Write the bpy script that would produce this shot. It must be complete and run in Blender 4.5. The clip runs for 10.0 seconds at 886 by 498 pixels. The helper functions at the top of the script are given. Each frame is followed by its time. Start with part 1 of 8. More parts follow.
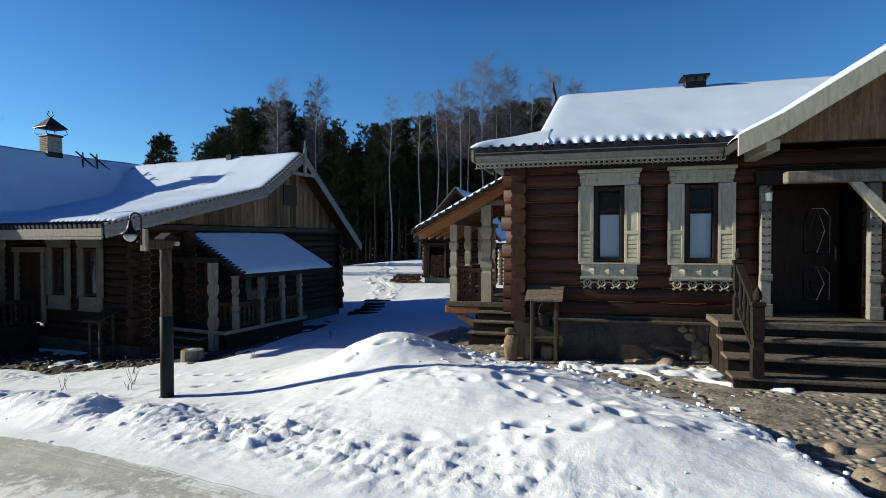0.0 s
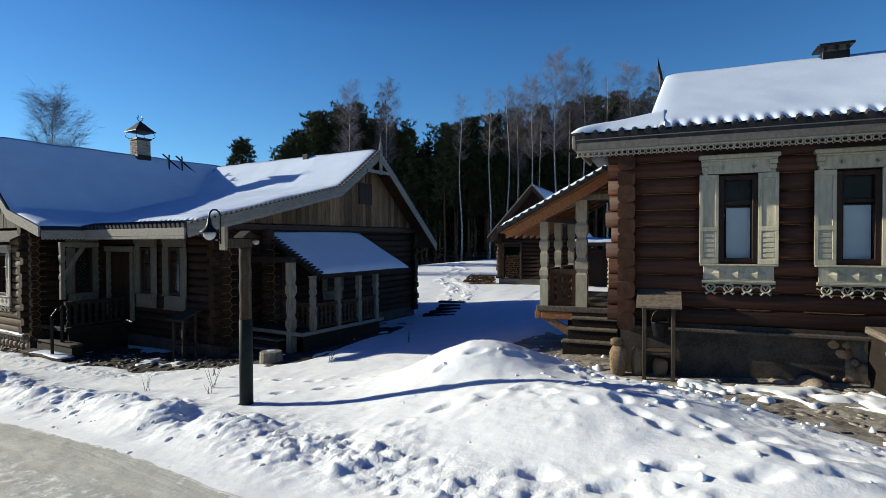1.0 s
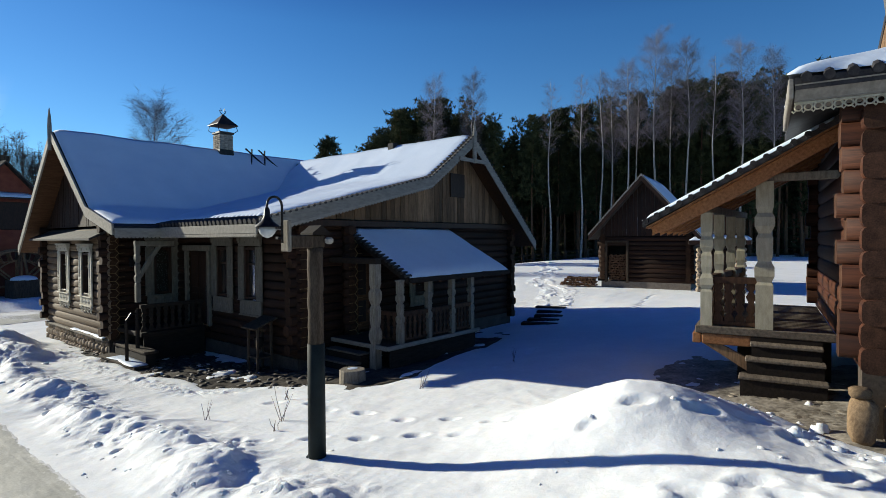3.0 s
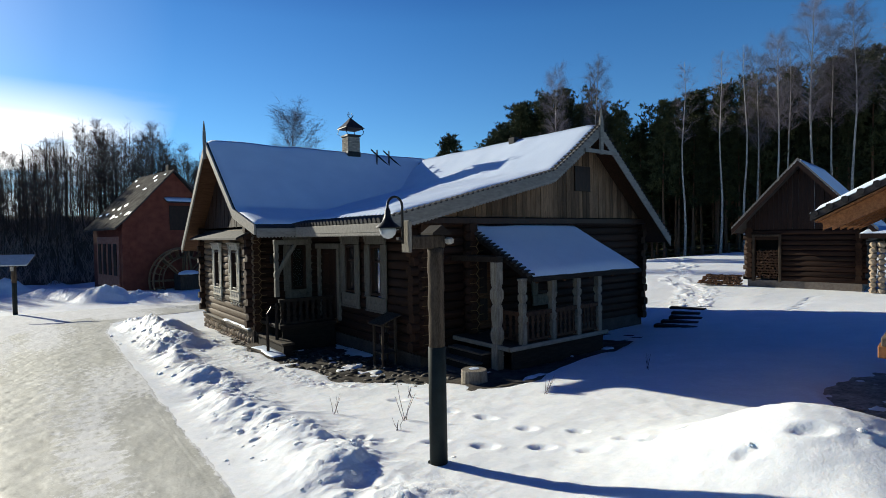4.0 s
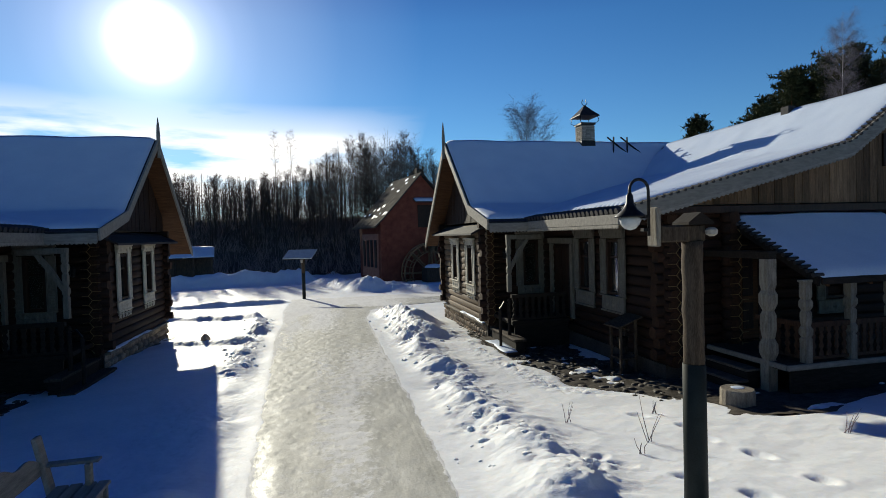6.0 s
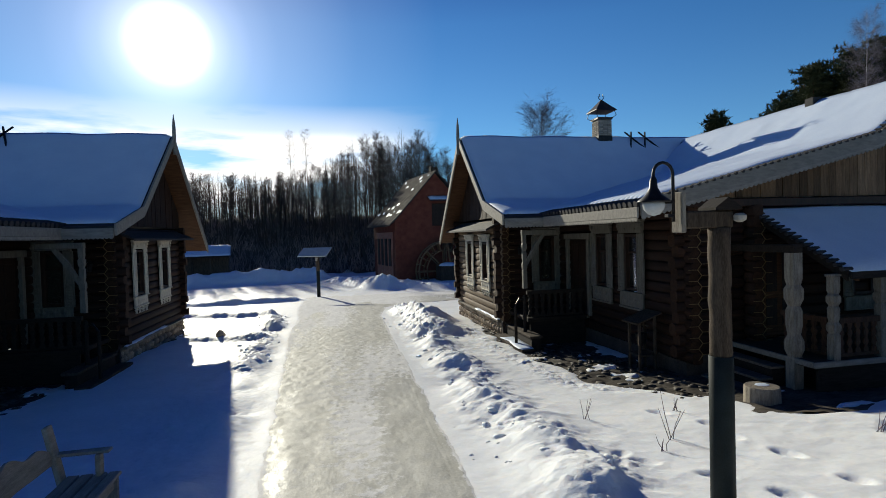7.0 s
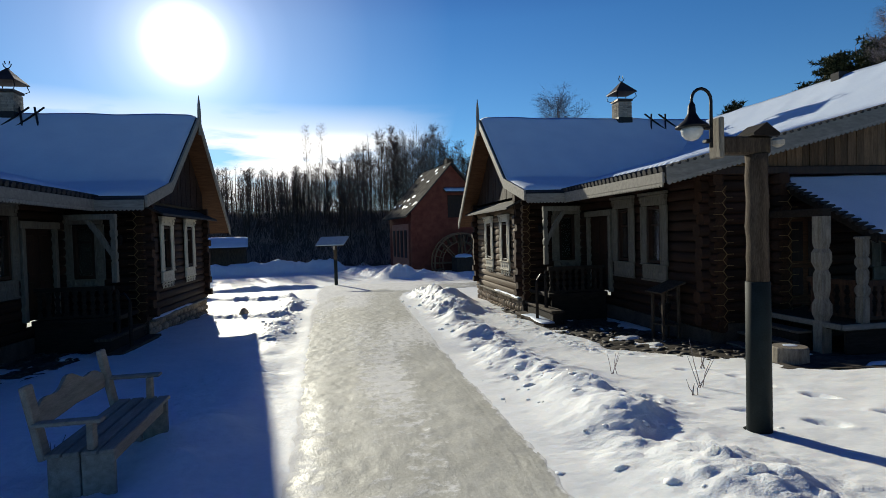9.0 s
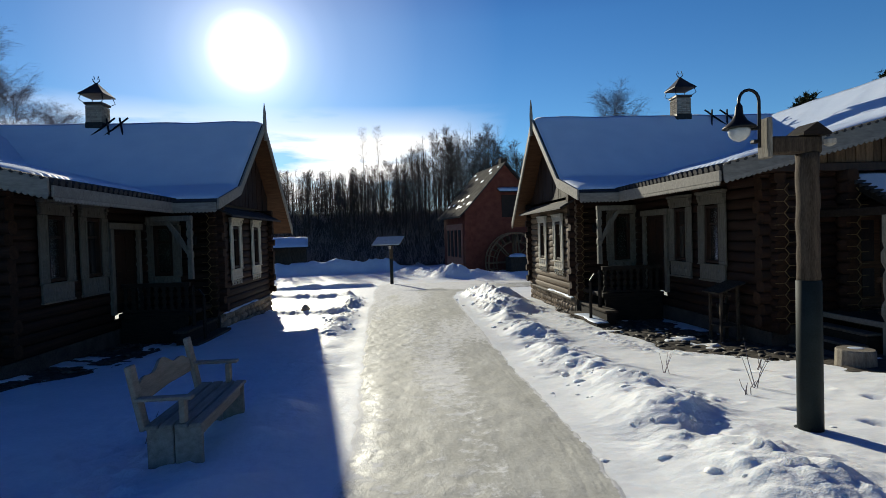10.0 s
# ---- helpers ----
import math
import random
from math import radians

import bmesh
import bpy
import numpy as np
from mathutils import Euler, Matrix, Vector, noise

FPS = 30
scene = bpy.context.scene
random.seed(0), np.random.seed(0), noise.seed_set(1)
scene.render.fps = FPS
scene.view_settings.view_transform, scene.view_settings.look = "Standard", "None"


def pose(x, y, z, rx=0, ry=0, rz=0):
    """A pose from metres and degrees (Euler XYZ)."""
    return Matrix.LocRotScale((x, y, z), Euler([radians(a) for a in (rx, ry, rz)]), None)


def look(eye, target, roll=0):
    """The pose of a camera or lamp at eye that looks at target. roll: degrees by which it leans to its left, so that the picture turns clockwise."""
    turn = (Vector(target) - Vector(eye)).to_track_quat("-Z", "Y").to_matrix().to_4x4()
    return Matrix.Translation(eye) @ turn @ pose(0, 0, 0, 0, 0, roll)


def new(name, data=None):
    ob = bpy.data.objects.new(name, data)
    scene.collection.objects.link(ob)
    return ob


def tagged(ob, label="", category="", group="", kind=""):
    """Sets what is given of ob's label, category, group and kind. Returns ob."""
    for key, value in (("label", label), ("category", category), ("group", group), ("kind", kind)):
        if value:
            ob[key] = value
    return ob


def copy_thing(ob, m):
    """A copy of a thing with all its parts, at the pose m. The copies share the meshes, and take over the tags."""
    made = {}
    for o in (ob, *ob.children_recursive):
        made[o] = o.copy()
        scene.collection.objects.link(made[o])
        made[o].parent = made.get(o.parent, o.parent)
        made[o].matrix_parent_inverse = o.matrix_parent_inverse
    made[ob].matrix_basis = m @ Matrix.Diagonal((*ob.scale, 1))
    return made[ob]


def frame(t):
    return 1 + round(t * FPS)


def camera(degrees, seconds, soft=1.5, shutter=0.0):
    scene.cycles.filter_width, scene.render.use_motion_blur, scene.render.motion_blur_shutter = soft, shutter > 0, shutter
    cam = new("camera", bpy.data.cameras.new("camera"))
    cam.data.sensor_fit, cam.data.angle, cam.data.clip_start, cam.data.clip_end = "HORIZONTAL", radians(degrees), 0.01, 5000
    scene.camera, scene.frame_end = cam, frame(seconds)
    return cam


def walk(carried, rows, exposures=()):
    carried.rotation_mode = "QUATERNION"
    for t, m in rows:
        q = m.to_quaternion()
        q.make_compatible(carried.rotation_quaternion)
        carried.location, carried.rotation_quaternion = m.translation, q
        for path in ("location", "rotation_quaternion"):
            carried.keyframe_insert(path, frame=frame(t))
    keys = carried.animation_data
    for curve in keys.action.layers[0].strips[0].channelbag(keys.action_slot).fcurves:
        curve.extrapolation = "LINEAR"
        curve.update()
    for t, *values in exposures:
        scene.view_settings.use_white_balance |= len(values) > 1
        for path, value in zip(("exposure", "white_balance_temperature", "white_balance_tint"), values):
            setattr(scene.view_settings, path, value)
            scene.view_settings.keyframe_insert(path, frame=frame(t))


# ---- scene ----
cam = camera(78.9, 10.0, 0.7)
PATH = [
    (0, (-5.343, -8.838, 2.702), (-3.634, -7.799, 2.667), -0.1),
    (0.5, (-5.083, -8.398, 2.694), (-3.453, -7.239, 2.659), -0.2),
    (1, (-4.78, -7.931, 2.669), (-3.213, -6.689, 2.635), -0.2),
    (1.5, (-4.381, -7.297, 2.639), (-2.909, -5.944, 2.603), -0.3),
    (2, (-3.925, -6.672, 2.658), (-2.473, -5.297, 2.62), -0.4),
    (2.2, (-3.715, -6.419, 2.651), (-2.267, -5.039, 2.616), -0.3),
    (3.5, (-3.145, -5.68, 2.685), (-1.917, -4.102, 2.637), -0.6),
    (4, (-3.048, -5.531, 2.71), (-2.044, -3.802, 2.658), -0.9),
    (4.5, (-2.957, -5.344, 2.696), (-2.24, -3.478, 2.644), -1.1),
    (5, (-2.866, -5.132, 2.654), (-2.368, -3.196, 2.606), -1.3),
    (5.5, (-2.795, -4.977, 2.684), (-2.49, -3.001, 2.633), -1.5),
    (7, (-2.787, -4.692, 2.562), (-2.644, -2.698, 2.511), -1.7),
    (7.5, (-2.862, -4.684, 2.38), (-2.74, -2.689, 2.327), -1.6),
    (8, (-2.959, -4.677, 2.258), (-2.85, -2.68, 2.204), -1.6),
    (8.5, (-3.026, -4.707, 2.046), (-2.925, -2.71, 1.992), -1.6),
    (9, (-3.065, -4.815, 1.914), (-2.97, -2.818, 1.859), -1.6),
    (9.5, (-3.072, -4.966, 1.906), (-3.092, -2.967, 1.853), -1.7),
    (10, (-3.043, -5.142, 1.911), (-3.149, -3.145, 1.861), -1.7),
]
walk(cam, [(t, look(eye, target, roll)) for t, eye, target, roll in PATH], [(0, 0.6, 6700, 10), (3.5, 0.6, 6700, 10), (4.6, 0.48, 6800, 10), (5.5, 0.3, 6880, 10), (7, 0.28, 6880, 10), (10, 0.28, 6880, 10)])

# ---------------------------------------------------------------- world and sun
SUN_AZ, SUN_EL = radians(-22.2), radians(18.2)
SUN_DIR = Vector((math.sin(SUN_AZ) * math.cos(SUN_EL), math.cos(SUN_AZ) * math.cos(SUN_EL), math.sin(SUN_EL)))


def build_world():
    w = bpy.data.worlds.new("winter_sky")
    scene.world = w
    w.use_nodes = True
    nt = w.node_tree
    nt.nodes.clear()
    N, L = nt.nodes.new, nt.links.new
    out, bg = N("ShaderNodeOutputWorld"), N("ShaderNodeBackground")
    sky = N("ShaderNodeTexSky")
    sky.sky_type, sky.sun_disc = "NISHITA", False
    sky.sun_elevation, sky.sun_rotation = SUN_EL, SUN_AZ
    sky.altitude, sky.air_density, sky.dust_density, sky.ozone_density = 150, 1.0, 0.02, 2.5
    bg.inputs["Strength"].default_value = SKY_STRENGTH
    co = N("ShaderNodeTexCoord")
    # bright aureole of the low sun
    nrm = N("ShaderNodeVectorMath"); nrm.operation = "NORMALIZE"
    L(co.outputs["Generated"], nrm.inputs[0])
    dot = N("ShaderNodeVectorMath"); dot.operation = "DOT_PRODUCT"
    L(nrm.outputs[0], dot.inputs[0]); dot.inputs[1].default_value = SUN_DIR
    ang = N("ShaderNodeMath"); ang.operation = "ARCCOSINE"; L(dot.outputs["Value"], ang.inputs[0])
    unit = N("ShaderNodeMath"); unit.operation = "MULTIPLY"; L(ang.outputs[0], unit.inputs[0]); unit.inputs[1].default_value = 180 / math.pi / 50
    glow = N("ShaderNodeValToRGB")
    L(unit.outputs[0], glow.inputs[0])
    cr = glow.color_ramp
    cr.elements[0].position, cr.elements[0].color = 0.0, (60, 60, 60, 1)
    cr.elements[1].position, cr.elements[1].color = 1.0, (0, 0, 0, 1)
    for deg, c in ((2.5, 22.0), (3.15, 13.0), (3.95, 8.4), (5.4, 5.7), (7.2, 3.8), (9.5, 2.6), (17.0, 0.85), (25.0, 0.12)):
        e = cr.elements.new(deg / 50); e.color = (c * (0.97 if deg > 4 else 1.0), c, c * 1.02, 1)
    add = N("ShaderNodeMix"); add.data_type, add.blend_type = "RGBA", "ADD"
    add.inputs["Factor"].default_value = 1.0
    tint = N("ShaderNodeMix"); tint.data_type, tint.blend_type = "RGBA", "MULTIPLY"
    tint.inputs["Factor"].default_value = 1.0
    # clear cold air: the sky deepens towards the zenith
    up = N("ShaderNodeSeparateXYZ"); L(nrm.outputs[0], up.inputs[0])
    deep = N("ShaderNodeValToRGB"); L(up.outputs["Z"], deep.inputs[0])
    deep.color_ramp.elements[0].position, deep.color_ramp.elements[0].color = 0.0, (0.67, 1.13, 1.5, 1)
    deep.color_ramp.elements[1].position, deep.color_ramp.elements[1].color = 0.85, (0.012, 0.13, 0.6, 1)
    e = deep.color_ramp.elements.new(0.36); e.color = (0.34, 0.84, 1.33, 1)
    e = deep.color_ramp.elements.new(0.55); e.color = (0.034, 0.215, 0.79, 1)
    L(sky.outputs[0], tint.inputs["A"]); L(deep.outputs[0], tint.inputs["B"])
    L(tint.outputs["Result"], add.inputs["A"]); L(glow.outputs[0], add.inputs["B"])
    # thin bank of cloud low over the woods
    sep = N("ShaderNodeSeparateXYZ"); L(nrm.outputs[0], sep.inputs[0])
    mp = N("ShaderNodeMapping"); mp.inputs["Scale"].default_value = (1.6, 1.6, 9.0)
    L(nrm.outputs[0], mp.inputs["Vector"])
    ns = N("ShaderNodeTexNoise"); ns.inputs["Scale"].default_value = 2.6; ns.inputs["Detail"].default_value = 7
    L(mp.outputs[0], ns.inputs["Vector"])
    band = N("ShaderNodeValToRGB"); L(sep.outputs["Z"], band.inputs[0])
    b = band.color_ramp
    b.elements[0].position, b.elements[0].color = 0.0, (1, 1, 1, 1)
    b.elements[1].position, b.elements[1].color = 0.235, (0, 0, 0, 1)
    e = b.elements.new(0.172); e.color = (1.0, 1.0, 1.0, 1)
    e = b.elements.new(0.19); e.color = (0.45, 0.45, 0.45, 1)
    side = N("ShaderNodeMapRange")
    side.inputs["From Min"].default_value, side.inputs["From Max"].default_value = 0.895, 0.955
    L(dot.outputs["Value"], side.inputs["Value"])
    th = N("ShaderNodeMapRange")
    th.inputs["From Min"].default_value, th.inputs["From Max"].default_value = 0.36, 0.5
    L(ns.outputs["Fac"], th.inputs["Value"])
    m1 = N("ShaderNodeMath"); m1.operation = "MULTIPLY"; L(band.outputs[0], m1.inputs[0]); L(th.outputs[0], m1.inputs[1])
    m2 = N("ShaderNodeMath"); m2.operation = "MULTIPLY"; L(m1.outputs[0], m2.inputs[0]); L(side.outputs[0], m2.inputs[1])
    cl = N("ShaderNodeMix"); cl.data_type = "RGBA"
    L(m2.outputs[0], cl.inputs["Factor"]); L(add.outputs["Result"], cl.inputs["A"])
    cl.inputs["B"].default_value = (16.5, 16.8, 17.2, 1)
    L(cl.outputs["Result"], bg.inputs["Color"]); L(bg.outputs[0], out.inputs[0])


SKY_STRENGTH = 0.0635
build_world()
sun_data = bpy.data.lights.new("sun", "SUN")
sun_data.energy, sun_data.angle, sun_data.color = 4.5, radians(0.55), (0.96, 0.95, 0.815)
sun = new("sun", sun_data)
sun.matrix_world = look(SUN_DIR * 100, (0, 0, 0))

# ---------------------------------------------------------------- materials


def surface(name, c1, c2, scale=4.0, rough=0.8, bump=0.3, stretch=(1, 1, 1), fine=40.0, vary=0.25, metal=0.0, dist=0.01, coords="Object", spec=0.18, sheen=None):
    """Two-scale mottled surface; each object differs a little in value."""
    m = bpy.data.materials.new(name)
    m.use_nodes = True
    nt = m.node_tree
    N, L = nt.nodes.new, nt.links.new
    p = nt.nodes["Principled BSDF"]
    if coords == "World":
        src = N("ShaderNodeNewGeometry").outputs["Position"]
    else:
        src = N("ShaderNodeTexCoord").outputs[coords]
    info = N("ShaderNodeObjectInfo")
    off = N("ShaderNodeVectorMath"); off.operation = "MULTIPLY_ADD"
    off.inputs[0].default_value = (1, 1, 1)
    sc = N("ShaderNodeVectorMath"); sc.operation = "SCALE"; sc.inputs[0].default_value = (7.3, 3.1, 5.7)
    L(info.outputs["Random"], sc.inputs["Scale"])
    L(src, off.inputs[1]); off.inputs[0].default_value = (1, 1, 1); L(sc.outputs[0], off.inputs[2])
    mp = N("ShaderNodeMapping"); mp.inputs["Scale"].default_value = stretch
    L(off.outputs[0], mp.inputs["Vector"])
    n1 = N("ShaderNodeTexNoise"); n1.inputs["Scale"].default_value = scale; n1.inputs["Detail"].default_value = 5
    n2 = N("ShaderNodeTexNoise"); n2.inputs["Scale"].default_value = fine; n2.inputs["Detail"].default_value = 4
    L(mp.outputs[0], n1.inputs["Vector"]); L(mp.outputs[0], n2.inputs["Vector"])
    mixn = N("ShaderNodeMath"); mixn.operation = "MULTIPLY_ADD"
    L(n2.outputs["Fac"], mixn.inputs[0]); mixn.inputs[1].default_value = 0.45
    half = N("ShaderNodeMath"); half.operation = "MULTIPLY"; L(n1.outputs["Fac"], half.inputs[0]); half.inputs[1].default_value = 0.55
    L(half.outputs[0], mixn.inputs[2])
    ramp = N("ShaderNodeValToRGB")
    ramp.color_ramp.elements[0].position, ramp.color_ramp.elements[0].color = 0.36, (*c1, 1)
    ramp.color_ramp.elements[1].position, ramp.color_ramp.elements[1].color = 0.66, (*c2, 1)
    L(mixn.outputs[0], ramp.inputs[0])
    val = N("ShaderNodeMapRange")
    val.inputs["To Min"].default_value, val.inputs["To Max"].default_value = 1 - vary, 1 + vary
    L(info.outputs["Random"], val.inputs["Value"])
    hsv = N("ShaderNodeHueSaturation")
    L(ramp.outputs[0], hsv.inputs["Color"]); L(val.outputs[0], hsv.inputs["Value"])
    L(hsv.outputs[0], p.inputs["Base Color"])
    p.inputs["Roughness"].default_value = rough
    p.inputs["Metallic"].default_value = metal
    p.inputs["Specular IOR Level"].default_value = spec
    if bump:
        bp = N("ShaderNodeBump"); bp.inputs["Strength"].default_value = bump; bp.inputs["Distance"].default_value = dist
        L(mixn.outputs[0], bp.inputs["Height"]); L(bp.outputs[0], p.inputs["Normal"])
    return m


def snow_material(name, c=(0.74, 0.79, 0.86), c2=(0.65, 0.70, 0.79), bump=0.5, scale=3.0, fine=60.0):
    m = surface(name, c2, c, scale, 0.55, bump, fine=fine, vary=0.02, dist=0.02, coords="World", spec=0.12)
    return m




def ground_snow():
    """Old snow: crumbs, wind ripple and soft swells as relief, light passing a little way in."""
    m = surface("snow", (0.76, 0.785, 0.80), (0.865, 0.88, 0.89), 1.3, 0.55, 0.0, fine=14.0, vary=0.0, coords="World", spec=0.04)
    nt = m.node_tree
    N, L = nt.nodes.new, nt.links.new
    p = nt.nodes["Principled BSDF"]
    src = N("ShaderNodeNewGeometry").outputs["Position"]
    total = None
    at = N("ShaderNodeAttribute"); at.attribute_name = "crumb"
    crumb = N("ShaderNodeMapRange"); crumb.inputs["To Min"].default_value, crumb.inputs["To Max"].default_value = 0.7, 4.6
    L(at.outputs["Fac"], crumb.inputs["Value"])
    for sc, amp, det in ((0.9, 0.032, 3), (3.2, 0.012, 4), (13.0, 0.0058, 3), (55.0, 0.0022, 2)):
        n = N("ShaderNodeTexNoise"); n.inputs["Scale"].default_value = sc; n.inputs["Detail"].default_value = det
        L(src, n.inputs["Vector"])
        a = N("ShaderNodeMath"); a.operation = "MULTIPLY_ADD"
        h = n.outputs["Fac"]
        if sc > 10:
            # crumbs where the snow is broken, a fine skin elsewhere
            k = N("ShaderNodeMath"); k.operation = "MULTIPLY"; L(h, k.inputs[0]); L(crumb.outputs[0], k.inputs[1])
            h = k.outputs[0]
        L(h, a.inputs[0]); a.inputs[1].default_value = amp
        if total is not None:
            L(total, a.inputs[2])
        else:
            a.inputs[2].default_value = 0.0
        total = a.outputs[0]
    bp = N("ShaderNodeBump"); bp.inputs["Strength"].default_value = 1.0; bp.inputs["Distance"].default_value = 1.0
    L(total, bp.inputs["Height"]); L(bp.outputs[0], p.inputs["Normal"])
    p.inputs["Subsurface Weight"].default_value = 0.7
    p.inputs["Subsurface Radius"].default_value = (0.9, 1.0, 1.1)
    p.inputs["Subsurface Scale"].default_value = 0.05
    return m


M_SNOW = ground_snow()
# bluer and darker than snow is: the shade on the roofs is mixed in
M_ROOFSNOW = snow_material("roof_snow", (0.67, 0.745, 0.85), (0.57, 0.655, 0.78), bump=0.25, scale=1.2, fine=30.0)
M_ICE = surface("packed_ice", (0.385, 0.378, 0.335), (0.53, 0.525, 0.48), 1.1, 0.6, 0.35, (1.6, 0.9, 1), 20.0, 0.0, dist=0.012, coords="World", spec=0.08)


def dust_with_snow(m):
    """Trodden snow in ragged flakes on the ice, thicker where dust is high; the bare ice between is glossier."""
    nt = m.node_tree
    N, L = nt.nodes.new, nt.links.new
    p = nt.nodes["Principled BSDF"]
    old = p.inputs["Base Color"].links[0].from_socket
    pos = N("ShaderNodeNewGeometry").outputs["Position"]
    turned = N("ShaderNodeMapping"); turned.inputs["Rotation"].default_value = (0, 0, radians(-7))
    L(pos, turned.inputs["Vector"])

    def grain(scale, stretch, detail, rough):
        mp = N("ShaderNodeMapping"); mp.inputs["Scale"].default_value = stretch
        L(turned.outputs[0], mp.inputs["Vector"])
        n = N("ShaderNodeTexNoise"); n.inputs["Scale"].default_value, n.inputs["Detail"].default_value, n.inputs["Roughness"].default_value = scale, detail, rough
        L(mp.outputs[0], n.inputs["Vector"])
        return n.outputs["Fac"]

    def math_node(op, a, b):
        k = N("ShaderNodeMath"); k.operation = op
        for socket, value in zip(k.inputs, (a, b)):
            if isinstance(value, float):
                socket.default_value = value
            else:
                L(value, socket)
        return k.outputs[0]

    def span(x, a, b, c, d):
        k = N("ShaderNodeMapRange")
        for key, value in (("From Min", a), ("From Max", b), ("To Min", c), ("To Max", d)):
            k.inputs[key].default_value = value
        L(x, k.inputs["Value"])
        return k.outputs[0]

    at = N("ShaderNodeAttribute"); at.attribute_name = "dust"
    flake, fine, track = grain(6.0, (1.0, 0.8, 1.0), 7, 0.72), grain(34.0, (1.0, 0.8, 1.0), 4, 0.6), grain(1.0, (5.0, 0.8, 1.0), 4, 0.55)
    cover = span(math_node("ADD", at.outputs["Fac"], flake), 0.6, 0.72, 0.0, 1.0)
    mx = N("ShaderNodeMix"); mx.data_type = "RGBA"
    L(cover, mx.inputs["Factor"]); L(old, mx.inputs["A"]); mx.inputs["B"].default_value = (0.72, 0.72, 0.705, 1)
    both = math_node("ADD", track, fine)
    hv = N("ShaderNodeHueSaturation"); L(mx.outputs["Result"], hv.inputs["Color"]); L(span(both, 0.7, 1.3, 0.87, 1.1), hv.inputs["Value"])
    L(hv.outputs[0], p.inputs["Base Color"])
    high = math_node("ADD", math_node("MULTIPLY", cover, 0.35), math_node("ADD", math_node("MULTIPLY", flake, 1.2), fine))
    nb = N("ShaderNodeBump"); nb.inputs["Strength"].default_value, nb.inputs["Distance"].default_value = 0.42, 0.012
    L(high, nb.inputs["Height"]); L(p.inputs["Normal"].links[0].from_socket, nb.inputs["Normal"]); L(nb.outputs[0], p.inputs["Normal"])
    # thawed ice along one wheel track
    wet = N("ShaderNodeAttribute"); wet.attribute_name = "wet"
    dry = math_node("ADD", math_node("MULTIPLY", cover, 0.25), span(flake, 0.3, 0.6, 0.48, 0.68))
    L(math_node("SUBTRACT", dry, math_node("MULTIPLY", wet.outputs["Fac"], 0.24)), p.inputs["Roughness"])
    L(math_node("ADD", math_node("MULTIPLY", wet.outputs["Fac"], 0.1), 0.08), p.inputs["Specular IOR Level"])


dust_with_snow(M_ICE)
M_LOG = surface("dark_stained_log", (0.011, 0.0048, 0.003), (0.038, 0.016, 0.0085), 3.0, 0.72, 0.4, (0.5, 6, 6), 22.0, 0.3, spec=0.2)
# weathered gable logs, the grazing sun on them mixed into the tan
M_SUNLOG = surface("sunlit_weathered_log", (0.075, 0.05, 0.032), (0.22, 0.155, 0.1), 3.0, 0.8, 0.4, (0.5, 6, 6), 22.0, 0.3)
M_REDLOG = surface("red_brown_log", (0.025, 0.008, 0.0042), (0.092, 0.03, 0.013), 3.0, 0.6, 0.4, (0.5, 6, 6), 22.0, 0.35, spec=0.3)
M_REDEND = surface("red_log_end_grain", (0.03, 0.0135, 0.008), (0.09, 0.042, 0.024), 9.0, 0.8, 0.4, fine=60)
M_LOGEND = surface("log_end_grain", (0.02, 0.009, 0.005), (0.055, 0.026, 0.013), 9.0, 0.8, 0.4, fine=60)
M_BOARD = surface("weathered_board", (0.10, 0.058, 0.031), (0.26, 0.155, 0.086), 3.0, 0.8, 0.4, (9, 9, 0.7), 20.0, 0.5)
M_DECK = surface("grey_deck_board", (0.065, 0.052, 0.041), (0.19, 0.155, 0.12), 3.0, 0.75, 0.4, (0.8, 9, 9), 20.0, 0.3)
M_SOFFIT = surface("orange_pine_board", (0.16, 0.066, 0.027), (0.35, 0.16, 0.068), 3.0, 0.6, 0.3, (0.8, 8, 8), 18.0, 0.3)
# casing paint raised: the light falling on the road gables is in its colour
M_CREAM = surface("lit_cream_paint", (0.4, 0.365, 0.295), (0.6, 0.55, 0.455), 5.0, 0.7, 0.25, (4, 4, 1), 50.0, 0.08)
# orange_pine_board again, with the shade below the eaves put into its colour
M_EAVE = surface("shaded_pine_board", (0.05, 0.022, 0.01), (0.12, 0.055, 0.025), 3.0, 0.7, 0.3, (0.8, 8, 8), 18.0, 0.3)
# darker than wet_earth: the houses' shade on the strips is mixed in
M_TROD = surface("shaded_wet_earth", (0.022, 0.018, 0.014), (0.12, 0.105, 0.088), 4.5, 0.65, 0.8, fine=16, vary=0.0, coords="World", dist=0.03)
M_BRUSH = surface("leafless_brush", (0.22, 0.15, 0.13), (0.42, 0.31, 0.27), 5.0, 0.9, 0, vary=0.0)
M_PALE = surface("pale_painted_wood", (0.34, 0.305, 0.22), (0.52, 0.475, 0.36), 5.0, 0.6, 0.2, (4, 4, 1), 50.0, 0.07)
M_GREYWOOD = surface("silvered_wood", (0.125, 0.106, 0.083), (0.285, 0.25, 0.20), 4.0, 0.8, 0.4, (5, 5, 0.8), 30.0, 0.18)
# casing paint with the shade of the wing and porch walls put in
M_SHADECREAM = surface("shaded_cream_paint", (0.1, 0.09, 0.073), (0.185, 0.17, 0.14), 5.0, 0.7, 0.25, (4, 4, 1), 50.0, 0.08)
M_FASCIA = surface("weathered_grey_fascia", (0.185, 0.167, 0.143), (0.285, 0.263, 0.227), 4.0, 0.75, 0.2, (0.8, 3, 3), 10.0, 0.12)
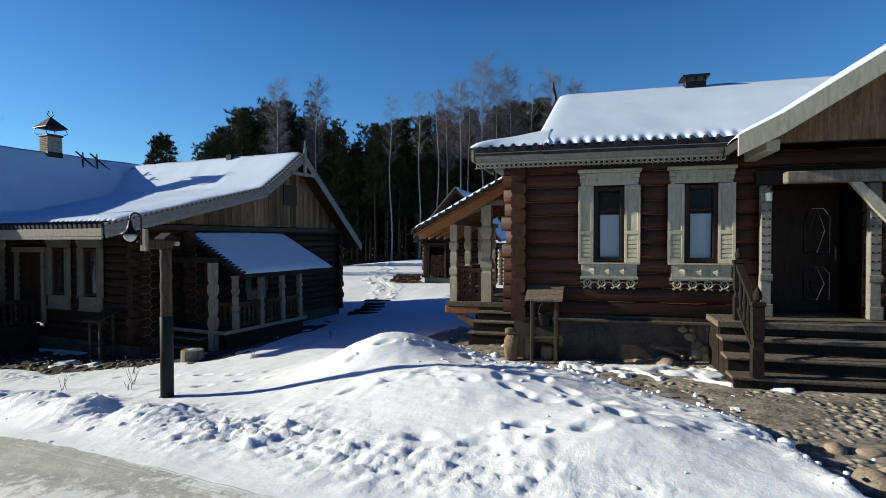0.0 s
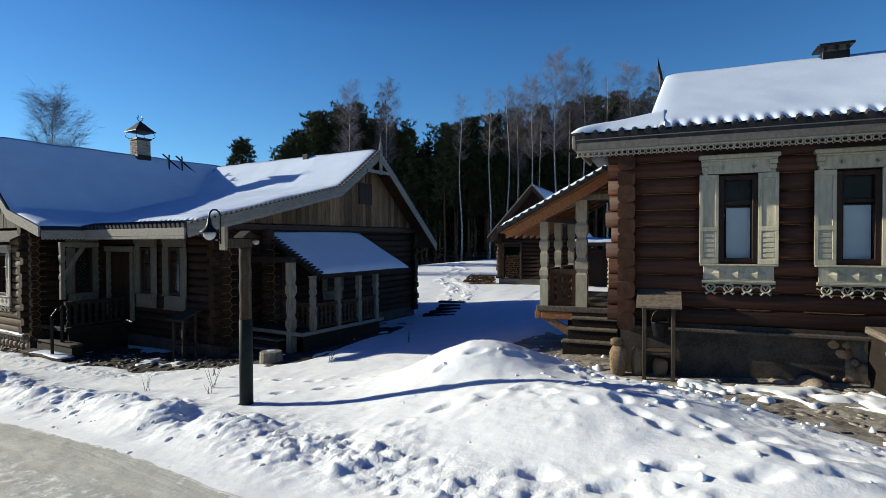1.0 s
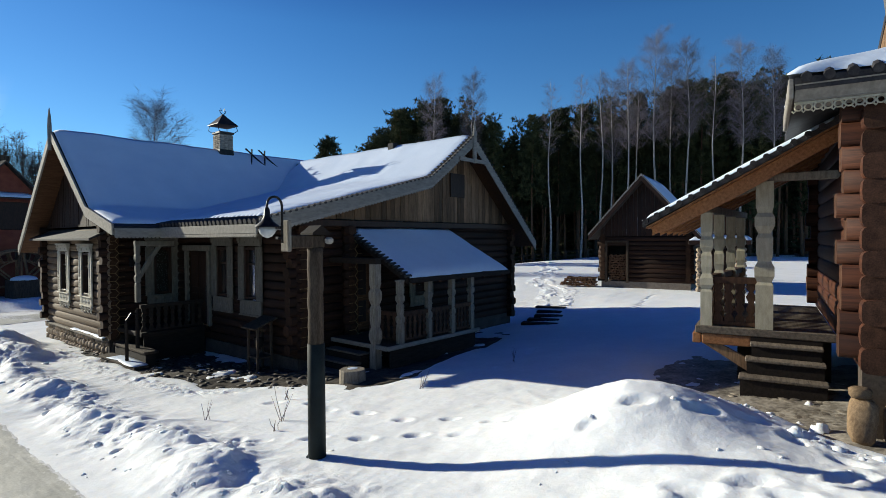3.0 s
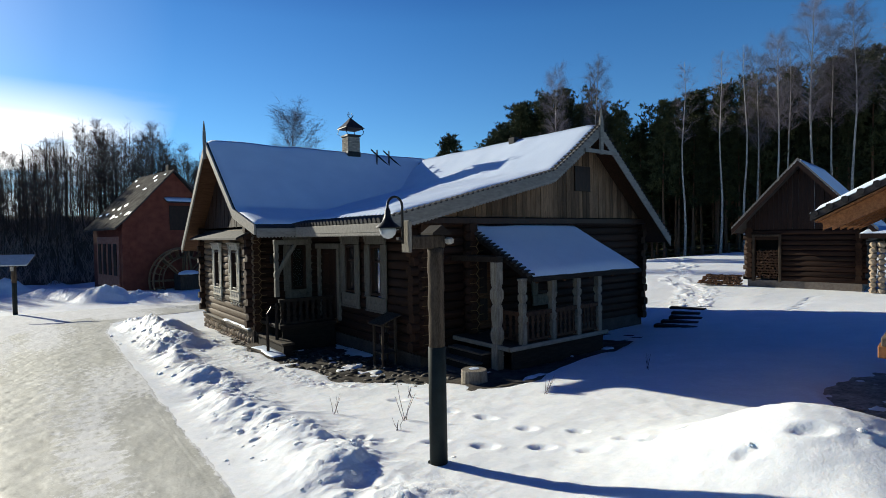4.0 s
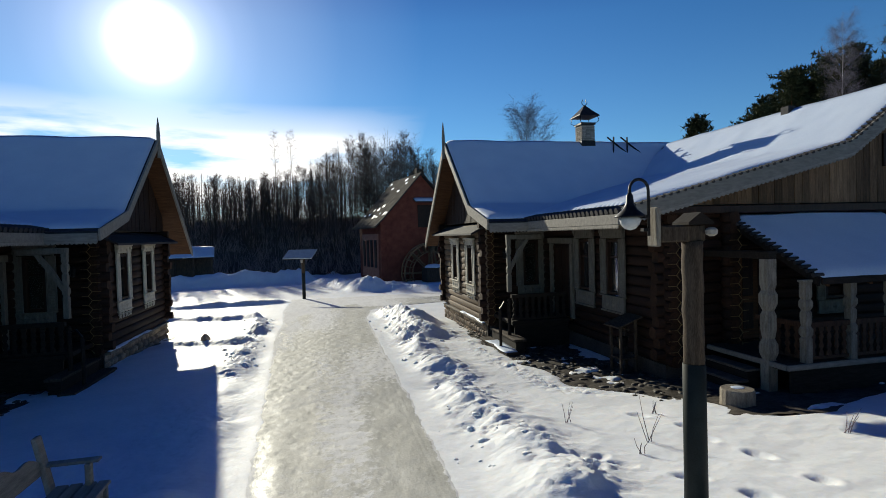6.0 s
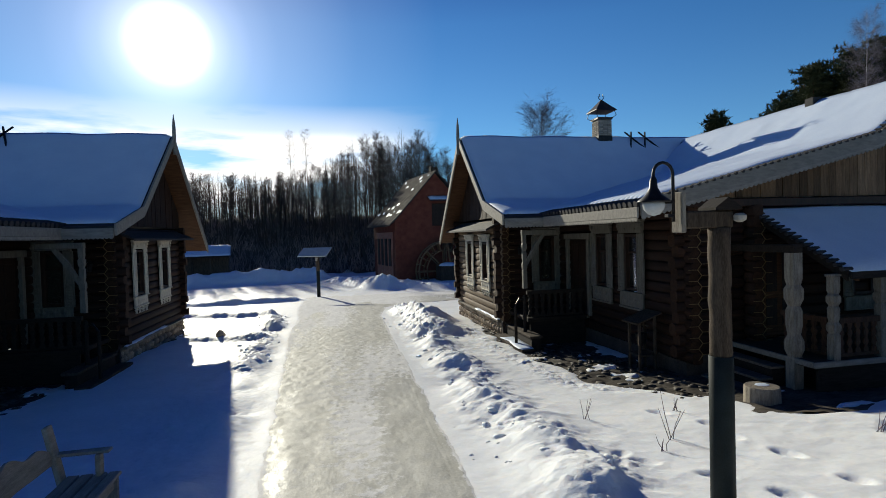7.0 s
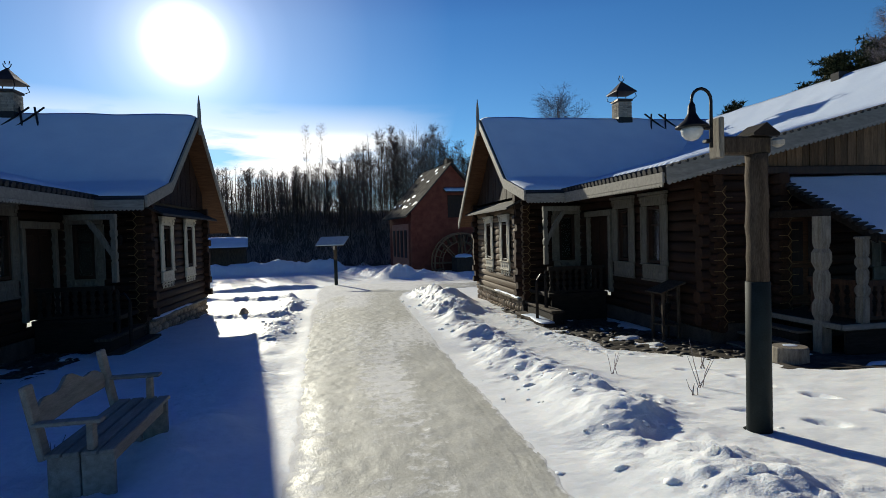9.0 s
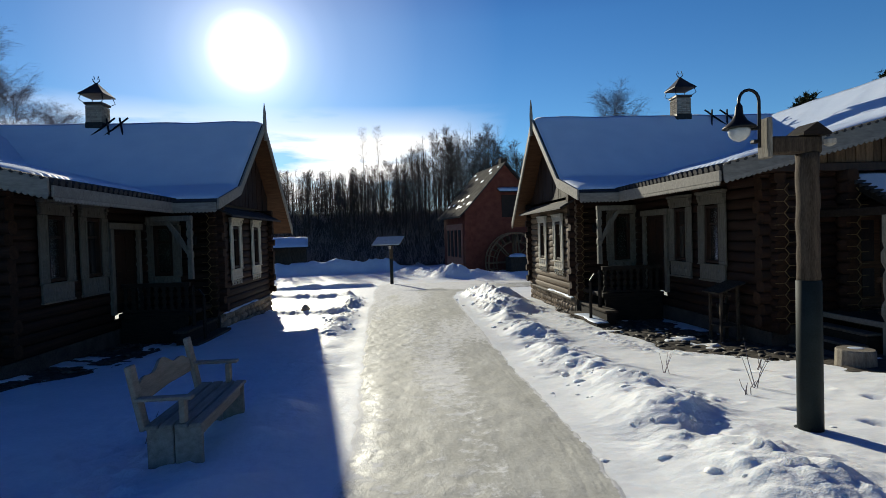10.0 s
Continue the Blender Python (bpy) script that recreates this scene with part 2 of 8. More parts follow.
M_SHINGLE = surface("dark_roof_tile", (0.02, 0.02, 0.022), (0.055, 0.05, 0.05), 6.0, 0.7, 0.4, fine=40, vary=0.2)
M_OLDTILE = surface("weathered_roof_tile", (0.03, 0.026, 0.023), (0.1, 0.09, 0.082), 1.6, 0.95, 0.6, fine=9, vary=0.0, dist=0.03, spec=0.02)
M_STONE = surface("field_stone", (0.17, 0.125, 0.088), (0.41, 0.33, 0.245), 7.0, 0.85, 0.6, fine=45, vary=0.4, dist=0.02)
M_MORTAR = surface("mortar", (0.15, 0.12, 0.1), (0.26, 0.22, 0.18), 9.0, 0.9, 0.6, fine=60, vary=0.05)
M_PLASTER = surface("dark_plinth_render", (0.045, 0.035, 0.028), (0.105, 0.083, 0.067), 3.0, 0.9, 0.4, fine=30, vary=0.05)
M_DARKWOOD = surface("dark_frame_wood", (0.016, 0.008, 0.006), (0.042, 0.02, 0.012), 5.0, 0.5, 0.25, (4, 4, 0.8), 30, 0.15)
# dimness indoors is given as this dark base colour
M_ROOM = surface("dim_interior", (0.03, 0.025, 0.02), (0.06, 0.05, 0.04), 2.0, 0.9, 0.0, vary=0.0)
M_IRON = surface("black_iron", (0.012, 0.012, 0.013), (0.03, 0.03, 0.032), 12.0, 0.45, 0.15, fine=80, vary=0.1, metal=0.6)
M_GREEN = surface("dark_green_paint", (0.005, 0.009, 0.01), (0.012, 0.02, 0.021), 6.0, 0.65, 0.15, fine=70, vary=0.05)
M_POST = surface("grey_brown_post", (0.03, 0.021, 0.014), (0.095, 0.07, 0.05), 3.0, 0.85, 0.6, (7, 7, 0.9), 24, 0.1)
M_CAULK = surface("moss_rope_caulk", (0.12, 0.077, 0.033), (0.225, 0.15, 0.07), 20.0, 0.9, 0.3, vary=0.1)
M_BRICK = surface("red_brick", (0.11, 0.03, 0.019), (0.2, 0.06, 0.037), 2.0, 0.85, 0.35, fine=30, vary=0.16)
M_CHIMBRICK = surface("buff_brick", (0.22, 0.18, 0.14), (0.38, 0.33, 0.27), 6.0, 0.85, 0.35, fine=40, vary=0.2)
M_TIN = surface("brown_tin", (0.032, 0.027, 0.026), (0.07, 0.058, 0.054), 5.0, 0.5, 0.2, vary=0.1, metal=0.5)
M_CONCRETE = surface("pale_concrete", (0.27, 0.24, 0.2), (0.42, 0.39, 0.34), 7.0, 0.9, 0.5, fine=50, vary=0.05)
M_BIRCH = surface("birch_bark", (0.14, 0.12, 0.1), (0.6, 0.56, 0.5), 4.0, 0.8, 0.2, (2, 2, 0.8), 16, 0.1)
M_TWIG = surface("bare_twig", (0.12, 0.1, 0.112), (0.25, 0.215, 0.235), 5.0, 0.9, 0, vary=0.25)
# darker than bare_twig: the trees' unlit side is put into the colour
M_ALDERTWIG = surface("backlit_alder_twig", (0.075, 0.052, 0.044), (0.16, 0.12, 0.1), 5.0, 0.9, 0, vary=0.25)
M_BARK = surface("dark_bark", (0.05, 0.036, 0.027), (0.12, 0.085, 0.06), 4.0, 0.9, 0.4, (3, 3, 0.6), 14, 0.2)
M_PINEBARK = surface("pine_bark", (0.09, 0.05, 0.03), (0.22, 0.125, 0.075), 3.0, 0.9, 0.4, (3, 3, 0.6), 14, 0.2)
M_NEEDLE = surface("pine_needles", (0.034, 0.041, 0.018), (0.094, 0.1, 0.044), 0.8, 0.8, 0, fine=6.0, vary=0.3)
M_DIRT = surface("leaf_litter", (0.07, 0.049, 0.036), (0.16, 0.115, 0.082), 0.6, 0.95, 0.4, fine=6.0, vary=0.0, coords="World", dist=0.05)


def glass_material():
    m = bpy.data.materials.new("window_glass")
    m.use_nodes = True
    p = m.node_tree.nodes["Principled BSDF"]
    p.inputs["Base Color"].default_value = (0.8, 0.85, 0.85, 1)
    p.inputs["Transmission Weight"].default_value = 1.0
    p.inputs["Roughness"].default_value = 0.22
    p.inputs["IOR"].default_value = 1.16
    return m


M_GLASS = glass_material()
M_FROST = surface("milky_glass", (0.4, 0.41, 0.4), (0.52, 0.53, 0.52), 4.0, 0.25, 0.0, vary=0.0, spec=0.5)
# ---------------------------------------------------------------- mesh helpers
LOCAL = {}


def root_of(ob):
    while ob.parent:
        ob = ob.parent
    return ob


def thing(name, frame_matrix, base, label, category, group="", flip=None, kind=""):
    """An empty at its base; parts are given in the frame's own coordinates."""
    ob = new(name)
    ob.empty_display_size = 0.3
    f = flip if flip is not None else Matrix.Identity(4)
    b = f @ Vector(base)
    ob.matrix_world = frame_matrix @ Matrix.Translation(b)
    LOCAL[ob.name] = Matrix.Translation(-b) @ f
    return tagged(ob, label, category, group, kind)


def part(name, bm, material, parent, label="", smooth=False, m=None):
    if m is not None:
        bm.transform(m)
    loc = LOCAL.get(root_of(parent).name)
    if loc is not None:
        bm.transform(loc)
        if loc.determinant() < 0:
            bmesh.ops.reverse_faces(bm, faces=bm.faces)
    me = bpy.data.meshes.new(name)
    bm.to_mesh(me)
    bm.free()
    for mat in material if isinstance(material, (list, tuple)) else (material,):
        me.materials.append(mat)
    if smooth:
        for p in me.polygons:
            p.use_smooth = True
    ob = new(name, me)
    ob.parent = parent
    if label:
        ob["label"] = label
    return ob


def solo(name, bm, material, label, category, m=None, kind="", group="", smooth=False):
    """A thing of one mesh, with its origin at m."""
    me = bpy.data.meshes.new(name)
    bm.to_mesh(me)
    bm.free()
    for mat in material if isinstance(material, (list, tuple)) else (material,):
        me.materials.append(mat)
    if smooth:
        for p in me.polygons:
            p.use_smooth = True
    ob = new(name, me)
    if m is not None:
        ob.matrix_world = m
    return tagged(ob, label, category, group, kind)


def box(bm, x0, x1, y0, y1, z0, z1, bevel=0.0, m=None):
    vs = [bm.verts.new(c) for c in ((x0, y0, z0), (x1, y0, z0), (x1, y1, z0), (x0, y1, z0), (x0, y0, z1), (x1, y0, z1), (x1, y1, z1), (x0, y1, z1))]
    fs = [bm.faces.new([vs[i] for i in q]) for q in ((3, 2, 1, 0), (4, 5, 6, 7), (0, 1, 5, 4), (1, 2, 6, 5), (2, 3, 7, 6), (3, 0, 4, 7))]
    if bevel:
        es = list({e for f in fs for e in f.edges})
        got = bmesh.ops.bevel(bm, geom=es, offset=bevel, segments=1, affect="EDGES")
        vs = list({v for f in got["faces"] for v in f.verts} | {v for v in vs if v.is_valid})
    if m is not None:
        for v in vs:
            v.co = m @ v.co
    return bm


def newbox(*a, **k):
    return box(bmesh.new(), *a, **k)


def prism(bm, pts, y0, y1, axis="y"):
    """Extrude a polygon. axis y: pts are (x, z); axis x: pts are (y, z); axis z: pts are (x, y)."""
    put = {"y": lambda p, d: (p[0], d, p[1]), "x": lambda p, d: (d, p[0], p[1]), "z": lambda p, d: (p[0], p[1], d)}[axis]
    a = [bm.verts.new(put(p, y0)) for p in pts]
    b = [bm.verts.new(put(p, y1)) for p in pts]
    n = len(pts)
    fs = [bm.faces.new(a), bm.faces.new(b[::-1])]
    for i in range(n):
        fs.append(bm.faces.new((a[i], b[i], b[(i + 1) % n], a[(i + 1) % n])))
    bmesh.ops.recalc_face_normals(bm, faces=fs)
    return bm


def tube(bm, pts, radii, sides=8, cap=True):
    """A swept tube through points."""
    rings = []
    pts = [Vector(p) for p in pts]
    if not hasattr(radii, "__len__"):
        radii = [radii] * len(pts)
    for i, p in enumerate(pts):
        d = (pts[min(i + 1, len(pts) - 1)] - pts[max(i - 1, 0)]).normalized()
        a = d.orthogonal().normalized() if i == 0 else (rings_a - d * rings_a.dot(d)).normalized()
        rings_a = a
        b = d.cross(a)
        rings.append([bm.verts.new(p + (a * math.cos(k * math.tau / sides) + b * math.sin(k * math.tau / sides)) * radii[i]) for k in range(sides)])
    for r0, r1 in zip(rings, rings[1:]):
        for k in range(sides):
            bm.faces.new((r0[k], r0[(k + 1) % sides], r1[(k + 1) % sides], r1[k]))
    if cap:
        bm.faces.new(rings[0][::-1]); bm.faces.new(rings[-1])
    return bm


def lathe(bm, profile, sides=12, centre=(0, 0, 0), square=False):
    """Turned shape: profile of (radius, z); square gives a four-sided carved post."""
    n, turn = (4, math.pi / 4) if square else (sides, 0.0)
    k = math.sqrt(2) if square else 1.0
    rings = [[bm.verts.new((centre[0] + r * k * math.cos(turn + i * math.tau / n), centre[1] + r * k * math.sin(turn + i * math.tau / n), centre[2] + z)) for i in range(n)] for r, z in profile]
    for r0, r1 in zip(rings, rings[1:]):
        for i in range(n):
            bm.faces.new((r0[i], r0[(i + 1) % n], r1[(i + 1) % n], r1[i]))
    bm.faces.new(rings[0][::-1]); bm.faces.new(rings[-1])
    return bm


def vnoise(x, y, seed=0):
    """Smooth value noise on arrays, about -1 to 1."""
    xi, yi = np.floor(x).astype(np.int64), np.floor(y).astype(np.int64)
    fx, fy = x - xi, y - yi
    fx, fy = fx * fx * (3 - 2 * fx), fy * fy * (3 - 2 * fy)

    def h(i, j):
        n = (i * 374761393 + j * 668265263 + seed * 974634777) & 0xFFFFFFFF
        n = ((n ^ (n >> 13)) * 1274126177) & 0xFFFFFFFF
        return ((n ^ (n >> 16)) & 0xFFFF) / 32767.5 - 1.0

    return (h(xi, yi) * (1 - fx) + h(xi + 1, yi) * fx) * (1 - fy) + (h(xi, yi + 1) * (1 - fx) + h(xi + 1, yi + 1) * fx) * fy


def fractal(x, y, octaves=4, seed=0):
    out, amp = 0.0, 1.0
    for o in range(octaves):
        out = out + amp * vnoise(x * 2**o + 17.3 * o, y * 2**o - 9.1 * o, seed + o)
        amp *= 0.5
    return out


def cells(x, y, seed=0):
    """Cellular noise on arrays: distance to the nearest seed point and that cell's own random value."""
    xi, yi = np.floor(x), np.floor(y)
    best, val = np.full(np.shape(x), 9.0), np.zeros(np.shape(x))

    def h(i, j, k):
        q = np.sin(i * 127.1 + j * 311.7 + (k + seed * 3) * 74.7) * 43758.5453
        return q - np.floor(q)

    for di in (-1, 0, 1):
        for dj in (-1, 0, 1):
            i, j = xi + di, yi + dj
            d = np.hypot(i + h(i, j, 1) - x, j + h(i, j, 2) - y)
            near = d < best
            best, val = np.where(near, d, best), np.where(near, h(i, j, 3), val)
    return best, val


def clods(u, v, seed):
    """Broken lumps of three sizes, steep-sided, about 0 to 1."""
    w = 0.35 * fractal(u * 3.1, v * 3.1, 2, seed)
    out = 0.0
    for scale, keep, amp in ((2.2, 0.86, 0.7), (4.6, 0.62, 0.58), (9.0, 0.42, 0.5)):
        d, r = cells(u * scale + w, v * scale - w, seed + int(scale))
        lump = step01(0.52, 0.3, d) * (0.85 + 0.3 * (0.4 - d))
        out = out + amp * lump * np.clip((r - keep) / (1 - keep), 0, 1) ** 0.6
    return out


def grid_mesh(name, P, material, attr=None, flip=False):
    """A sheet from an array of points P[i, j]."""
    n, m = P.shape[:2]
    idx = np.arange(n * m).reshape(n, m)
    q = np.stack([idx[:-1, :-1], idx[1:, :-1], idx[1:, 1:], idx[:-1, 1:]], -1).reshape(-1, 4)
    if flip:
        q = q[:, ::-1]
    me = bpy.data.meshes.new(name)
    me.vertices.add(n * m)
    me.vertices.foreach_set("co", P.reshape(-1).astype(np.float32))
    me.loops.add(q.size)
    me.loops.foreach_set("vertex_index", q.reshape(-1).astype(np.int32))
    me.polygons.add(len(q))
    me.polygons.foreach_set("loop_start", np.arange(0, q.size, 4, dtype=np.int32))
    me.polygons.foreach_set("use_smooth", np.ones(len(q), bool))
    me.update(calc_edges=True)
    me.validate()
    for mat in material if isinstance(material, (list, tuple)) else (material,):
        me.materials.append(mat)
    return me


# frames of the two yards: u, v axes of the gabled houses and of the lodge
F_B = pose(0, 0, 0, 0, 0, 7)
F_C = pose(0, 0, 0, 0, 0, 16)
COS7, SIN7 = math.cos(radians(7)), math.sin(radians(7))


def to_uv(x, y):
    return x * COS7 + y * SIN7, -x * SIN7 + y * COS7


def step01(a, b, x):
    t = np.clip((x - a) / (b - a), 0, 1)
    return t * t * (3 - 2 * t)


def road_edges(v):
    """Left and right edge of the icy road, in u."""
    right = np.interp(v, [-40, -8, -4, 0, 2.2, 6.7, 12, 20, 23.6, 25.2, 26.4, 34], [-3.5, -2.93, -2.6, -2.04, -1.88, -1.68, -1.6, -1.42, -0.9, 0.6, 6.0, 9.0])
    left = np.interp(v, [-40, -8, 0, 5, 12, 16, 20, 26, 34], [-5.2, -4.6, -4.24, -4.55, -4.95, -5.2, -5.2, -5.6, -5.6])
    return left, right


def base_height(x, y):
    u, v = to_uv(x, y)
    z = np.interp(v, [-60, -14, -8, -5.5, -3, 0, 4, 6, 12.5, 18, 34, 60, 130], [1.2, 0.72, 0.56, 0.48, 0.3, 0.0, -0.42, -0.58, -0.75, -0.9, -1.45, -1.7, -1.7])
    east = 0.02 + 0.008 * (u - 23)
    z = z + (east - z) * step01(13.5, 24, u) * step01(40, 20, v)
    # wooded bank beyond the meadow
    r, a = np.hypot(x + 3, y + 5), np.degrees(np.arctan2(x + 3, y + 5))
    bank = step01(65, 84, r) * step01(-75, -60, a) * step01(34, 22, a)
    return z + bank * 7.2


RIDGES = (((-16, 30.0), (-4.6, 31.5), 0.45, 0.28), ((-11, 23.9), (-6.6, 22.3), 0.34, 0.22), ((-6.6, 22.3), (-5.9, 17.5), 0.34, 0.2), ((-8.6, 15.5), (-6.2, 14.8), 0.34, 0.16), ((-3.0, 47), (0.2, 38.5), 1.5, 0.62), ((0.2, 38.5), (6.5, 35.5), 1.3, 0.45), ((-0.3, 21.5), (0.4, 16.5), 0.6, 0.3), ((0.4, 16.5), (0.2, 13.8), 0.7, 0.28), ((-26, 49.5), (-5.5, 51.0), 1.35, 1.15))


def ground_height(x, y):
    """Height of the snow."""
    x, y = np.asarray(x, float), np.asarray(y, float)
    u, v = to_uv(x, y)
    z = base_height(x, y)
    left, right = road_edges(v)
    near = step01(60, 30, np.hypot(x + 2, y))
    # ploughed banks along the road
    k = step01(24, 19, v) * step01(-3.5, 0.5, v)
    d = u - right - 1.05 - 0.25 * vnoise(v * 0.5, v * 0 + 3, 5)
    z = z + k * (0.16 + 0.12 * fractal(u * 1.3, v * 1.3, 3, 11)) * np.exp(-(d / 0.55) ** 2) * near
    d = left - u - 0.9
    z = z + 0.12 * step01(-4, 2, v) * step01(17, 13, v) * np.exp(-(d / 0.5) ** 2) * (1 + 0.8 * fractal(u * 1.2, v * 1.2, 2, 12))
    # ridges thrown up round the far crossing
    for (u0, v0), (u1, v1), w, hh in RIDGES:
        du, dv = u1 - u0, v1 - v0
        t = np.clip(((u - u0) * du + (v - v0) * dv) / (du * du + dv * dv), 0, 1)
        d = np.hypot(u - u0 - t * du, v - v0 - t * dv)
        z = z + hh * (1 + 0.3 * fractal(u * 0.9, v * 0.9, 3, 13)) * np.exp(-((d / w) ** 2))
    # shovelled heap between the lamp post and the lodge
    for cu, cv, su, sv, rot, hh in ((2.35, -3.1, 1.2, 1.3, 20, 0.64), (0.75, -5.3, 1.5, 1.8, 25, 0.36), (-0.7, -7.7, 1.2, 1.5, 30, 0.26), (-1.5, -9.6, 1.0, 1.3, 20, 0.14)):
        ca, sa = math.cos(radians(rot)), math.sin(radians(rot))
        a, b = (u - cu) * ca + (v - cv) * sa, -(u - cu) * sa + (v - cv) * ca
        z = z + hh * np.exp(-((a / su) ** 2) - (b / sv) ** 2)
    return z


def rough_mask(x, y):
    """How broken the snow is: ploughed banks, shovelled heap, trodden ground; and the heap itself."""
    u, v = to_uv(np.asarray(x, float), np.asarray(y, float))
    left, right = road_edges(v)
    wob = 0.25 * vnoise(v * 0.8, v * 0 + 2, 15)
    on_bank = np.exp(-(((u - right - 1.05 - wob) / 0.62) ** 2)) * step01(-9, -2.5, v) * step01(27, 19, v)
    on_left = np.exp(-(((left - u - 0.8) / 0.45) ** 2)) * step01(8, 11, v) * step01(26, 18, v)
    # toe of the shovelled heap along the road, and its broken rim above the yard
    toe = np.exp(-(((u - right - 0.95 - 0.1 * (v + 6)) / 0.55) ** 2)) * step01(-0.5, -3, v) * step01(-14, -10.5, v)
    rim = np.exp(-(((u - np.interp(v, YARD_C_V, YARD_C_U) + 0.45) / 0.38) ** 2)) * step01(-0.8, -2.6, v)
    heap = np.exp(-(((u - 0.6 - 0.45 * (v + 5.5)) / 1.9) ** 2)) * step01(0.5, -2, v)
    far = 0.0
    for (u0, v0), (u1, v1), w, hh in RIDGES:
        du, dv = u1 - u0, v1 - v0
        t = np.clip(((u - u0) * du + (v - v0) * dv) / (du * du + dv * dv), 0, 1)
        far = np.maximum(far, np.exp(-((np.hypot(u - u0 - t * du, v - v0 - t * dv) / (w * 1.1)) ** 2)))
    east = 0.22 * step01(13, 17, u) * step01(34, 26, u) * step01(2, 6, v) * step01(0.0, 0.5, fractal(u * 0.35, v * 0.35, 2, 61))
    shade = 0.6 * np.exp(-(((left - u - 1.7) / 1.1) ** 2)) * step01(-4, -1, v) * step01(9, 6, v)
    swept = 0.55 * np.exp(-(((u - np.interp(v, YARD_B_V, YARD_B_U) + 0.35) / 0.32) ** 2)) * step01(4.5, 5.5, v) * step01(17, 14, v)
    rough = np.clip(shade + swept + 0.62 * on_bank + 0.8 * on_left + 0.34 * toe + 0.35 * rim + 0.55 * far + east, 0, 1)
    return rough, heap


def rough_snow(x, y):
    """Lumps, hollows and trodden texture of the snow, near the walk only."""
    u, v = to_uv(np.asarray(x, float), np.asarray(y, float))
    rough, heap = rough_mask(x, y)
    c = clods(u, v, 5)
    f = fractal(u * 0.6, v * 0.6, 3, 21) * 0.022 * (0.15 + 0.85 * step01(26, 10, v))
    return f + rough * (0.115 * c + 0.05 * fractal(u * 1.4, v * 1.4, 2, 31) + 0.012 * fractal(u * 9, v * 9, 2, 41)) + heap * (0.016 * fractal(u * 1.8, v * 1.8, 3, 43) + 0.03 * c * step01(0.25, 0.6, fractal(u * 0.8, v * 0.8, 2, 44))) + 0.005 * fractal(u * 5, v * 5, 3, 51)


# snow edges of the swept yards, in u for each v
YARD_C_V, YARD_C_U = [-14.0, -10.2, -9.35, -9.12, -8.7, -7.7, -6.35, -4.45, -2.6, -1.5], [-1.9, -1.8, -1.3, -0.4, 0.75, 1.5, 2.15, 3.25, 5.0, 6.6]
YARD_B_V, YARD_B_U = [3.8, 4.8, 6.3, 8.9, 12.1, 16.0, 18.6], [2.5, 2.3, 1.6, 1.35, 1.4, 1.6, 1.9]
YARD_V_U, YARD_V_V = [3.0, 4.5, 6.3, 7.85, 11.1, 13.2], [2.75, 2.5, 3.0, 3.25, 4.3, 5.1]
YARD_A_V, YARD_A_U = [2.0, 4.7, 7.0, 10.9, 16.7, 18.6], [-10.6, -10.3, -9.7, -9.5, -8.9, -8.8]

# ---------------------------------------------------------------- ground and road


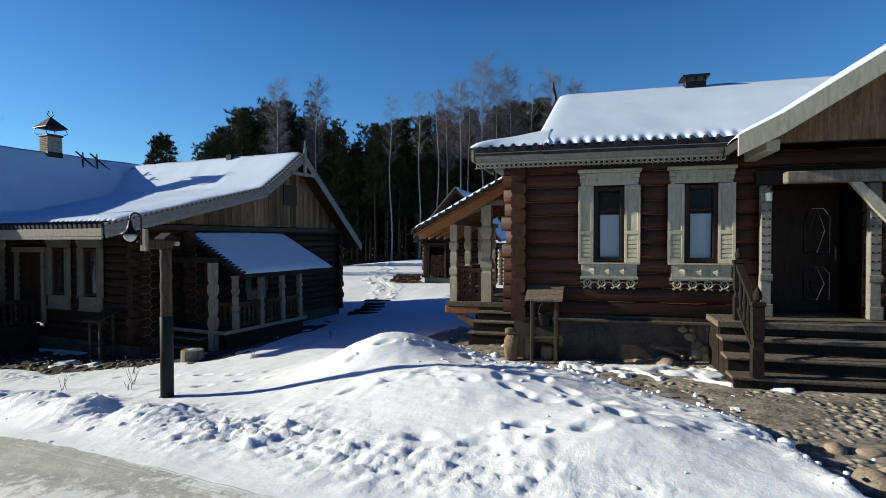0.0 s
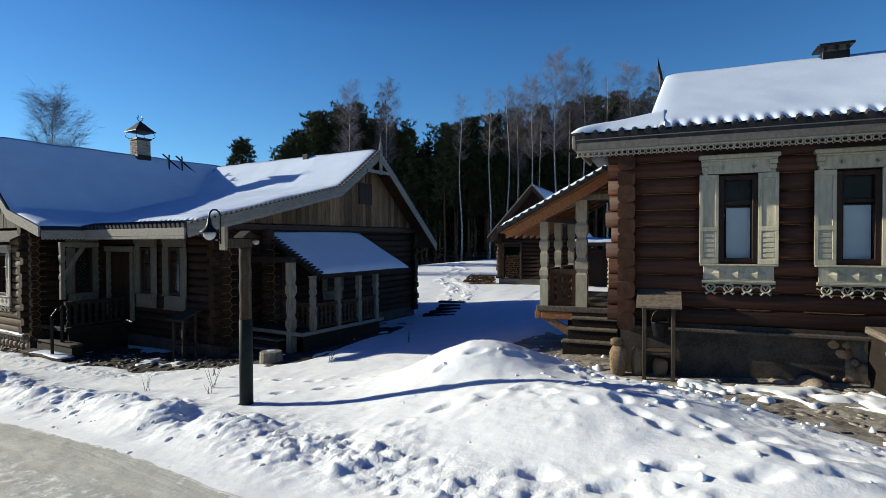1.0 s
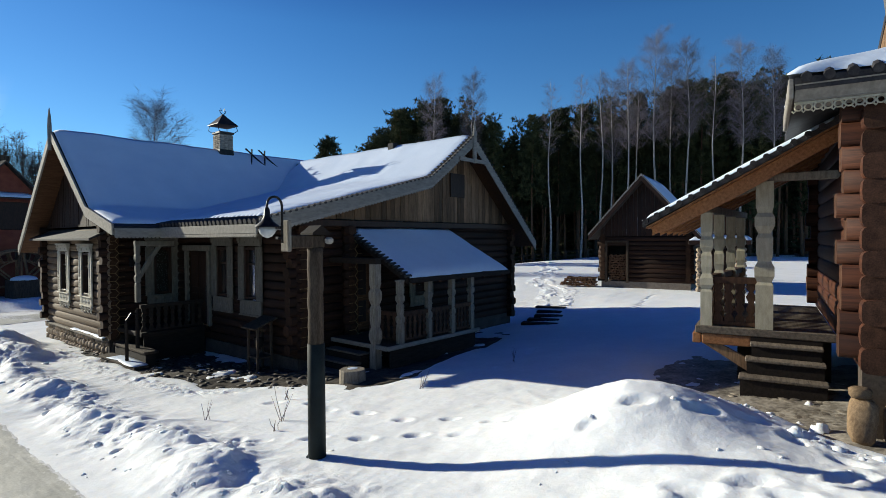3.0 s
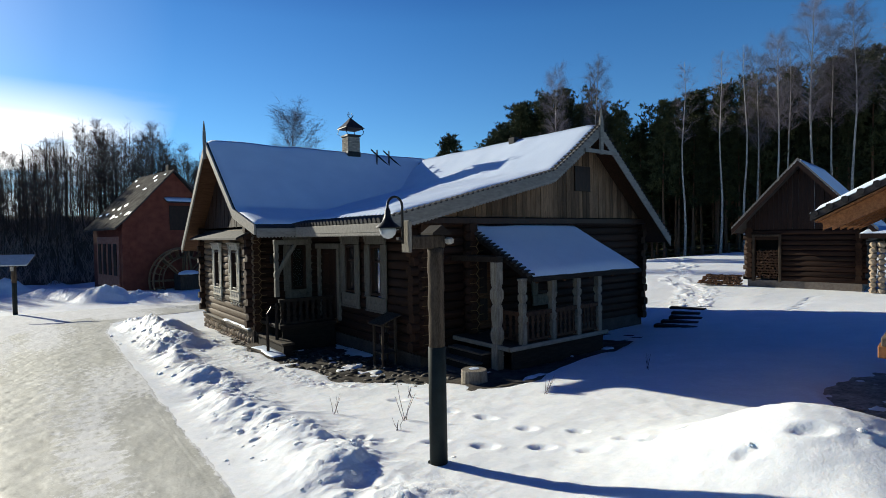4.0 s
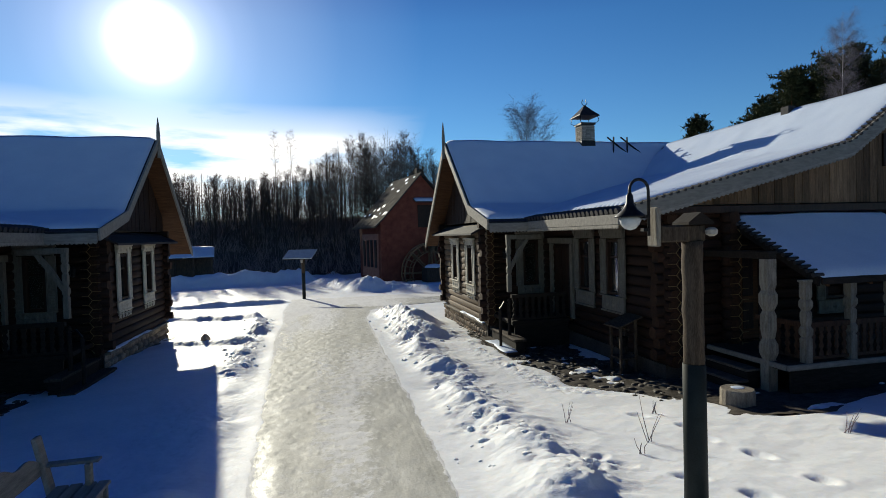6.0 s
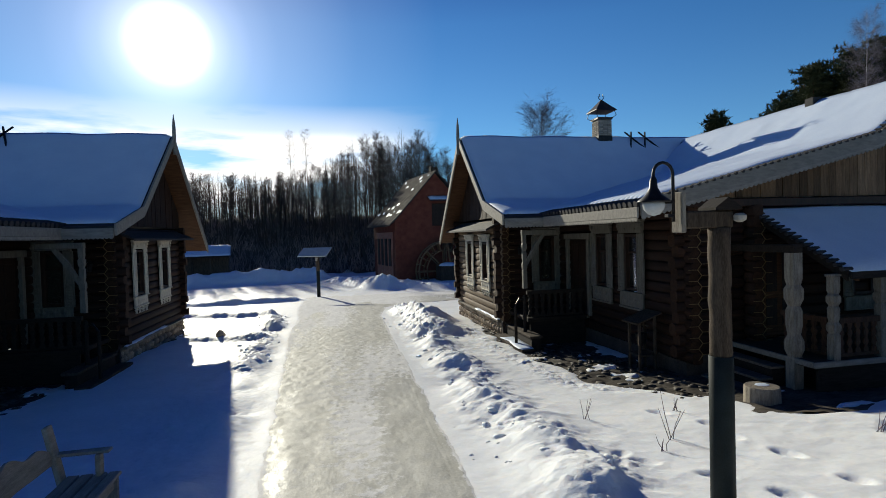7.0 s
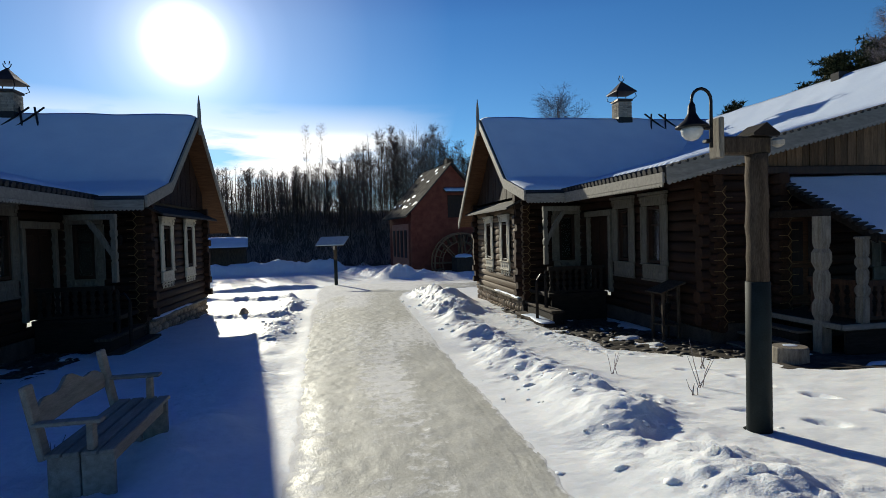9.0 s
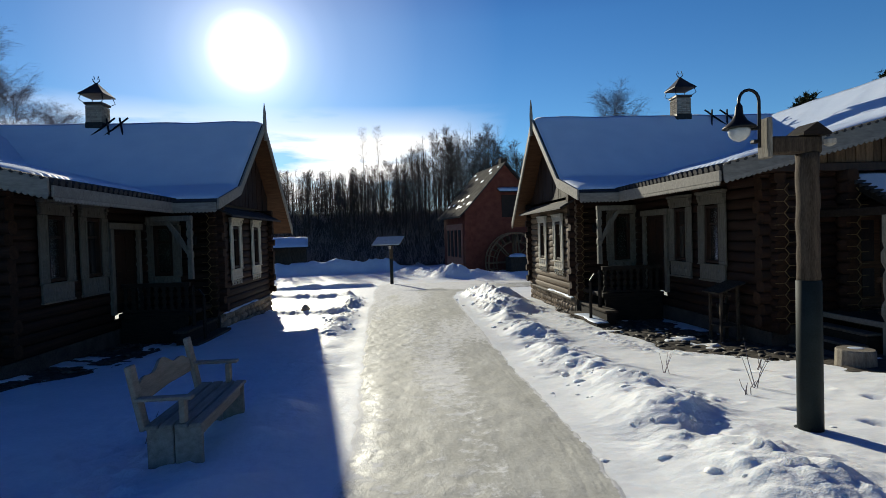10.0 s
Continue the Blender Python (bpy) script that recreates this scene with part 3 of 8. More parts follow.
def build_ground():
    # one sheet: fine near the walk, coarse towards the horizon
    def grow(cell, slow, upto, far):
        out, d, c = [], 0.0, cell
        while d < far:
            c *= slow if d < upto else 1.18
            d += c
            out.append(d)
        return np.array(out)

    xs = np.concatenate([-9.0 - grow(0.042, 1.03, 24, 2200)[::-1], np.arange(-9.0, 8.0, 0.047), 8.0 + grow(0.042, 1.03, 24, 2200)])
    ys = np.concatenate([-10.5 - grow(0.042, 1.1, 5, 2200)[::-1], np.arange(-10.5, 7.0, 0.047), 7.0 + grow(0.042, 1.0085, 45, 2200)])
    X, Y = np.meshgrid(xs, ys, indexing="ij")
    Z = ground_height(X, Y)
    near = step01(30, 16, np.abs(X)) * step01(58, 48, np.abs(Y))
    Z = Z + rough_snow(X, Y) * near
    U, V = to_uv(X, Y)
    left, right = road_edges(V)
    inside = step01(-0.5, 0.12, U - left) * step01(-0.5, 0.12, right - U) * step01(36, 30, V)
    depth = step01(0.02, 0.4, np.minimum(U - left, right - U))
    Z = Z * (1 - inside) + (base_height(X, Y) + 0.006 - 0.045 * depth) * inside
    # yards swept down to the paving, with patches of snow left
    edge = np.interp(V, YARD_C_V, YARD_C_U) + 0.12 * vnoise(V * 2.1, V * 0, 91)
    CU, CV = X * math.cos(radians(16)) + Y * math.sin(radians(16)), -X * math.sin(radians(16)) + Y * math.cos(radians(16))
    left_snow = 0.5 * fractal(U * 4, V * 4, 3, 97) + np.exp(-((CU - 1.9 - 0.15 * (CV + 7.5)) / 0.4) ** 2 - ((CV + 8.0) / 1.05) ** 2) * 1.9 + 0.35 * fractal(U * 1.6, V * 1.6, 3, 92)
    thin = step01(0.1, 0.6, U - edge) * step01(-1.7, -2.6, V) * step01(8.2, 6.5, U)
    Z = Z * (1 - thin) + np.minimum(Z, base_height(X, Y) + 0.02 + 0.07 * fractal(U * 4, V * 4, 3, 102)) * thin
    clear = step01(-0.12, 0.3, U - edge) * step01(-1.7, -2.6, V) * step01(8.2, 6.5, U) * step01(0.66, 0.5, left_snow)
    Z = Z * (1 - clear) + (base_height(X, Y) - 0.09) * clear
    edge = np.interp(V, YARD_B_V, YARD_B_U) + 0.2 * vnoise(V * 1.3, V * 0, 93)
    clear = step01(0.0, 0.35, U - edge) * step01(2.7, 2.0, U - edge + 0.4 * vnoise(V * 0.9, V * 0, 98)) * step01(3.9, 4.6, V) * step01(18.5, 17.5, V) * step01(0.75, 0.45, fractal(U * 1.5, V * 1.5, 3, 94))
    Z = Z * (1 - clear) + (base_height(X, Y) - 0.08) * clear
    edge = np.interp(V, YARD_A_V, YARD_A_U) - 0.2 * vnoise(V * 1.3, V * 0, 95)
    clear = step01(0.0, 0.35, edge - U) * step01(2.7, 2.1, edge - U) * step01(2.0, 3.5, V) * step01(18.5, 17.5, V) * step01(0.55, 0.25, fractal(U * 1.5, V * 1.5, 3, 96))
    Z = Z * (1 - clear) + (base_height(X, Y) - 0.08) * clear
    clear = step01(-0.1, 0.25, V - np.interp(U, YARD_V_U, YARD_V_V) + 0.15 * vnoise(U * 1.6, U * 0, 99)) * step01(6.2, 5.8, V) * step01(3.1, 3.6, U) * step01(10.4, 9.4, U) * step01(0.8, 0.5, fractal(U * 1.3, V * 1.3, 3, 101))
    Z = Z * (1 - clear) + (base_height(X, Y) - 0.09) * clear
    rng = np.random.RandomState(4)
    # footprints: single dents in lines
    for u0, v0, du, dv, n in FOOT_TRAILS:
        for i in range(n):
            fu = u0 + du * i + rng.uniform(-0.1, 0.1) + (0.11 if i % 2 else -0.11) * -dv
            fv = v0 + dv * i + rng.uniform(-0.08, 0.08) + (0.11 if i % 2 else -0.11) * du
            ang = math.atan2(dv, du) + rng.uniform(-0.3, 0.3)
            a = (U - fu) * math.cos(ang) + (V - fv) * math.sin(ang)
            b = -(U - fu) * math.sin(ang) + (V - fv) * math.cos(ang)
            q = (a / rng.uniform(0.13, 0.185)) ** 2 + (b / rng.uniform(0.07, 0.1)) ** 2
            Z = Z - rng.uniform(0.035, 0.06) * np.exp(-(q**2)) + 0.01 * np.exp(-((np.sqrt(q) - 1.5) ** 2) / 0.1)
    me = grid_mesh("ground", np.stack([X, Y, Z], -1), M_SNOW)
    rough, heap = rough_mask(X, Y)
    me.attributes.new("crumb", "FLOAT", "POINT").data.foreach_set("value", np.clip(rough + 0.15 * heap, 0, 1).reshape(-1).astype(np.float32))
    ob = new("ground", me)
    tagged(ob, "sunlit white snow, trodden and heaped, over the village yard", "snow", kind="structure")


FOOT_TRAILS = [(1.6, 3.4, 0.06, -0.8, 8), (0.1, 1.3, 0.34, -0.62, 6), (-0.46, 1.1, 0.4, 0.5, 2), (-1.2, -2.6, 0.42, -0.4, 7), (-1.5, -5.0, 0.2, -0.55, 8), (0.6, -4.2, -0.1, -0.6, 8), (5.0, 1.0, 0.6, 0.12, 6), (13.5, 2.0, 0.6, 0.1, 14), (1.5, -2.9, 0.3, -0.45, 6), (2.3, -1.9, 0.4, -0.42, 6), (0.2, -6.2, 0.42, 0.3, 6), (-0.3, -7.4, 0.4, 0.35, 5)]
build_ground()


def build_road():
    v = np.concatenate([np.arange(-40, -14, 0.5), np.arange(-14, 33.5, 0.07)])
    t = np.linspace(0, 1, 140)
    l, r = road_edges(v)
    l = l + 0.05 * vnoise(v * 1.3, v * 0, 3) + 0.03 * vnoise(v * 5, v * 0, 4)
    r = r + 0.03 * vnoise(v * 0.8, v * 0 + 9, 3) + 0.012 * vnoise(v * 5, v * 0 + 5, 4)
    U = l[:, None] * (1 - t) + r[:, None] * t
    V = np.repeat(v[:, None], len(t), 1)
    X, Y = U * COS7 - V * SIN7, U * SIN7 + V * COS7
    edge = np.minimum(t, 1 - t)[None, :]
    Z = base_height(X, Y) + 0.012 - 0.018 * (1 - step01(0, 0.03, edge)) + 0.004 * fractal(U * 1.6, V * 0.5, 3, 61) + 0.006 * fractal(U * 5, V * 4, 3, 62)
    # trodden dents with sharp rims
    d, q = cells(U * 6.5, V * 5.0, 7)
    Z = Z - 0.007 * step01(0.42, 0.2, d) * step01(0.6, 0.95, q)
    # wheel ruts, and the ribs of a tyre along the kerb side
    for c in (0.27, 0.72):
        Z = Z - 0.008 * np.exp(-(((t[None, :] - c) / 0.09) ** 2))
    off = road_edges(v)[1][:, None] - U
    for o in (0.07, 0.12, 0.17, 0.25):
        Z = Z - 0.004 * np.exp(-(((off - o) / 0.016) ** 2)) * (0.6 + 0.4 * vnoise(V * 6, V * 0 + o * 90, 67))
    dust = 0.55 * (1 - step01(0.0, 0.05, edge)) + 0.12 + 0.05 * np.exp(-(((t[None, :] - 0.45) / 0.25) ** 2)) + 0.2 * fractal(U * 0.9, V * 0.22, 2, 64) + 0.6 * step01(0.7, -0.3, U - np.interp(V, [18, 22, 24.4, 26.5, 28.5, 30, 31], [-5.6, -5.0, -4.2, -2.9, -1.3, 0.5, 9.0])) * step01(18, 23, V) - 0.14 * np.exp(-(((t[None, :] - 0.8) / 0.1) ** 2)) - 0.08 * np.exp(-(((t[None, :] - 0.25) / 0.08) ** 2))
    me = grid_mesh("road", np.stack([X, Y, Z], -1), M_ICE, flip=False)
    me.attributes.new("dust", "FLOAT", "POINT").data.foreach_set("value", dust.reshape(-1).astype(np.float32))
    wet = np.exp(-(((t[None, :] - 0.09) / 0.05) ** 2)) * np.clip(0.6 + 0.7 * fractal(U * 3, V * 0.8, 2, 68), 0, 1) * step01(9, 5, V)
    me.attributes.new("wet", "FLOAT", "POINT").data.foreach_set("value", wet.reshape(-1).astype(np.float32))
    tagged(new("road", me), "narrow village road of packed grey-brown ice", "road", kind="structure")


build_road()

# ---------------------------------------------------------------- log houses
LOGS = {}


def log_mesh(r):
    """Logs by size: the thicker ones are the lodge's, redder than the rest; those of 0.134 m are weathered, with
    sunlight put into their tan.
    """
    if r not in LOGS:
        bm = bmesh.new()
        n = 16
        rings = []
        hewn = 0.5 if r > 0.145 else 0.68  # the lodge's logs are hewn flatter on the face
        flat = lambda c: math.copysign(abs(c) ** hewn, c)
        for x in (0.0, 1.0):
            rings.append([bm.verts.new((x, r * 0.92 * flat(math.cos(k * math.tau / n)), r * flat(math.sin(k * math.tau / n)) * 0.93)) for k in range(n)])
        for k in range(n):
            f = bm.faces.new((rings[0][k], rings[0][(k + 1) % n], rings[1][(k + 1) % n], rings[1][k]))
            f.smooth = True
        for f in (bm.faces.new(rings[0][::-1]), bm.faces.new(rings[1])):
            f.material_index = 1
        bmesh.ops.recalc_face_normals(bm, faces=bm.faces)
        me = bpy.data.meshes.new("log")
        bm.to_mesh(me)
        bm.free()
        me.materials.append(M_REDLOG if r > 0.145 else M_SUNLOG if r == 0.134 else M_LOG)
        me.materials.append(M_REDEND if r > 0.145 else M_LOGEND)
        LOGS[r] = me
    return LOGS[r]


def log(parent, a, b, r=0.135):
    """One log from a to b (frame coordinates)."""
    loc = LOCAL[root_of(parent).name]
    a, b = loc @ Vector(a), loc @ Vector(b)
    d = b - a
    ob = new("log", log_mesh(r))
    ob.parent = parent
    ob.matrix_local = Matrix.Translation(a) @ d.to_track_quat("X", "Z").to_matrix().to_4x4() @ Matrix.Diagonal((d.length, 1, 1, 1))
    return ob


def log_wall(parent, axis, c, a0, a1, z0, z1, holes=(), ext=(0.3, 0.3), r=0.135, rise=0.236, phase=0.0, caulk=0):
    """Courses of logs along axis at the other coordinate c, with holes (a, b, z low, z high) left open."""
    wall = new("wall")
    wall.parent = parent
    z = z0 + r * 0.9 + phase * rise
    i = 0
    rope, rng = bmesh.new(), random.Random(int(abs(c) * 100))
    while z < z1 + 0.02:
        wob = (0.02 if i % 2 else -0.02) + 0.03 * math.sin(i * 2.3 + c)
        spans = [(a0 - ext[0] + wob, a1 + ext[1] - wob)]
        for h0, h1, hz0, hz1 in holes:
            if hz0 - 0.05 < z < hz1 + 0.05:
                cut = []
                for s0, s1 in spans:
                    if h1 <= s0 or h0 >= s1:
                        cut.append((s0, s1))
                    else:
                        if h0 - s0 > 0.05:
                            cut.append((s0, h0))
                        if s1 - h1 > 0.05:
                            cut.append((h1, s1))
                spans = cut
        for s0, s1 in spans:
            if axis == "u":
                log(wall, (s0, c, z), (s1, c, z), r)
            else:
                log(wall, (c, s0, z), (c, s1, z), r)
            a = s0 + 0.3
            while caulk and a < s1 - 0.3:
                # strands of rope showing in the joint, broken here and there
                b = min(s1 - 0.3, a + rng.uniform(0.3, 1.5))
                o = c + caulk * r * 0.86
                line = [(a + (b - a) * k / 4, z + rise / 2 + rng.uniform(-0.006, 0.006)) for k in range(5)]
                tube(rope, [(x, o, y) if axis == "u" else (o, x, y) for x, y in line], rng.uniform(0.004, 0.009), 4)
                a = b + rng.uniform(0.0, 0.5)
        z += rise
        i += 1
    if caulk:
        part("caulking", rope, M_CAULK, wall, "pale rope caulking in the log joints")["kind"] = "stuff"
    else:
        rope.free()
    return wall


def snow_sheet(name, prof, a0, a1, to_point, label, thick=0.16, frame_m=None, loc=None, seed=1, fine=0.14, beads=0.0):
    """A snow cover on a roof slope: prof is a polyline (s, z) down the slope, run from a0 to a1 along the eave."""
    s, pts = [0.0], [Vector((p[0], 0, p[1])) for p in prof]
    for p, q in zip(pts, pts[1:]):
        s.append(s[-1] + (q - p).length)
    n = max(4, int(s[-1] / fine))
    m = max(4, int(abs(a1 - a0) / (0.035 if beads else fine)))
    S = np.linspace(0, s[-1], n)
    A = np.linspace(a0, a1, m)
    X, Zr = np.interp(S, s, [p[0] for p in prof]), np.interp(S, s, [p[1] for p in prof])
    dS = np.minimum(S, 9)
    low = s[-1] - S
    G, H = np.meshgrid(S, A, indexing="ij")
    side = np.minimum(H - min(a0, a1), max(a0, a1) - H)
    edge = np.minimum(np.minimum(low[:, None] + 0 * H, side), 0.35) / 0.35
    T = thick * np.sqrt(np.clip(edge, 0, 1) * (2 - np.clip(edge, 0, 1)))
    T = T * (0.9 + 0.25 * fractal(G * 0.8 + seed * 5, H * 0.8, 3, seed)) + 0.012
    T = np.maximum(T, 0.012)
    jag = 0.045 * fractal(H * 2.3, H * 0 + seed, 3, seed + 3) * step01(0.5, 0.0, low)[:, None]
    if beads:
        jag = jag * 0.6 - 0.07 * np.abs(np.sin(H * math.pi / beads)) ** 3 * step01(0.16, 0.0, low)[:, None]
    X = X[:, None] + np.sign(X[-1] - X[0]) * jag
    verts_top = [[to_point(X[i, j], A[j], Zr[i] + T[i, j]) for j in range(m)] for i in range(n)]
    verts_bot = [[to_point(X[i, j], A[j], Zr[i] + 0.004) for j in range(m)] for i in range(n)]
    top, bot = np.array(verts_top, float), np.array(verts_bot, float)
    P = np.concatenate([bot[:1], top, bot[-1:]], 0)
    left = np.concatenate([bot[:1, :1], bot[:, :1], bot[-1:, :1]], 0)
    right = np.concatenate([bot[:1, -1:], bot[:, -1:], bot[-1:, -1:]], 0)
    P = np.concatenate([left, P, right], 1)
    if loc is not None:
        M4 = np.array(loc)
        P = P @ M4[:3, :3].T + M4[:3, 3]
    c = P.reshape(-1, 3).mean(0)
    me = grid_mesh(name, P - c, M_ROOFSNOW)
    bm = bmesh.new(); bm.from_mesh(me); bmesh.ops.recalc_face_normals(bm, faces=bm.faces); bm.to_mesh(me); bm.free()
    # keep the top side up
    ob = new(name, me)
    ob.matrix_world = frame_m @ Matrix.Translation(c)
    return tagged(ob, label, "snow", kind="stuff")


def roof_slab(prof, a0, a1, axis, thick=0.14):
    """A roof shell: polyline (s, z) with thickness downwards, run along the other axis."""
    pts = list(prof) + [(p[0], p[1] - thick) for p in reversed(prof)]
    return prism(bmesh.new(), pts, a0, a1, axis)


def fringe(bm, p0, p1, drop=0.14, pitch=0.12, thick=0.025, out=(0, -1, 0)):
    """A board edge cut into scallops, hanging between two points."""
    p0, p1, o = Vector(p0), Vector(p1), Vector(out)
    n = max(1, int((p1 - p0).length / pitch))
    d = (p1 - p0) / n
    for i in range(n):
        a = p0 + d * i
        shape = [(0, 0), (1, 0), (1, -0.45), (0.82, -0.8), (0.5, -1.0), (0.18, -0.8), (0, -0.45)]
        f = [bm.verts.new(a + d * x + Vector((0, 0, drop * z))) for x, z in shape]
        g = [bm.verts.new(v.co + o * thick) for v in f]
        k = len(shape)
        bm.faces.new(f[::-1]); bm.faces.new(g)
        for j in range(2, k):
            bm.faces.new((f[j], f[(j + 1) % k], g[(j + 1) % k], g[j]))
    return bm


def window_unit(parent, m, w, h, shutter=0.28, apron=0.32, head=0.3, name="window", lattice=True, mullion=0.0, pale=None, cornice=None, ajar=0.0):
    """A casing on a log wall. m maps x along the wall, y outwards, z up, from the middle of the sill. Shutters stand open at both sides."""
    pale = pale or M_PALE
    hw = w / 2
    bm = bmesh.new()
    for x0, x1, z0, z1 in ((-hw - 0.03, -hw + 0.06, 0, h), (hw - 0.06, hw + 0.03, 0, h), (-hw + 0.06, hw - 0.06, h - 0.07, h), (-hw + 0.06, hw - 0.06, 0, 0.07)):
        box(bm, x0, x1, -0.14, 0.035, z0, z1, 0.006)
    win = part(name, bm, M_DARKWOOD, parent, "dark-framed window with pale carved casing", m=m)
    bm = bmesh.new()
    box(bm, -hw + 0.06, hw - 0.06, -0.05, -0.02, h * 0.66, h * 0.66 + 0.05, 0.004)
    if mullion:
        box(bm, -0.02, 0.02, -0.05, -0.02, 0.07, h * 0.66, 0.004)
    part("transom", bm, M_DARKWOOD, win, m=m)
    g = part("pane", newbox(-hw + 0.05, hw - 0.05, -0.08, -0.072, 0.05, h - 0.05), M_GLASS, win, "dark reflecting glass pane", m=m)
    g.visible_shadow = False
    # a box of room behind the pane, its dimness put into the colour
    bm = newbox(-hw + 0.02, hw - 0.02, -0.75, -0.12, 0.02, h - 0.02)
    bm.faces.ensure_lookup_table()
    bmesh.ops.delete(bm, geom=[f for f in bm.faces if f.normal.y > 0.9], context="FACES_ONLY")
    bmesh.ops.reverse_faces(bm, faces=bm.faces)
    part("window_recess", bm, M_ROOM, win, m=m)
    bm = newbox(-hw + 0.1, hw - 0.07, -0.1, -0.092, h * 0.05, h * 0.63)
    if cornice:
        part("curtain", bm, M_CURTAIN, win, "pale net curtain behind the glass", m=m)
    for side in (-1, 1):
        a, b = sorted((side * (hw + 0.02), side * (hw + 0.02 + shutter)))
        hinge = Vector((hw + 0.02, 0.03, 0))
        ms = m @ Matrix.Translation(hinge) @ Matrix.Rotation(radians(ajar), 4, "Z") @ Matrix.Translation(-hinge) if side > 0 else m
        bm = bmesh.new()
        box(bm, a, b, 0.02, 0.045, -0.02, h + 0.02, 0.004)
        for z0, z1 in ((-0.02, 0.06), (h * 0.36, h * 0.36 + 0.07), (h - 0.06, h + 0.02)):
            box(bm, a, b, 0.045, 0.065, z0, z1, 0.005)
        for x0, x1 in ((a, a + 0.05), (b - 0.05, b)):
            box(bm, x0, x1, 0.045, 0.064, 0.06, h * 0.36, 0.004)
            box(bm, x0, x1, 0.045, 0.064, h * 0.36 + 0.07, h - 0.06, 0.004)
        sh = part("shutter", bm, pale, win, "pale painted wooden shutter, open", m=ms)
        bm = bmesh.new()
        for i in range(5):
            z0 = 0.085 + i * (h * 0.36 - 0.1) / 5
            box(bm, a + 0.055, b - 0.055, 0.045, 0.058, z0, z0 + (h * 0.36 - 0.1) / 5 * 0.72, 0.003)
        part("louvre", bm, pale, sh, m=ms)
    wide = hw + 0.02 + shutter * 0.86
    bm = bmesh.new()
    box(bm, -wide + 0.02, wide - 0.02, 0.0, 0.06, h + 0.03, h + head * 0.8, 0.004)
    box(bm, -wide - 0.05, wide + 0.05, 0.0, 0.13, h + head * 0.8, h + head, 0.012)
    box(bm, -wide - 0.02, wide + 0.02, 0.0, 0.10, h + head * 0.7, h + head * 0.8 - 0.004, 0.008)
    for s in (-1, 1):
        for k in range(3):
            x = s * (wide - 0.04)
            box(bm, x - 0.055 + 0.01 * k, x + 0.055 - 0.01 * k, 0.0, 0.11 - 0.02 * k, h + head * 0.7 - 0.075 * (k + 1), h + head * 0.7 - 0.075 * k - 0.004, 0.01)
        for k in range(2):
            x = s * wide * 0.42
            box(bm, x - 0.03, x + 0.03, 0.06, 0.074, h + head * 0.36, h + head * 0.36 + 0.02, 0.002, m=Matrix.Translation((0, 0, 0)))
            box(bm, x - 0.01, x + 0.01, 0.06, 0.073, h + head * 0.36 - 0.02, h + head * 0.36 + 0.04, 0.002)
    part("window_cornice", bm, cornice or pale, win, "carved pale cornice board", m=m)
    bm = bmesh.new()
    box(bm, -wide - 0.03, wide + 0.03, 0.0, 0.1, -0.05, -0.022, 0.006)
    box(bm, -wide + 0.02, wide - 0.02, 0.0, 0.05, -0.05 - apron * 0.8, -0.052, 0.004)
    box(bm, -wide, wide, 0.0, 0.075, -0.05 - apron * 0.92, -0.05 - apron * 0.8 - 0.002, 0.005)
    # raised diamonds
    for i in range(-1, 2):
        c = i * wide * 0.52
        mid, up = -0.05 - apron * 0.4, apron * 0.3
        top = bm.verts.new((c, 0.085, mid))
        ring = [bm.verts.new(p) for p in ((c - 0.11, 0.05, mid), (c, 0.05, mid - up), (c + 0.11, 0.05, mid), (c, 0.05, mid + up))]
        for q in range(4):
            bm.faces.new((ring[q], ring[(q + 1) % 4], top))
    ap = part("apron", bm, pale, win, "pale apron board with raised diamonds", m=m)
    if lattice:
        bm = bmesh.new()
        n = 4
        z = -0.05 - apron * 0.92
        for i in range(n):
            c = -wide + (i + 0.5) * 2 * wide / n
            q = wide / n
            # a ring with a heart in it, tail scrolls and a drop, sawn out of board
            zc = z - 0.085
            tube(bm, [(c + q * 0.5 * math.cos(t), 0.03, zc + 0.062 * math.sin(t)) for t in np.linspace(0, math.tau, 13)], 0.017, 5, cap=False)
            tube(bm, [(c - 0.03, 0.03, zc + 0.02), (c, 0.03, zc - 0.03), (c + 0.03, 0.03, zc + 0.02)], 0.012, 4)
            for s in (-1, 1):
                tube(bm, [(c + s * q * 0.12, 0.03, zc - 0.06), (c + s * q * 0.5, 0.03, zc - 0.1), (c + s * q * 0.62, 0.03, zc - 0.075)], [0.016, 0.014, 0.01], 5)
                tube(bm, [(c + s * q * 0.55, 0.03, zc), (c + s * q * 0.98, 0.03, zc + 0.02)], 0.014, 4)
            box(bm, c - q, c + q, 0.015, 0.045, z - 0.022, z - 0.002)
        part("lace", bm, pale, ap, "sawn lace of scrolls and drops", m=m)
    return win


M_CURTAIN = surface("net_curtain", (0.72, 0.74, 0.77), (0.87, 0.88, 0.9), 3.0, 0.9, 0.1, (12, 12, 0.5), 30, 0.05)


def out_matrix(origin, along):
    """Maps x along the wall, y outwards, z up. along: unit direction of x, seen from outside to the right."""
    x = Vector(along).normalized()
    z = Vector((0, 0, 1))
    y = z.cross(x)
    return Matrix.Translation(origin) @ Matrix((x, -y, z)).transposed().to_4x4()


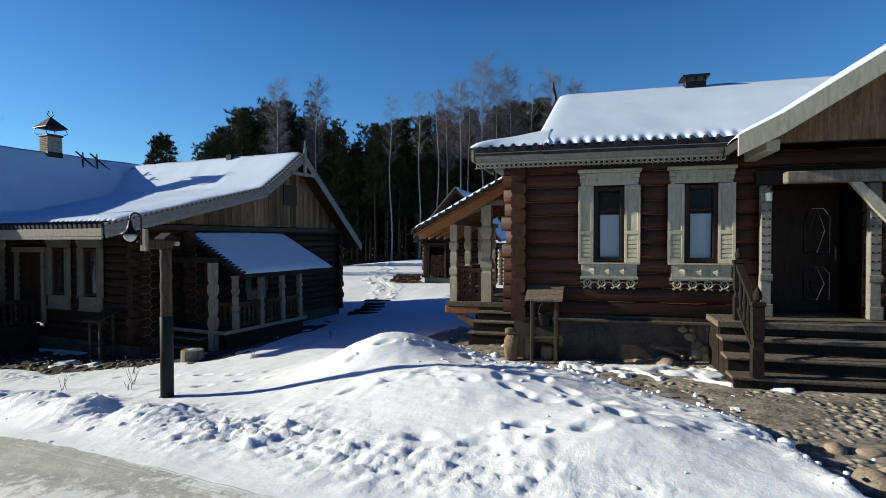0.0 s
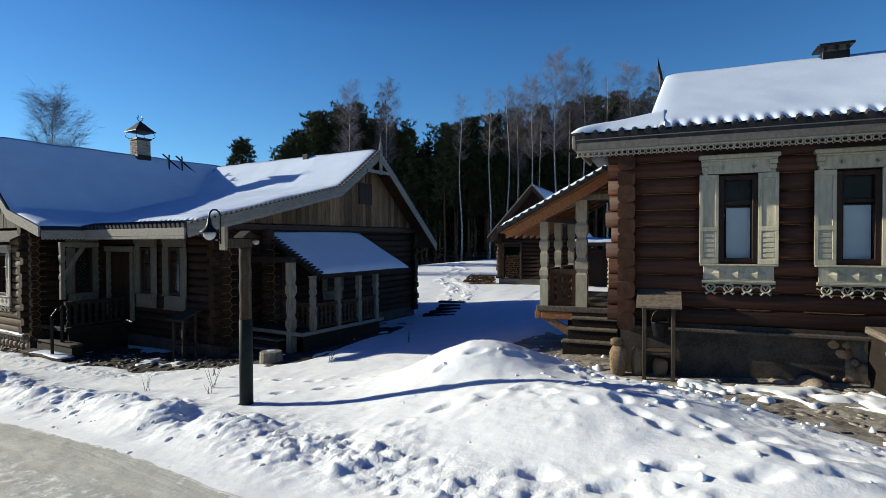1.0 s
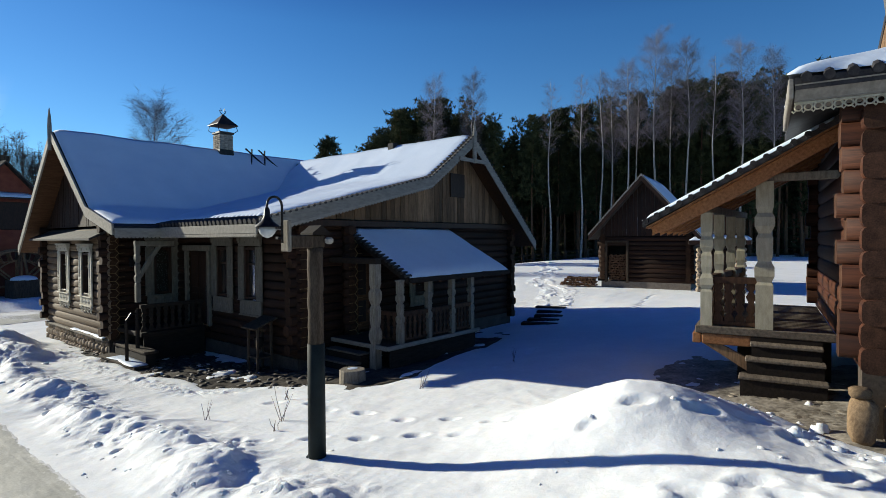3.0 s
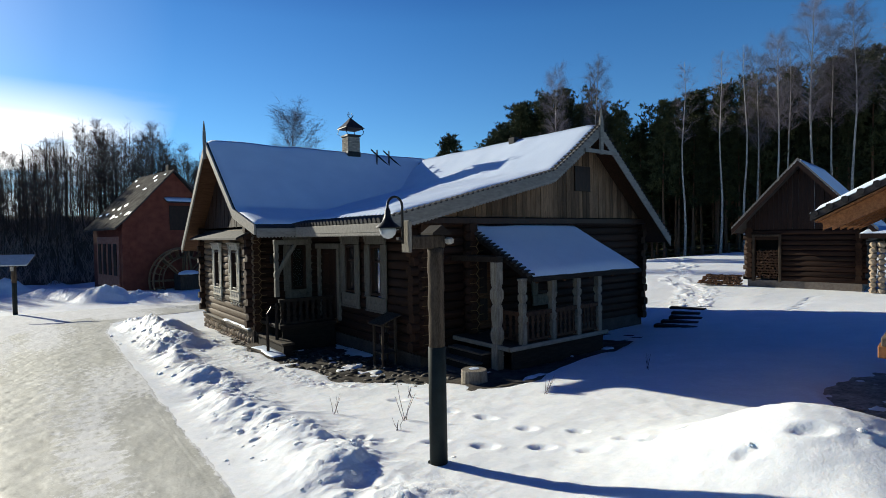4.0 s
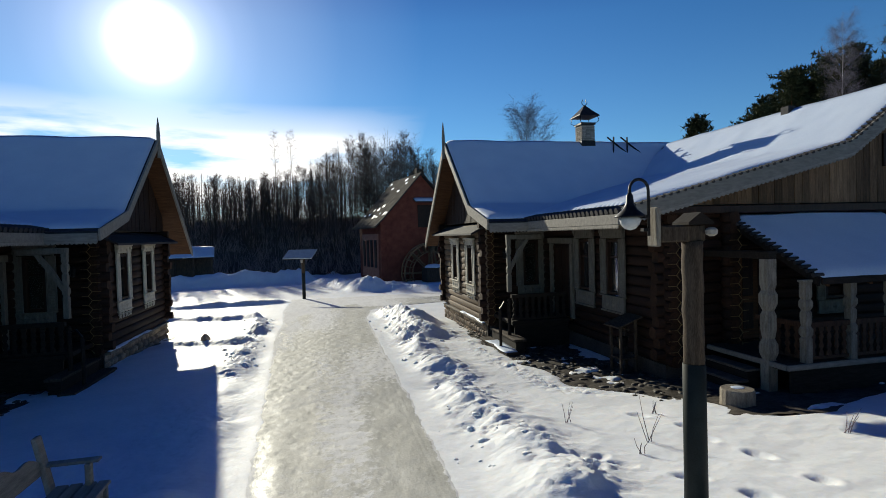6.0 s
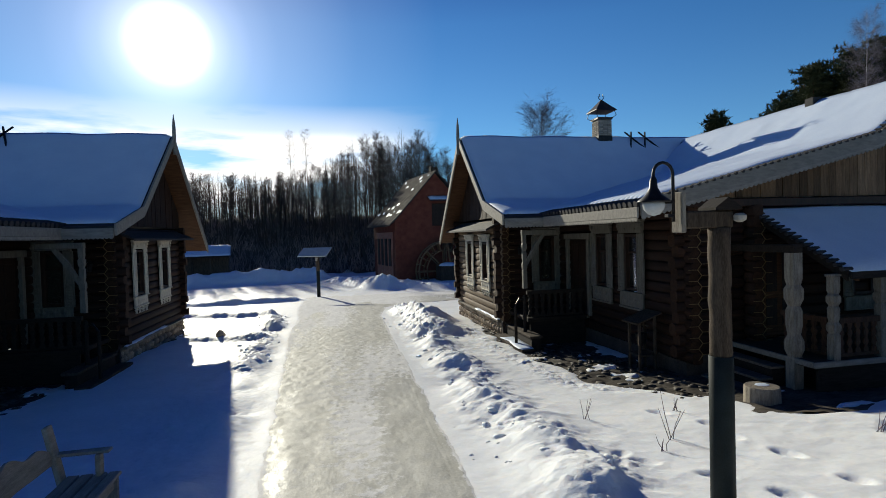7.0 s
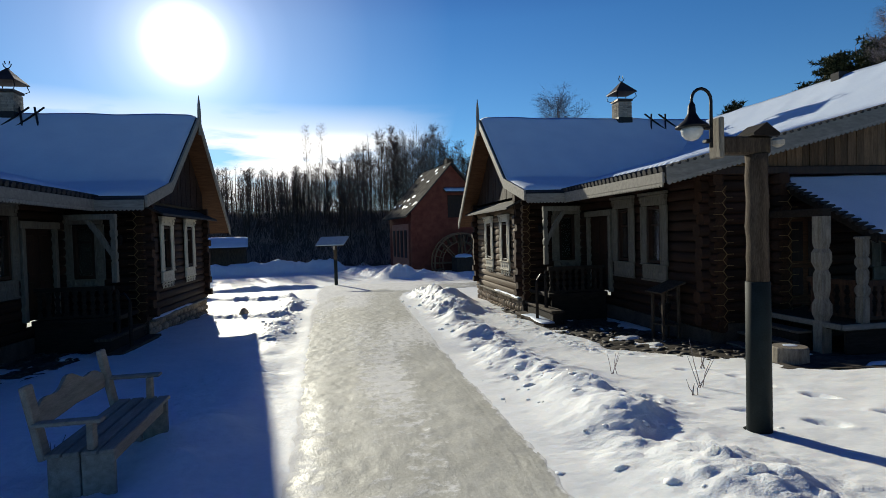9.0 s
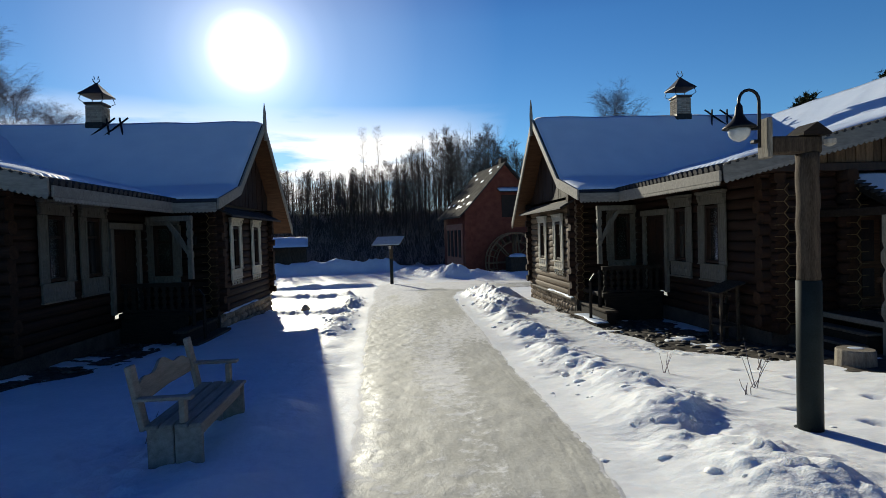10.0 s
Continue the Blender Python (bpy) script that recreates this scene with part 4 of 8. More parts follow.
def planks(name, parent, poly, axis_m, width, material, thick=0.03, label=""):
    """Upright boards clipped to a gable: poly is a function x -> (z low, z high)."""
    holder = new(name)
    holder.parent = parent
    x0, x1, f = poly
    rng = random.Random(int(x0 * 100))
    x = x0
    while x < x1 - 0.02:
        w = min(width * rng.uniform(0.8, 1.15), x1 - x)
        (a0, b0), (a1, b1) = f(x + 0.006), f(x + w - 0.006)
        if max(b0 - a0, b1 - a1) > 0.05:
            t = thick * rng.uniform(0.7, 1.3)
            bm = prism(bmesh.new(), [(x + 0.006, a0), (x + w - 0.006, a1), (x + w - 0.006, max(b1, a1 + 0.01)), (x + 0.006, max(b0, a0 + 0.01))], 0, t, "y")
            part("plank", bm, material, holder, m=axis_m)
        x += w
    return holder


def stone_facing(parent, u, v0, v1, z0, z1):
    """Field stones bedded in mortar along a plinth that faces -u."""
    bed = part("stone_plinth", newbox(u - 0.06, u, v0, v1, z0 - 0.3, z1), M_MORTAR, parent, "plinth of rounded field stones")
    rng = random.Random(int(v0 * 10))
    shapes = []
    for k in range(4):
        bm = bmesh.new()
        bmesh.ops.create_icosphere(bm, subdivisions=1, radius=1.0)
        for vt in bm.verts:
            vt.co *= rng.uniform(0.82, 1.1)
        me = bpy.data.meshes.new("stone")
        bm.to_mesh(me); bm.free()
        for p in me.polygons:
            p.use_smooth = True
        me.materials.append(M_STONE)
        shapes.append(me)
    loc = LOCAL[root_of(parent).name]
    z = z0 + 0.08
    while z < z1 - 0.02:
        v = v0 + rng.uniform(0, 0.1)
        while v < v1:
            w = rng.uniform(0.2, 0.36)
            ob = new("stone", shapes[rng.randrange(4)])
            ob.parent = bed
            ob.matrix_local = loc @ Matrix.Translation((u - 0.07, v + w / 2, z + rng.uniform(-0.02, 0.02))) @ Matrix.Diagonal((0.1, w * 0.52, rng.uniform(0.11, 0.15), 1))
            v += w
        z += 0.22


def carved_post(parent, u, v, z0, z1, w=0.07, material=None, name="porch_post"):
    """A square post cut into blocks, waists and a bracket head."""
    h = z1 - z0
    prof = [(w, 0), (w, h * 0.3), (w * 0.8, h * 0.32), (w * 1.12, h * 0.36), (w * 1.12, h * 0.42), (w * 0.75, h * 0.46), (w * 0.95, h * 0.52), (w * 0.95, h * 0.62), (w * 0.7, h * 0.65), (w * 1.12, h * 0.7), (w * 1.12, h * 0.76), (w * 0.8, h * 0.79), (w, h * 0.83), (w, h)]
    return part(name, lathe(bmesh.new(), prof, square=True, centre=(u, v, z0)), material or M_GREYWOOD, parent, "carved square porch post")


def baluster_row(parent, p, q, z0, z1, n, material, fill=0.3):
    """A railing between two points: rails and sawn balusters."""
    p, q = Vector((*p, 0)), Vector((*q, 0))
    d = (q - p).normalized()
    s = Vector((-d.y, d.x, 0))
    for z, w, t in ((z0 + 0.05, 0.03, 0.03), (z1 - 0.025, 0.055, 0.05)):
        rail = bmesh.new()
        a = [p + s * w, q + s * w, q - s * w, p - s * w]
        lo = [rail.verts.new(c + Vector((0, 0, z - t))) for c in a]
        hi = [rail.verts.new(c + Vector((0, 0, z + t))) for c in a]
        rail.faces.new(lo); rail.faces.new(hi[::-1])
        for i in range(4):
            rail.faces.new((lo[i], hi[i], hi[(i + 1) % 4], lo[(i + 1) % 4]))
        bmesh.ops.recalc_face_normals(rail, faces=rail.faces)
        r = part("rail", rail, material, parent, "weathered wooden rail")
    for i in range(n):
        c = p.lerp(q, (i + 0.5) / n)
        w = (q - p).length / n * fill
        h = z1 - z0 - 0.16
        shape = [(-w, 0), (w, 0), (w, 0.12), (w * 0.45, 0.2), (w * 1.1, 0.34), (w * 0.5, 0.5), (w * 1.1, 0.66), (w * 0.45, 0.8), (w, 0.88), (w, 1), (-w, 1), (-w, 0.88), (-w * 0.45, 0.8), (-w * 1.1, 0.66), (-w * 0.5, 0.5), (-w * 1.1, 0.34), (-w * 0.45, 0.2), (-w, 0.12)]
        bm = bmesh.new()
        f = [bm.verts.new(c + d * x + s * 0.012 + Vector((0, 0, z0 + 0.08 + z * h))) for x, z in shape]
        g = [bm.verts.new(vt.co - s * 0.024) for vt in f]
        bm.faces.new(f); bm.faces.new(g[::-1])
        for k in range(len(shape)):
            bm.faces.new((f[k], g[k], g[(k + 1) % len(shape)], f[(k + 1) % len(shape)]))
        bmesh.ops.recalc_face_normals(bm, faces=bm.faces)
        part("baluster", bm, material, r)
    return r


def board_steps(parent, axis_m, width, steps, z_top, z_low, going=0.28, material=None):
    """Plank treads on closed risers. axis_m: x across, y outwards and down the flight, from the top edge's middle."""
    material = material or M_DECK
    rise = (z_top - z_low) / (steps + 1)
    for k in range(steps):
        z = z_top - rise * (k + 1)
        y = k * going
        part("tread", newbox(-width / 2, width / 2, y - 0.02, y + going + 0.03, z - 0.05, z, 0.012), material, parent, m=axis_m)
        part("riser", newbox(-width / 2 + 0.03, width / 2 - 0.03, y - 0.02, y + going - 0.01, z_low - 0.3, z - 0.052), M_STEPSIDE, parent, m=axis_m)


M_RAIL = surface("brown_railing", (0.035, 0.017, 0.01), (0.09, 0.045, 0.026), 4.0, 0.7, 0.3, (5, 5, 0.8), 25, 0.2)
# near black: shade on risers, skirts, porch floors and lean-to boards is in it
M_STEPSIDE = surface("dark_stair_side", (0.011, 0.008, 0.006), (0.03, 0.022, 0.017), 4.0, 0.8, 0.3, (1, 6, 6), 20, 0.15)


def plank_door(parent, m, w, h, label, material=None):
    d = part("door", newbox(-w / 2, w / 2, -0.1, -0.05, 0, h, 0.01), material or M_DARKWOOD, parent, label, m=m)
    for x in (-0.25, 0.25):
        for z0, z1 in ((0.12, 0.42), (0.5, 0.94)):
            part("door_panel", newbox(x * w - 0.17 * w, x * w + 0.17 * w, -0.05, -0.035, z0 * h, z1 * h, 0.01), M_DARKWOOD, d, m=m)
    part("door_handle", tube(bmesh.new(), [(w * 0.4, -0.03, h * 0.44), (w * 0.4, 0.02, h * 0.46), (w * 0.4, 0.02, h * 0.52), (w * 0.4, -0.03, h * 0.54)], 0.012, 6), M_IRON, d, "iron door handle", m=m)
    return d


def house_porch(H, wu, sv):
    """Recessed entrance between the gable block and the wing."""
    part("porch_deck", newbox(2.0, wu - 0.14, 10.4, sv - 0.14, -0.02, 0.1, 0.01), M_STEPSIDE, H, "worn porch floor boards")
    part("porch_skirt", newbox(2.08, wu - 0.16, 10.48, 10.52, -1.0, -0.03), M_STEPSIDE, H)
    m = out_matrix((wu - 0.13, 10.88, 0.1), (0, -1, 0))
    plank_door(H, m, 1.22, 2.2, "dark plank entrance door")
    bm = bmesh.new()
    for v0, v1 in ((10.1, 10.25), (11.52, 11.67)):
        box(bm, wu - 0.2, wu - 0.1, v0, v1, 0.1, 2.32, 0.01)
    box(bm, wu - 0.22, wu - 0.1, 10.02, 11.75, 2.325, 2.5, 0.012)
    part("door_frame", bm, M_SHADECREAM, H, "pale painted door surround")
    carved_post(H, 1.97, 10.55, 0.95, 2.62, 0.06, M_SHADECREAM)
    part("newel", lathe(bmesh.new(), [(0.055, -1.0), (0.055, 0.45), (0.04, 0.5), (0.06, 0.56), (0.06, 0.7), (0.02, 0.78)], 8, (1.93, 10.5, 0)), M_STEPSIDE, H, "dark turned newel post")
    part("porch_beam", newbox(1.9, 2.95, 10.48, 10.62, 2.5, 2.64, 0.015), M_SHADECREAM, H, "pale beam over the entrance")
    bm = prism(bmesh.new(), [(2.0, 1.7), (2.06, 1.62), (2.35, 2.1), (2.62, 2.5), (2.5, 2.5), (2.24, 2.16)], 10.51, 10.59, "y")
    part("bracket", bm, M_SHADECREAM, H, "pale curved bracket")
    baluster_row(H, (2.0, 10.5), (3.75, 10.5), 0.1, 0.85, 9, M_STEPSIDE)
    for u0, v0, v1, z in ((1.48, 9.55, 12.1, -0.62), (1.8, 9.7, 11.95, -0.3)):
        part("tread", newbox(u0, u0 + 0.36, v0, v1, z - 0.07, z, 0.012), M_POST, H, "worn plank step")
        part("riser", newbox(u0 + 0.04, u0 + 0.3, v0 + 0.05, v1 - 0.05, -1.0, z - 0.073), M_STEPSIDE, H)
    tube_bm = tube(bmesh.new(), [(1.93, 10.5, 0.62), (1.76, 10.44, 0.68), (1.6, 10.36, 0.5)], 0.025, 6)
    part("handrail", tube_bm, M_IRON, H, "dark iron handrail")
    part("lower_newel", lathe(bmesh.new(), [(0.045, -1.0), (0.045, 0.3), (0.055, 0.42), (0.015, 0.52)], 8, (1.6, 10.35, 0)), M_STEPSIDE, H)
    part("wall_lantern", lathe(bmesh.new(), [(0.02, 0), (0.06, 0.03), (0.07, 0.2), (0.09, 0.22), (0.015, 0.32)], 6, (2.42, sv - 0.3, 1.85)), M_IRON, H, "small iron wall lantern")


def wing_porch(H, wv):
    """Side veranda below the plank gable, with its own lean-to roof."""
    roof = [(3.6, 1.68), (wv - 0.1, 2.88)]
    part("veranda_roof", roof_slab(roof, 5.5, 9.85, "x", 0.07), M_SHINGLE, H, "lean-to roof of dark tiles")
    loc = LOCAL[root_of(H).name]
    snow_sheet("roof_snow", [(wv - 0.12, 2.89), (3.62, 1.7)], 5.53, 9.82, lambda s, a, z: (a, s, z), "smooth blue-shaded snow on the veranda roof", 0.1, H.matrix_world, loc, 8)
    part("eave_board", newbox(5.5, 9.85, 3.55, 3.6, 1.58, 1.7, 0.01), M_STEPSIDE, H)
    bm = prism(bmesh.new(), [(roof[0][0], roof[0][1] + 0.03), (roof[1][0], roof[1][1] + 0.03), (roof[1][0], roof[1][1] - 0.13), (roof[0][0], roof[0][1] - 0.13)], 5.44, 5.49, "x")
    part("eave_board", bm, M_STEPSIDE, H, "dark edge board of the lean-to")
    bm = bmesh.new()
    for k in range(17):
        f = (k + 0.5) / 17
        v, z = roof[0][0] + (roof[1][0] - roof[0][0]) * f, roof[0][1] + (roof[1][1] - roof[0][1]) * f
        tube(bm, [(5.4, v, z + 0.035), (5.62, v, z + 0.035)], 0.042, 6)
    part("tile_edge", bm, M_SHINGLE, H, "row of dark tile noses")
    for k in range(5):
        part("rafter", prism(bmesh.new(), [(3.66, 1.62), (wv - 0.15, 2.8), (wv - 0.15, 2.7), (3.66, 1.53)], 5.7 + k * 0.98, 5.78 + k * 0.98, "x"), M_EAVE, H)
    part("veranda_deck", newbox(4.85, 8.35, 3.68, wv - 0.14, 0.0, 0.12, 0.01), M_POST, H, "raised veranda floor")
    part("deck_edge", newbox(4.8, 8.4, 3.62, 3.675, 0.03, 0.13, 0.01), M_FASCIA, H)
    part("deck_edge", newbox(4.79, 4.845, 3.68, 5.75, 0.03, 0.128, 0.01), M_FASCIA, H)
    # near-black sheet stands in for the shade below the floor
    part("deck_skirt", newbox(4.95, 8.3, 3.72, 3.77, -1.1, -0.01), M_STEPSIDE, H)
    carved_post(H, 4.88, 4.15, -0.75, 2.05, 0.1)
    xs = (5.33, 6.35, 7.3, 8.15)
    for x in xs:
        carved_post(H, x, 3.76, 0.12, 1.62, 0.072)
    for a, b in zip(xs, xs[1:]):
        baluster_row(H, (a + 0.07, 3.76), (b - 0.07, 3.76), 0.15, 0.85, 5, M_RAIL)
    baluster_row(H, (5.33, 3.85), (5.33, 4.9), 0.15, 0.85, 5, M_RAIL)
    part("post_beam", newbox(4.8, 5.0, 4.05, 5.8, 2.05, 2.2, 0.015), M_STEPSIDE, H)
    part("post_beam", newbox(5.2, 9.7, 3.7, 3.82, 1.62, 1.665, 0.01), M_GREYWOOD, H)
    m = out_matrix((6.18, wv - 0.13, 0.14), (1, 0, 0))
    plank_door(H, m, 0.82, 1.95, "orange-brown plank side door", M_EAVE)
    window_unit(H, out_matrix((8.3, wv - 0.14, 0.95), (1, 0, 0)), 0.55, 1.1, 0.24, lattice=False, pale=M_SHADECREAM)
    # steps down on the open side
    board_steps(H, out_matrix((4.85, 5.0, 0), (0, -1, 0)), 1.3, 3, 0.12, -0.7, 0.26)


def chimney(H, u, v, z):
    part("flashing", newbox(u - 0.29, u + 0.29, v - 0.29, v + 0.29, z - 0.9, z + 0.28), M_IRON, H, "dark sheet-metal flashing")
    ch = part("chimney", newbox(u - 0.25, u + 0.25, v - 0.25, v + 0.25, z - 1.0, z + 0.9), M_MORTAR, H, "buff brick chimney with a tin hood")
    loc = LOCAL[root_of(H).name]
    me = bpy.data.meshes.new("brick")
    bm = newbox(-0.086, 0.086, -0.03, 0.03, -0.032, 0.032, 0.006)
    bm.to_mesh(me); bm.free()
    me.materials.append(M_CHIMBRICK)
    for row in range(12):
        for side in range(4):
            for k in range(3):
                o = (k - 1) * 0.182 + (0.012 if row % 2 else -0.012)
                p = [Vector((o, -0.245, 0)), Vector((0.245, o, 0)), Vector((o, 0.245, 0)), Vector((-0.245, o, 0))][side]
                ob = new("brick", me)
                ob.parent = ch
                ob.matrix_local = loc @ Matrix.Translation(Vector((u, v, z + 0.03 + row * 0.073)) + p) @ Matrix.Rotation(math.pi / 2 * (side % 2), 4, "Z")
    part("chimney_crown", newbox(u - 0.31, u + 0.31, v - 0.31, v + 0.31, z + 0.905, z + 0.99, 0.012), M_TIN, ch)
    for dx in (-0.28, 0.28):
        for dy in (-0.28, 0.28):
            part("hood_leg", tube(bmesh.new(), [(u + dx, v + dy, z + 0.95), (u + dx * 1.45, v + dy * 1.45, z + 1.06), (u + dx * 1.25, v + dy * 1.25, z + 1.26)], 0.014, 5), M_IRON, ch)
    bm = lathe(bmesh.new(), [(0.43, 1.24), (0.42, 1.27), (0.26, 1.44), (0.05, 1.68), (0.03, 1.72)], square=True, centre=(u, v, z))
    part("hood", bm, M_TIN, ch, "pyramid tin hood")
    bm = bmesh.new()
    for s in (-1, 1):
        tube(bm, [(u + 0.02 * s, v, z + 1.7), (u + 0.1 * s, v, z + 1.78), (u + 0.13 * s, v, z + 1.86), (u + 0.05 * s, v, z + 1.85), (u + 0.08 * s, v, z + 1.95)], 0.016, 5)
    part("hood_ornament", bm, M_IRON, ch)


def gable_house(name, flip, label, gw=((14.15, 0.92), (16.35, 0.92)), ww=((9.38, 1.05), (7.87, 1.05)), south_v=12.5, far_v=18.55, porch=0.0):
    """A log house with a gable to the road and a long wing behind, its roofs under snow."""
    H = thing(name, F_B, (8.0, 12.0, -0.85), label, "house", "log houses by the road", flip=flip)
    g = -0.85
    wing_u, wing_v, gab_u = 3.95, 5.95, 1.95
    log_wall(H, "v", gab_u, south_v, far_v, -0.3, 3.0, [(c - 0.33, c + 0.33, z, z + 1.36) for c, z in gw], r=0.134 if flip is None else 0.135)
    log_wall(H, "u", south_v, gab_u, wing_u, -0.3, 3.0, [(3.1, 3.66, 0.98, 2.42)], ext=(0.3, 0.0), phase=0.5)
    log_wall(H, "v", wing_u, wing_v, south_v, -0.3, 3.0, [(c - 0.36, c + 0.36, z, z + 1.4) for c, z in ww] + [(10.26 + porch, 11.5 + porch, 0.1, 2.3)])
    log_wall(H, "u", wing_v, wing_u, 13.3, -0.3, 3.0, [(5.75, 6.6, 0.14, 2.1)], phase=0.5)
    log_wall(H, "v", 13.3, wing_v, far_v, -0.3, 3.0)
    log_wall(H, "u", far_v, gab_u, 13.3, -0.3, 3.0, phase=0.5)
    log_wall(H, "v", 5.38, wing_v, wing_v, -0.3, 3.0, ext=(0.42, 0.1))
    # plinths
    for a in ((gab_u + 0.02, gab_u + 0.3, south_v + 0.02, far_v - 0.05), (gab_u - 0.1, wing_u, south_v - 0.1, south_v + 0.01), (wing_u - 0.1, wing_u + 0.2, wing_v - 0.1, south_v - 0.11), (wing_u + 0.21, 13.4, wing_v - 0.1, wing_v + 0.2)):
        part("plinth", newbox(a[0], a[1], a[2], a[3], g - 0.5, -0.3 if a[3] - a[2] > 1 else -0.17), M_PLASTER, H, "low rendered plinth")
    stone_facing(H, gab_u + 0.02, south_v - 0.1, far_v + 0.05, g - 0.1, -0.32)
    part("plinth_ledge", newbox(gab_u - 0.22, gab_u + 0.05, south_v + 0.1, far_v - 0.05, -0.34, -0.28, 0.01), M_GREYWOOD, H, "weathered ledge board over the stones")
    snow_sheet("ledge_snow", [(gab_u - 0.02, -0.27), (gab_u - 0.2, -0.278)], south_v + 0.15, 15.6, lambda s, a, z: (s, a, z), "thin snow lying on the ledge board", 0.05, F_B, flip if flip is not None else None, 51, 0.06)
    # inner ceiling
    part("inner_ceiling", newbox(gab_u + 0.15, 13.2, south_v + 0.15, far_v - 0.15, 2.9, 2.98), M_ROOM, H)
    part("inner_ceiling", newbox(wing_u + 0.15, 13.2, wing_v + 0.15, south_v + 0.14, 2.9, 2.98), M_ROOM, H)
    # roofs
    main = [(10.1, 3.03), (12.12, 3.57), (15.3, 6.14), (19.55, 2.38)]
    part("main_roof", roof_slab(main, 1.25, 13.9, "x"), M_SHINGLE, H, "dark shingled roof under snow")
    wing = [(2.45, 3.07), (8.1, 4.47), (9.1, 5.16), (10.2, 5.97), (14.15, 2.5)]
    part("wing_roof", roof_slab(wing, 5.2, 15.0, "y"), M_SHINGLE, H, "dark shingled roof under snow")
    loc = flip if flip is not None else Matrix.Identity(4)
    on_main = lambda s, a, z: (a, s, z)
    on_wing = lambda s, a, z: (s, a, z)
    lab = "thick snow blanket lying on the log house roof"
    snow_sheet("roof_snow", [(15.28, 6.16), (12.12, 3.59), (10.3, 3.1)], 1.3, 13.8, on_main, lab, 0.085, F_B, loc, 1)
    snow_sheet("roof_snow", [(15.32, 6.16), (19.5, 2.42)], 1.3, 13.8, on_main, lab, 0.08, F_B, loc, 2)
    snow_sheet("roof_snow", [(10.18, 5.99), (9.1, 5.18), (8.1, 4.49), (2.74, 3.16)], 5.32, 14.6, on_wing, lab, 0.085, F_B, loc, 3, beads=0.2)
    for k in range(26):
        v = 5.3 + 0.2 * k
        part("eave_tile", tube(bmesh.new(), [(2.95, v, 3.175), (2.4, v, 3.055)], 0.072, 8), M_SHINGLE, H)
    snow_sheet("roof_snow", [(10.22, 5.99), (14.1, 2.55)], 5.32, 15.0, on_wing, lab, 0.08, F_B, loc, 4)
    # barge boards and fascias
    def barge(pts, at, axis, nm):
        bm = bmesh.new()
        prism(bm, [(p[0], p[1] + 0.05) for p in pts] + [(p[0], p[1] - 0.24) for p in reversed(pts)], at, at + 0.05, axis)
        return part(nm, bm, M_FASCIA, H, "weathered grey barge board")
    barge(main[2:], 1.2, "x", "barge_board")
    barge(main[:3], 1.2, "x", "barge_board")
    barge(wing[:4], 5.15, "y", "barge_board")
    barge(wing[3:], 5.15, "y", "barge_board")
    bm = newbox(1.25, 2.45, 10.02, 10.07, 2.79, 2.98, 0.01)
    part("fascia", bm, M_FASCIA, H, "weathered grey fascia board")
    bm = newbox(2.38, 2.43, 5.2, 10.6, 2.79, 3.0, 0.01)
    part("fascia", bm, M_FASCIA, H, "weathered grey fascia board")
    bm = bmesh.new()
    fringe(bm, (1.25, 10.05, 2.79), (2.45, 10.05, 2.79), 0.08, 0.1)
    fringe(bm, (2.40, 10.1, 2.79), (2.40, 5.2, 2.79), 0.08, 0.1, out=(-1, 0, 0))
    part("lace_trim", bm, M_FASCIA, H, "sawn scalloped trim below the eaves")
    bm = bmesh.new()
    for p, q in zip(wing, wing[1:]):
        fringe(bm, (p[0], 5.17, p[1] - 0.24), (q[0], 5.17, q[1] - 0.24), 0.09, 0.11)
    part("lace_trim", bm, M_FASCIA, H, "sawn scalloped trim along the gable")
    # tile noses along the sloping gable edge
    for line in (wing[:4], wing[3:]):
        bm = bmesh.new()
        for p, q in zip(line, line[1:]):
            n = int(math.hypot(q[0] - p[0], q[1] - p[1]) / 0.17)
            for k in range(n):
                f = (k + 0.5) / n
                tube(bm, [(p[0] + (q[0] - p[0]) * f, 5.11, p[1] + (q[1] - p[1]) * f + 0.04), (p[0] + (q[0] - p[0]) * f, 5.36, p[1] + (q[1] - p[1]) * f + 0.04)], 0.03, 6)
        part("tile_edge", bm, M_SHINGLE, H, "row of dark tile noses")
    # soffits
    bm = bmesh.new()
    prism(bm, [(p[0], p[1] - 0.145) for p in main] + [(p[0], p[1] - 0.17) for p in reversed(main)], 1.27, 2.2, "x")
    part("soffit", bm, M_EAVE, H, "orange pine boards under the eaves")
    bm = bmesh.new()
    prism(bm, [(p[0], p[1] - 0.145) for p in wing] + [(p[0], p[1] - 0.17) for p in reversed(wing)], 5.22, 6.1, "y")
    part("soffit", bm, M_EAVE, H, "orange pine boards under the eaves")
    part("roof_vent", newbox(9.98, 10.26, 8.65, 8.95, 5.8, 6.16, 0.02), M_SHINGLE, H, "small boxed roof vent")
    # finials and collar
    bm = bmesh.new()
    tube(bm, [(1.2, 15.3, 5.55), (1.2, 15.3, 6.3), (1.2, 15.3, 6.6), (1.2, 15.3, 6.9)], [0.06, 0.06, 0.045, 0.01], 6)
    part("finial", bm, M_FASCIA, H)
    bm = bmesh.new()
    box(bm, 10.13, 10.27, 5.08, 5.16, 5.1, 6.15, 0.01)
    tube(bm, [(10.2, 5.12, 6.15), (10.2, 5.12, 6.5)], [0.06, 0.01], 6)
    box(bm, 9.42, 10.98, 5.1, 5.15, 5.12, 5.24, 0.01)
    part("finial", bm, M_FASCIA, H)
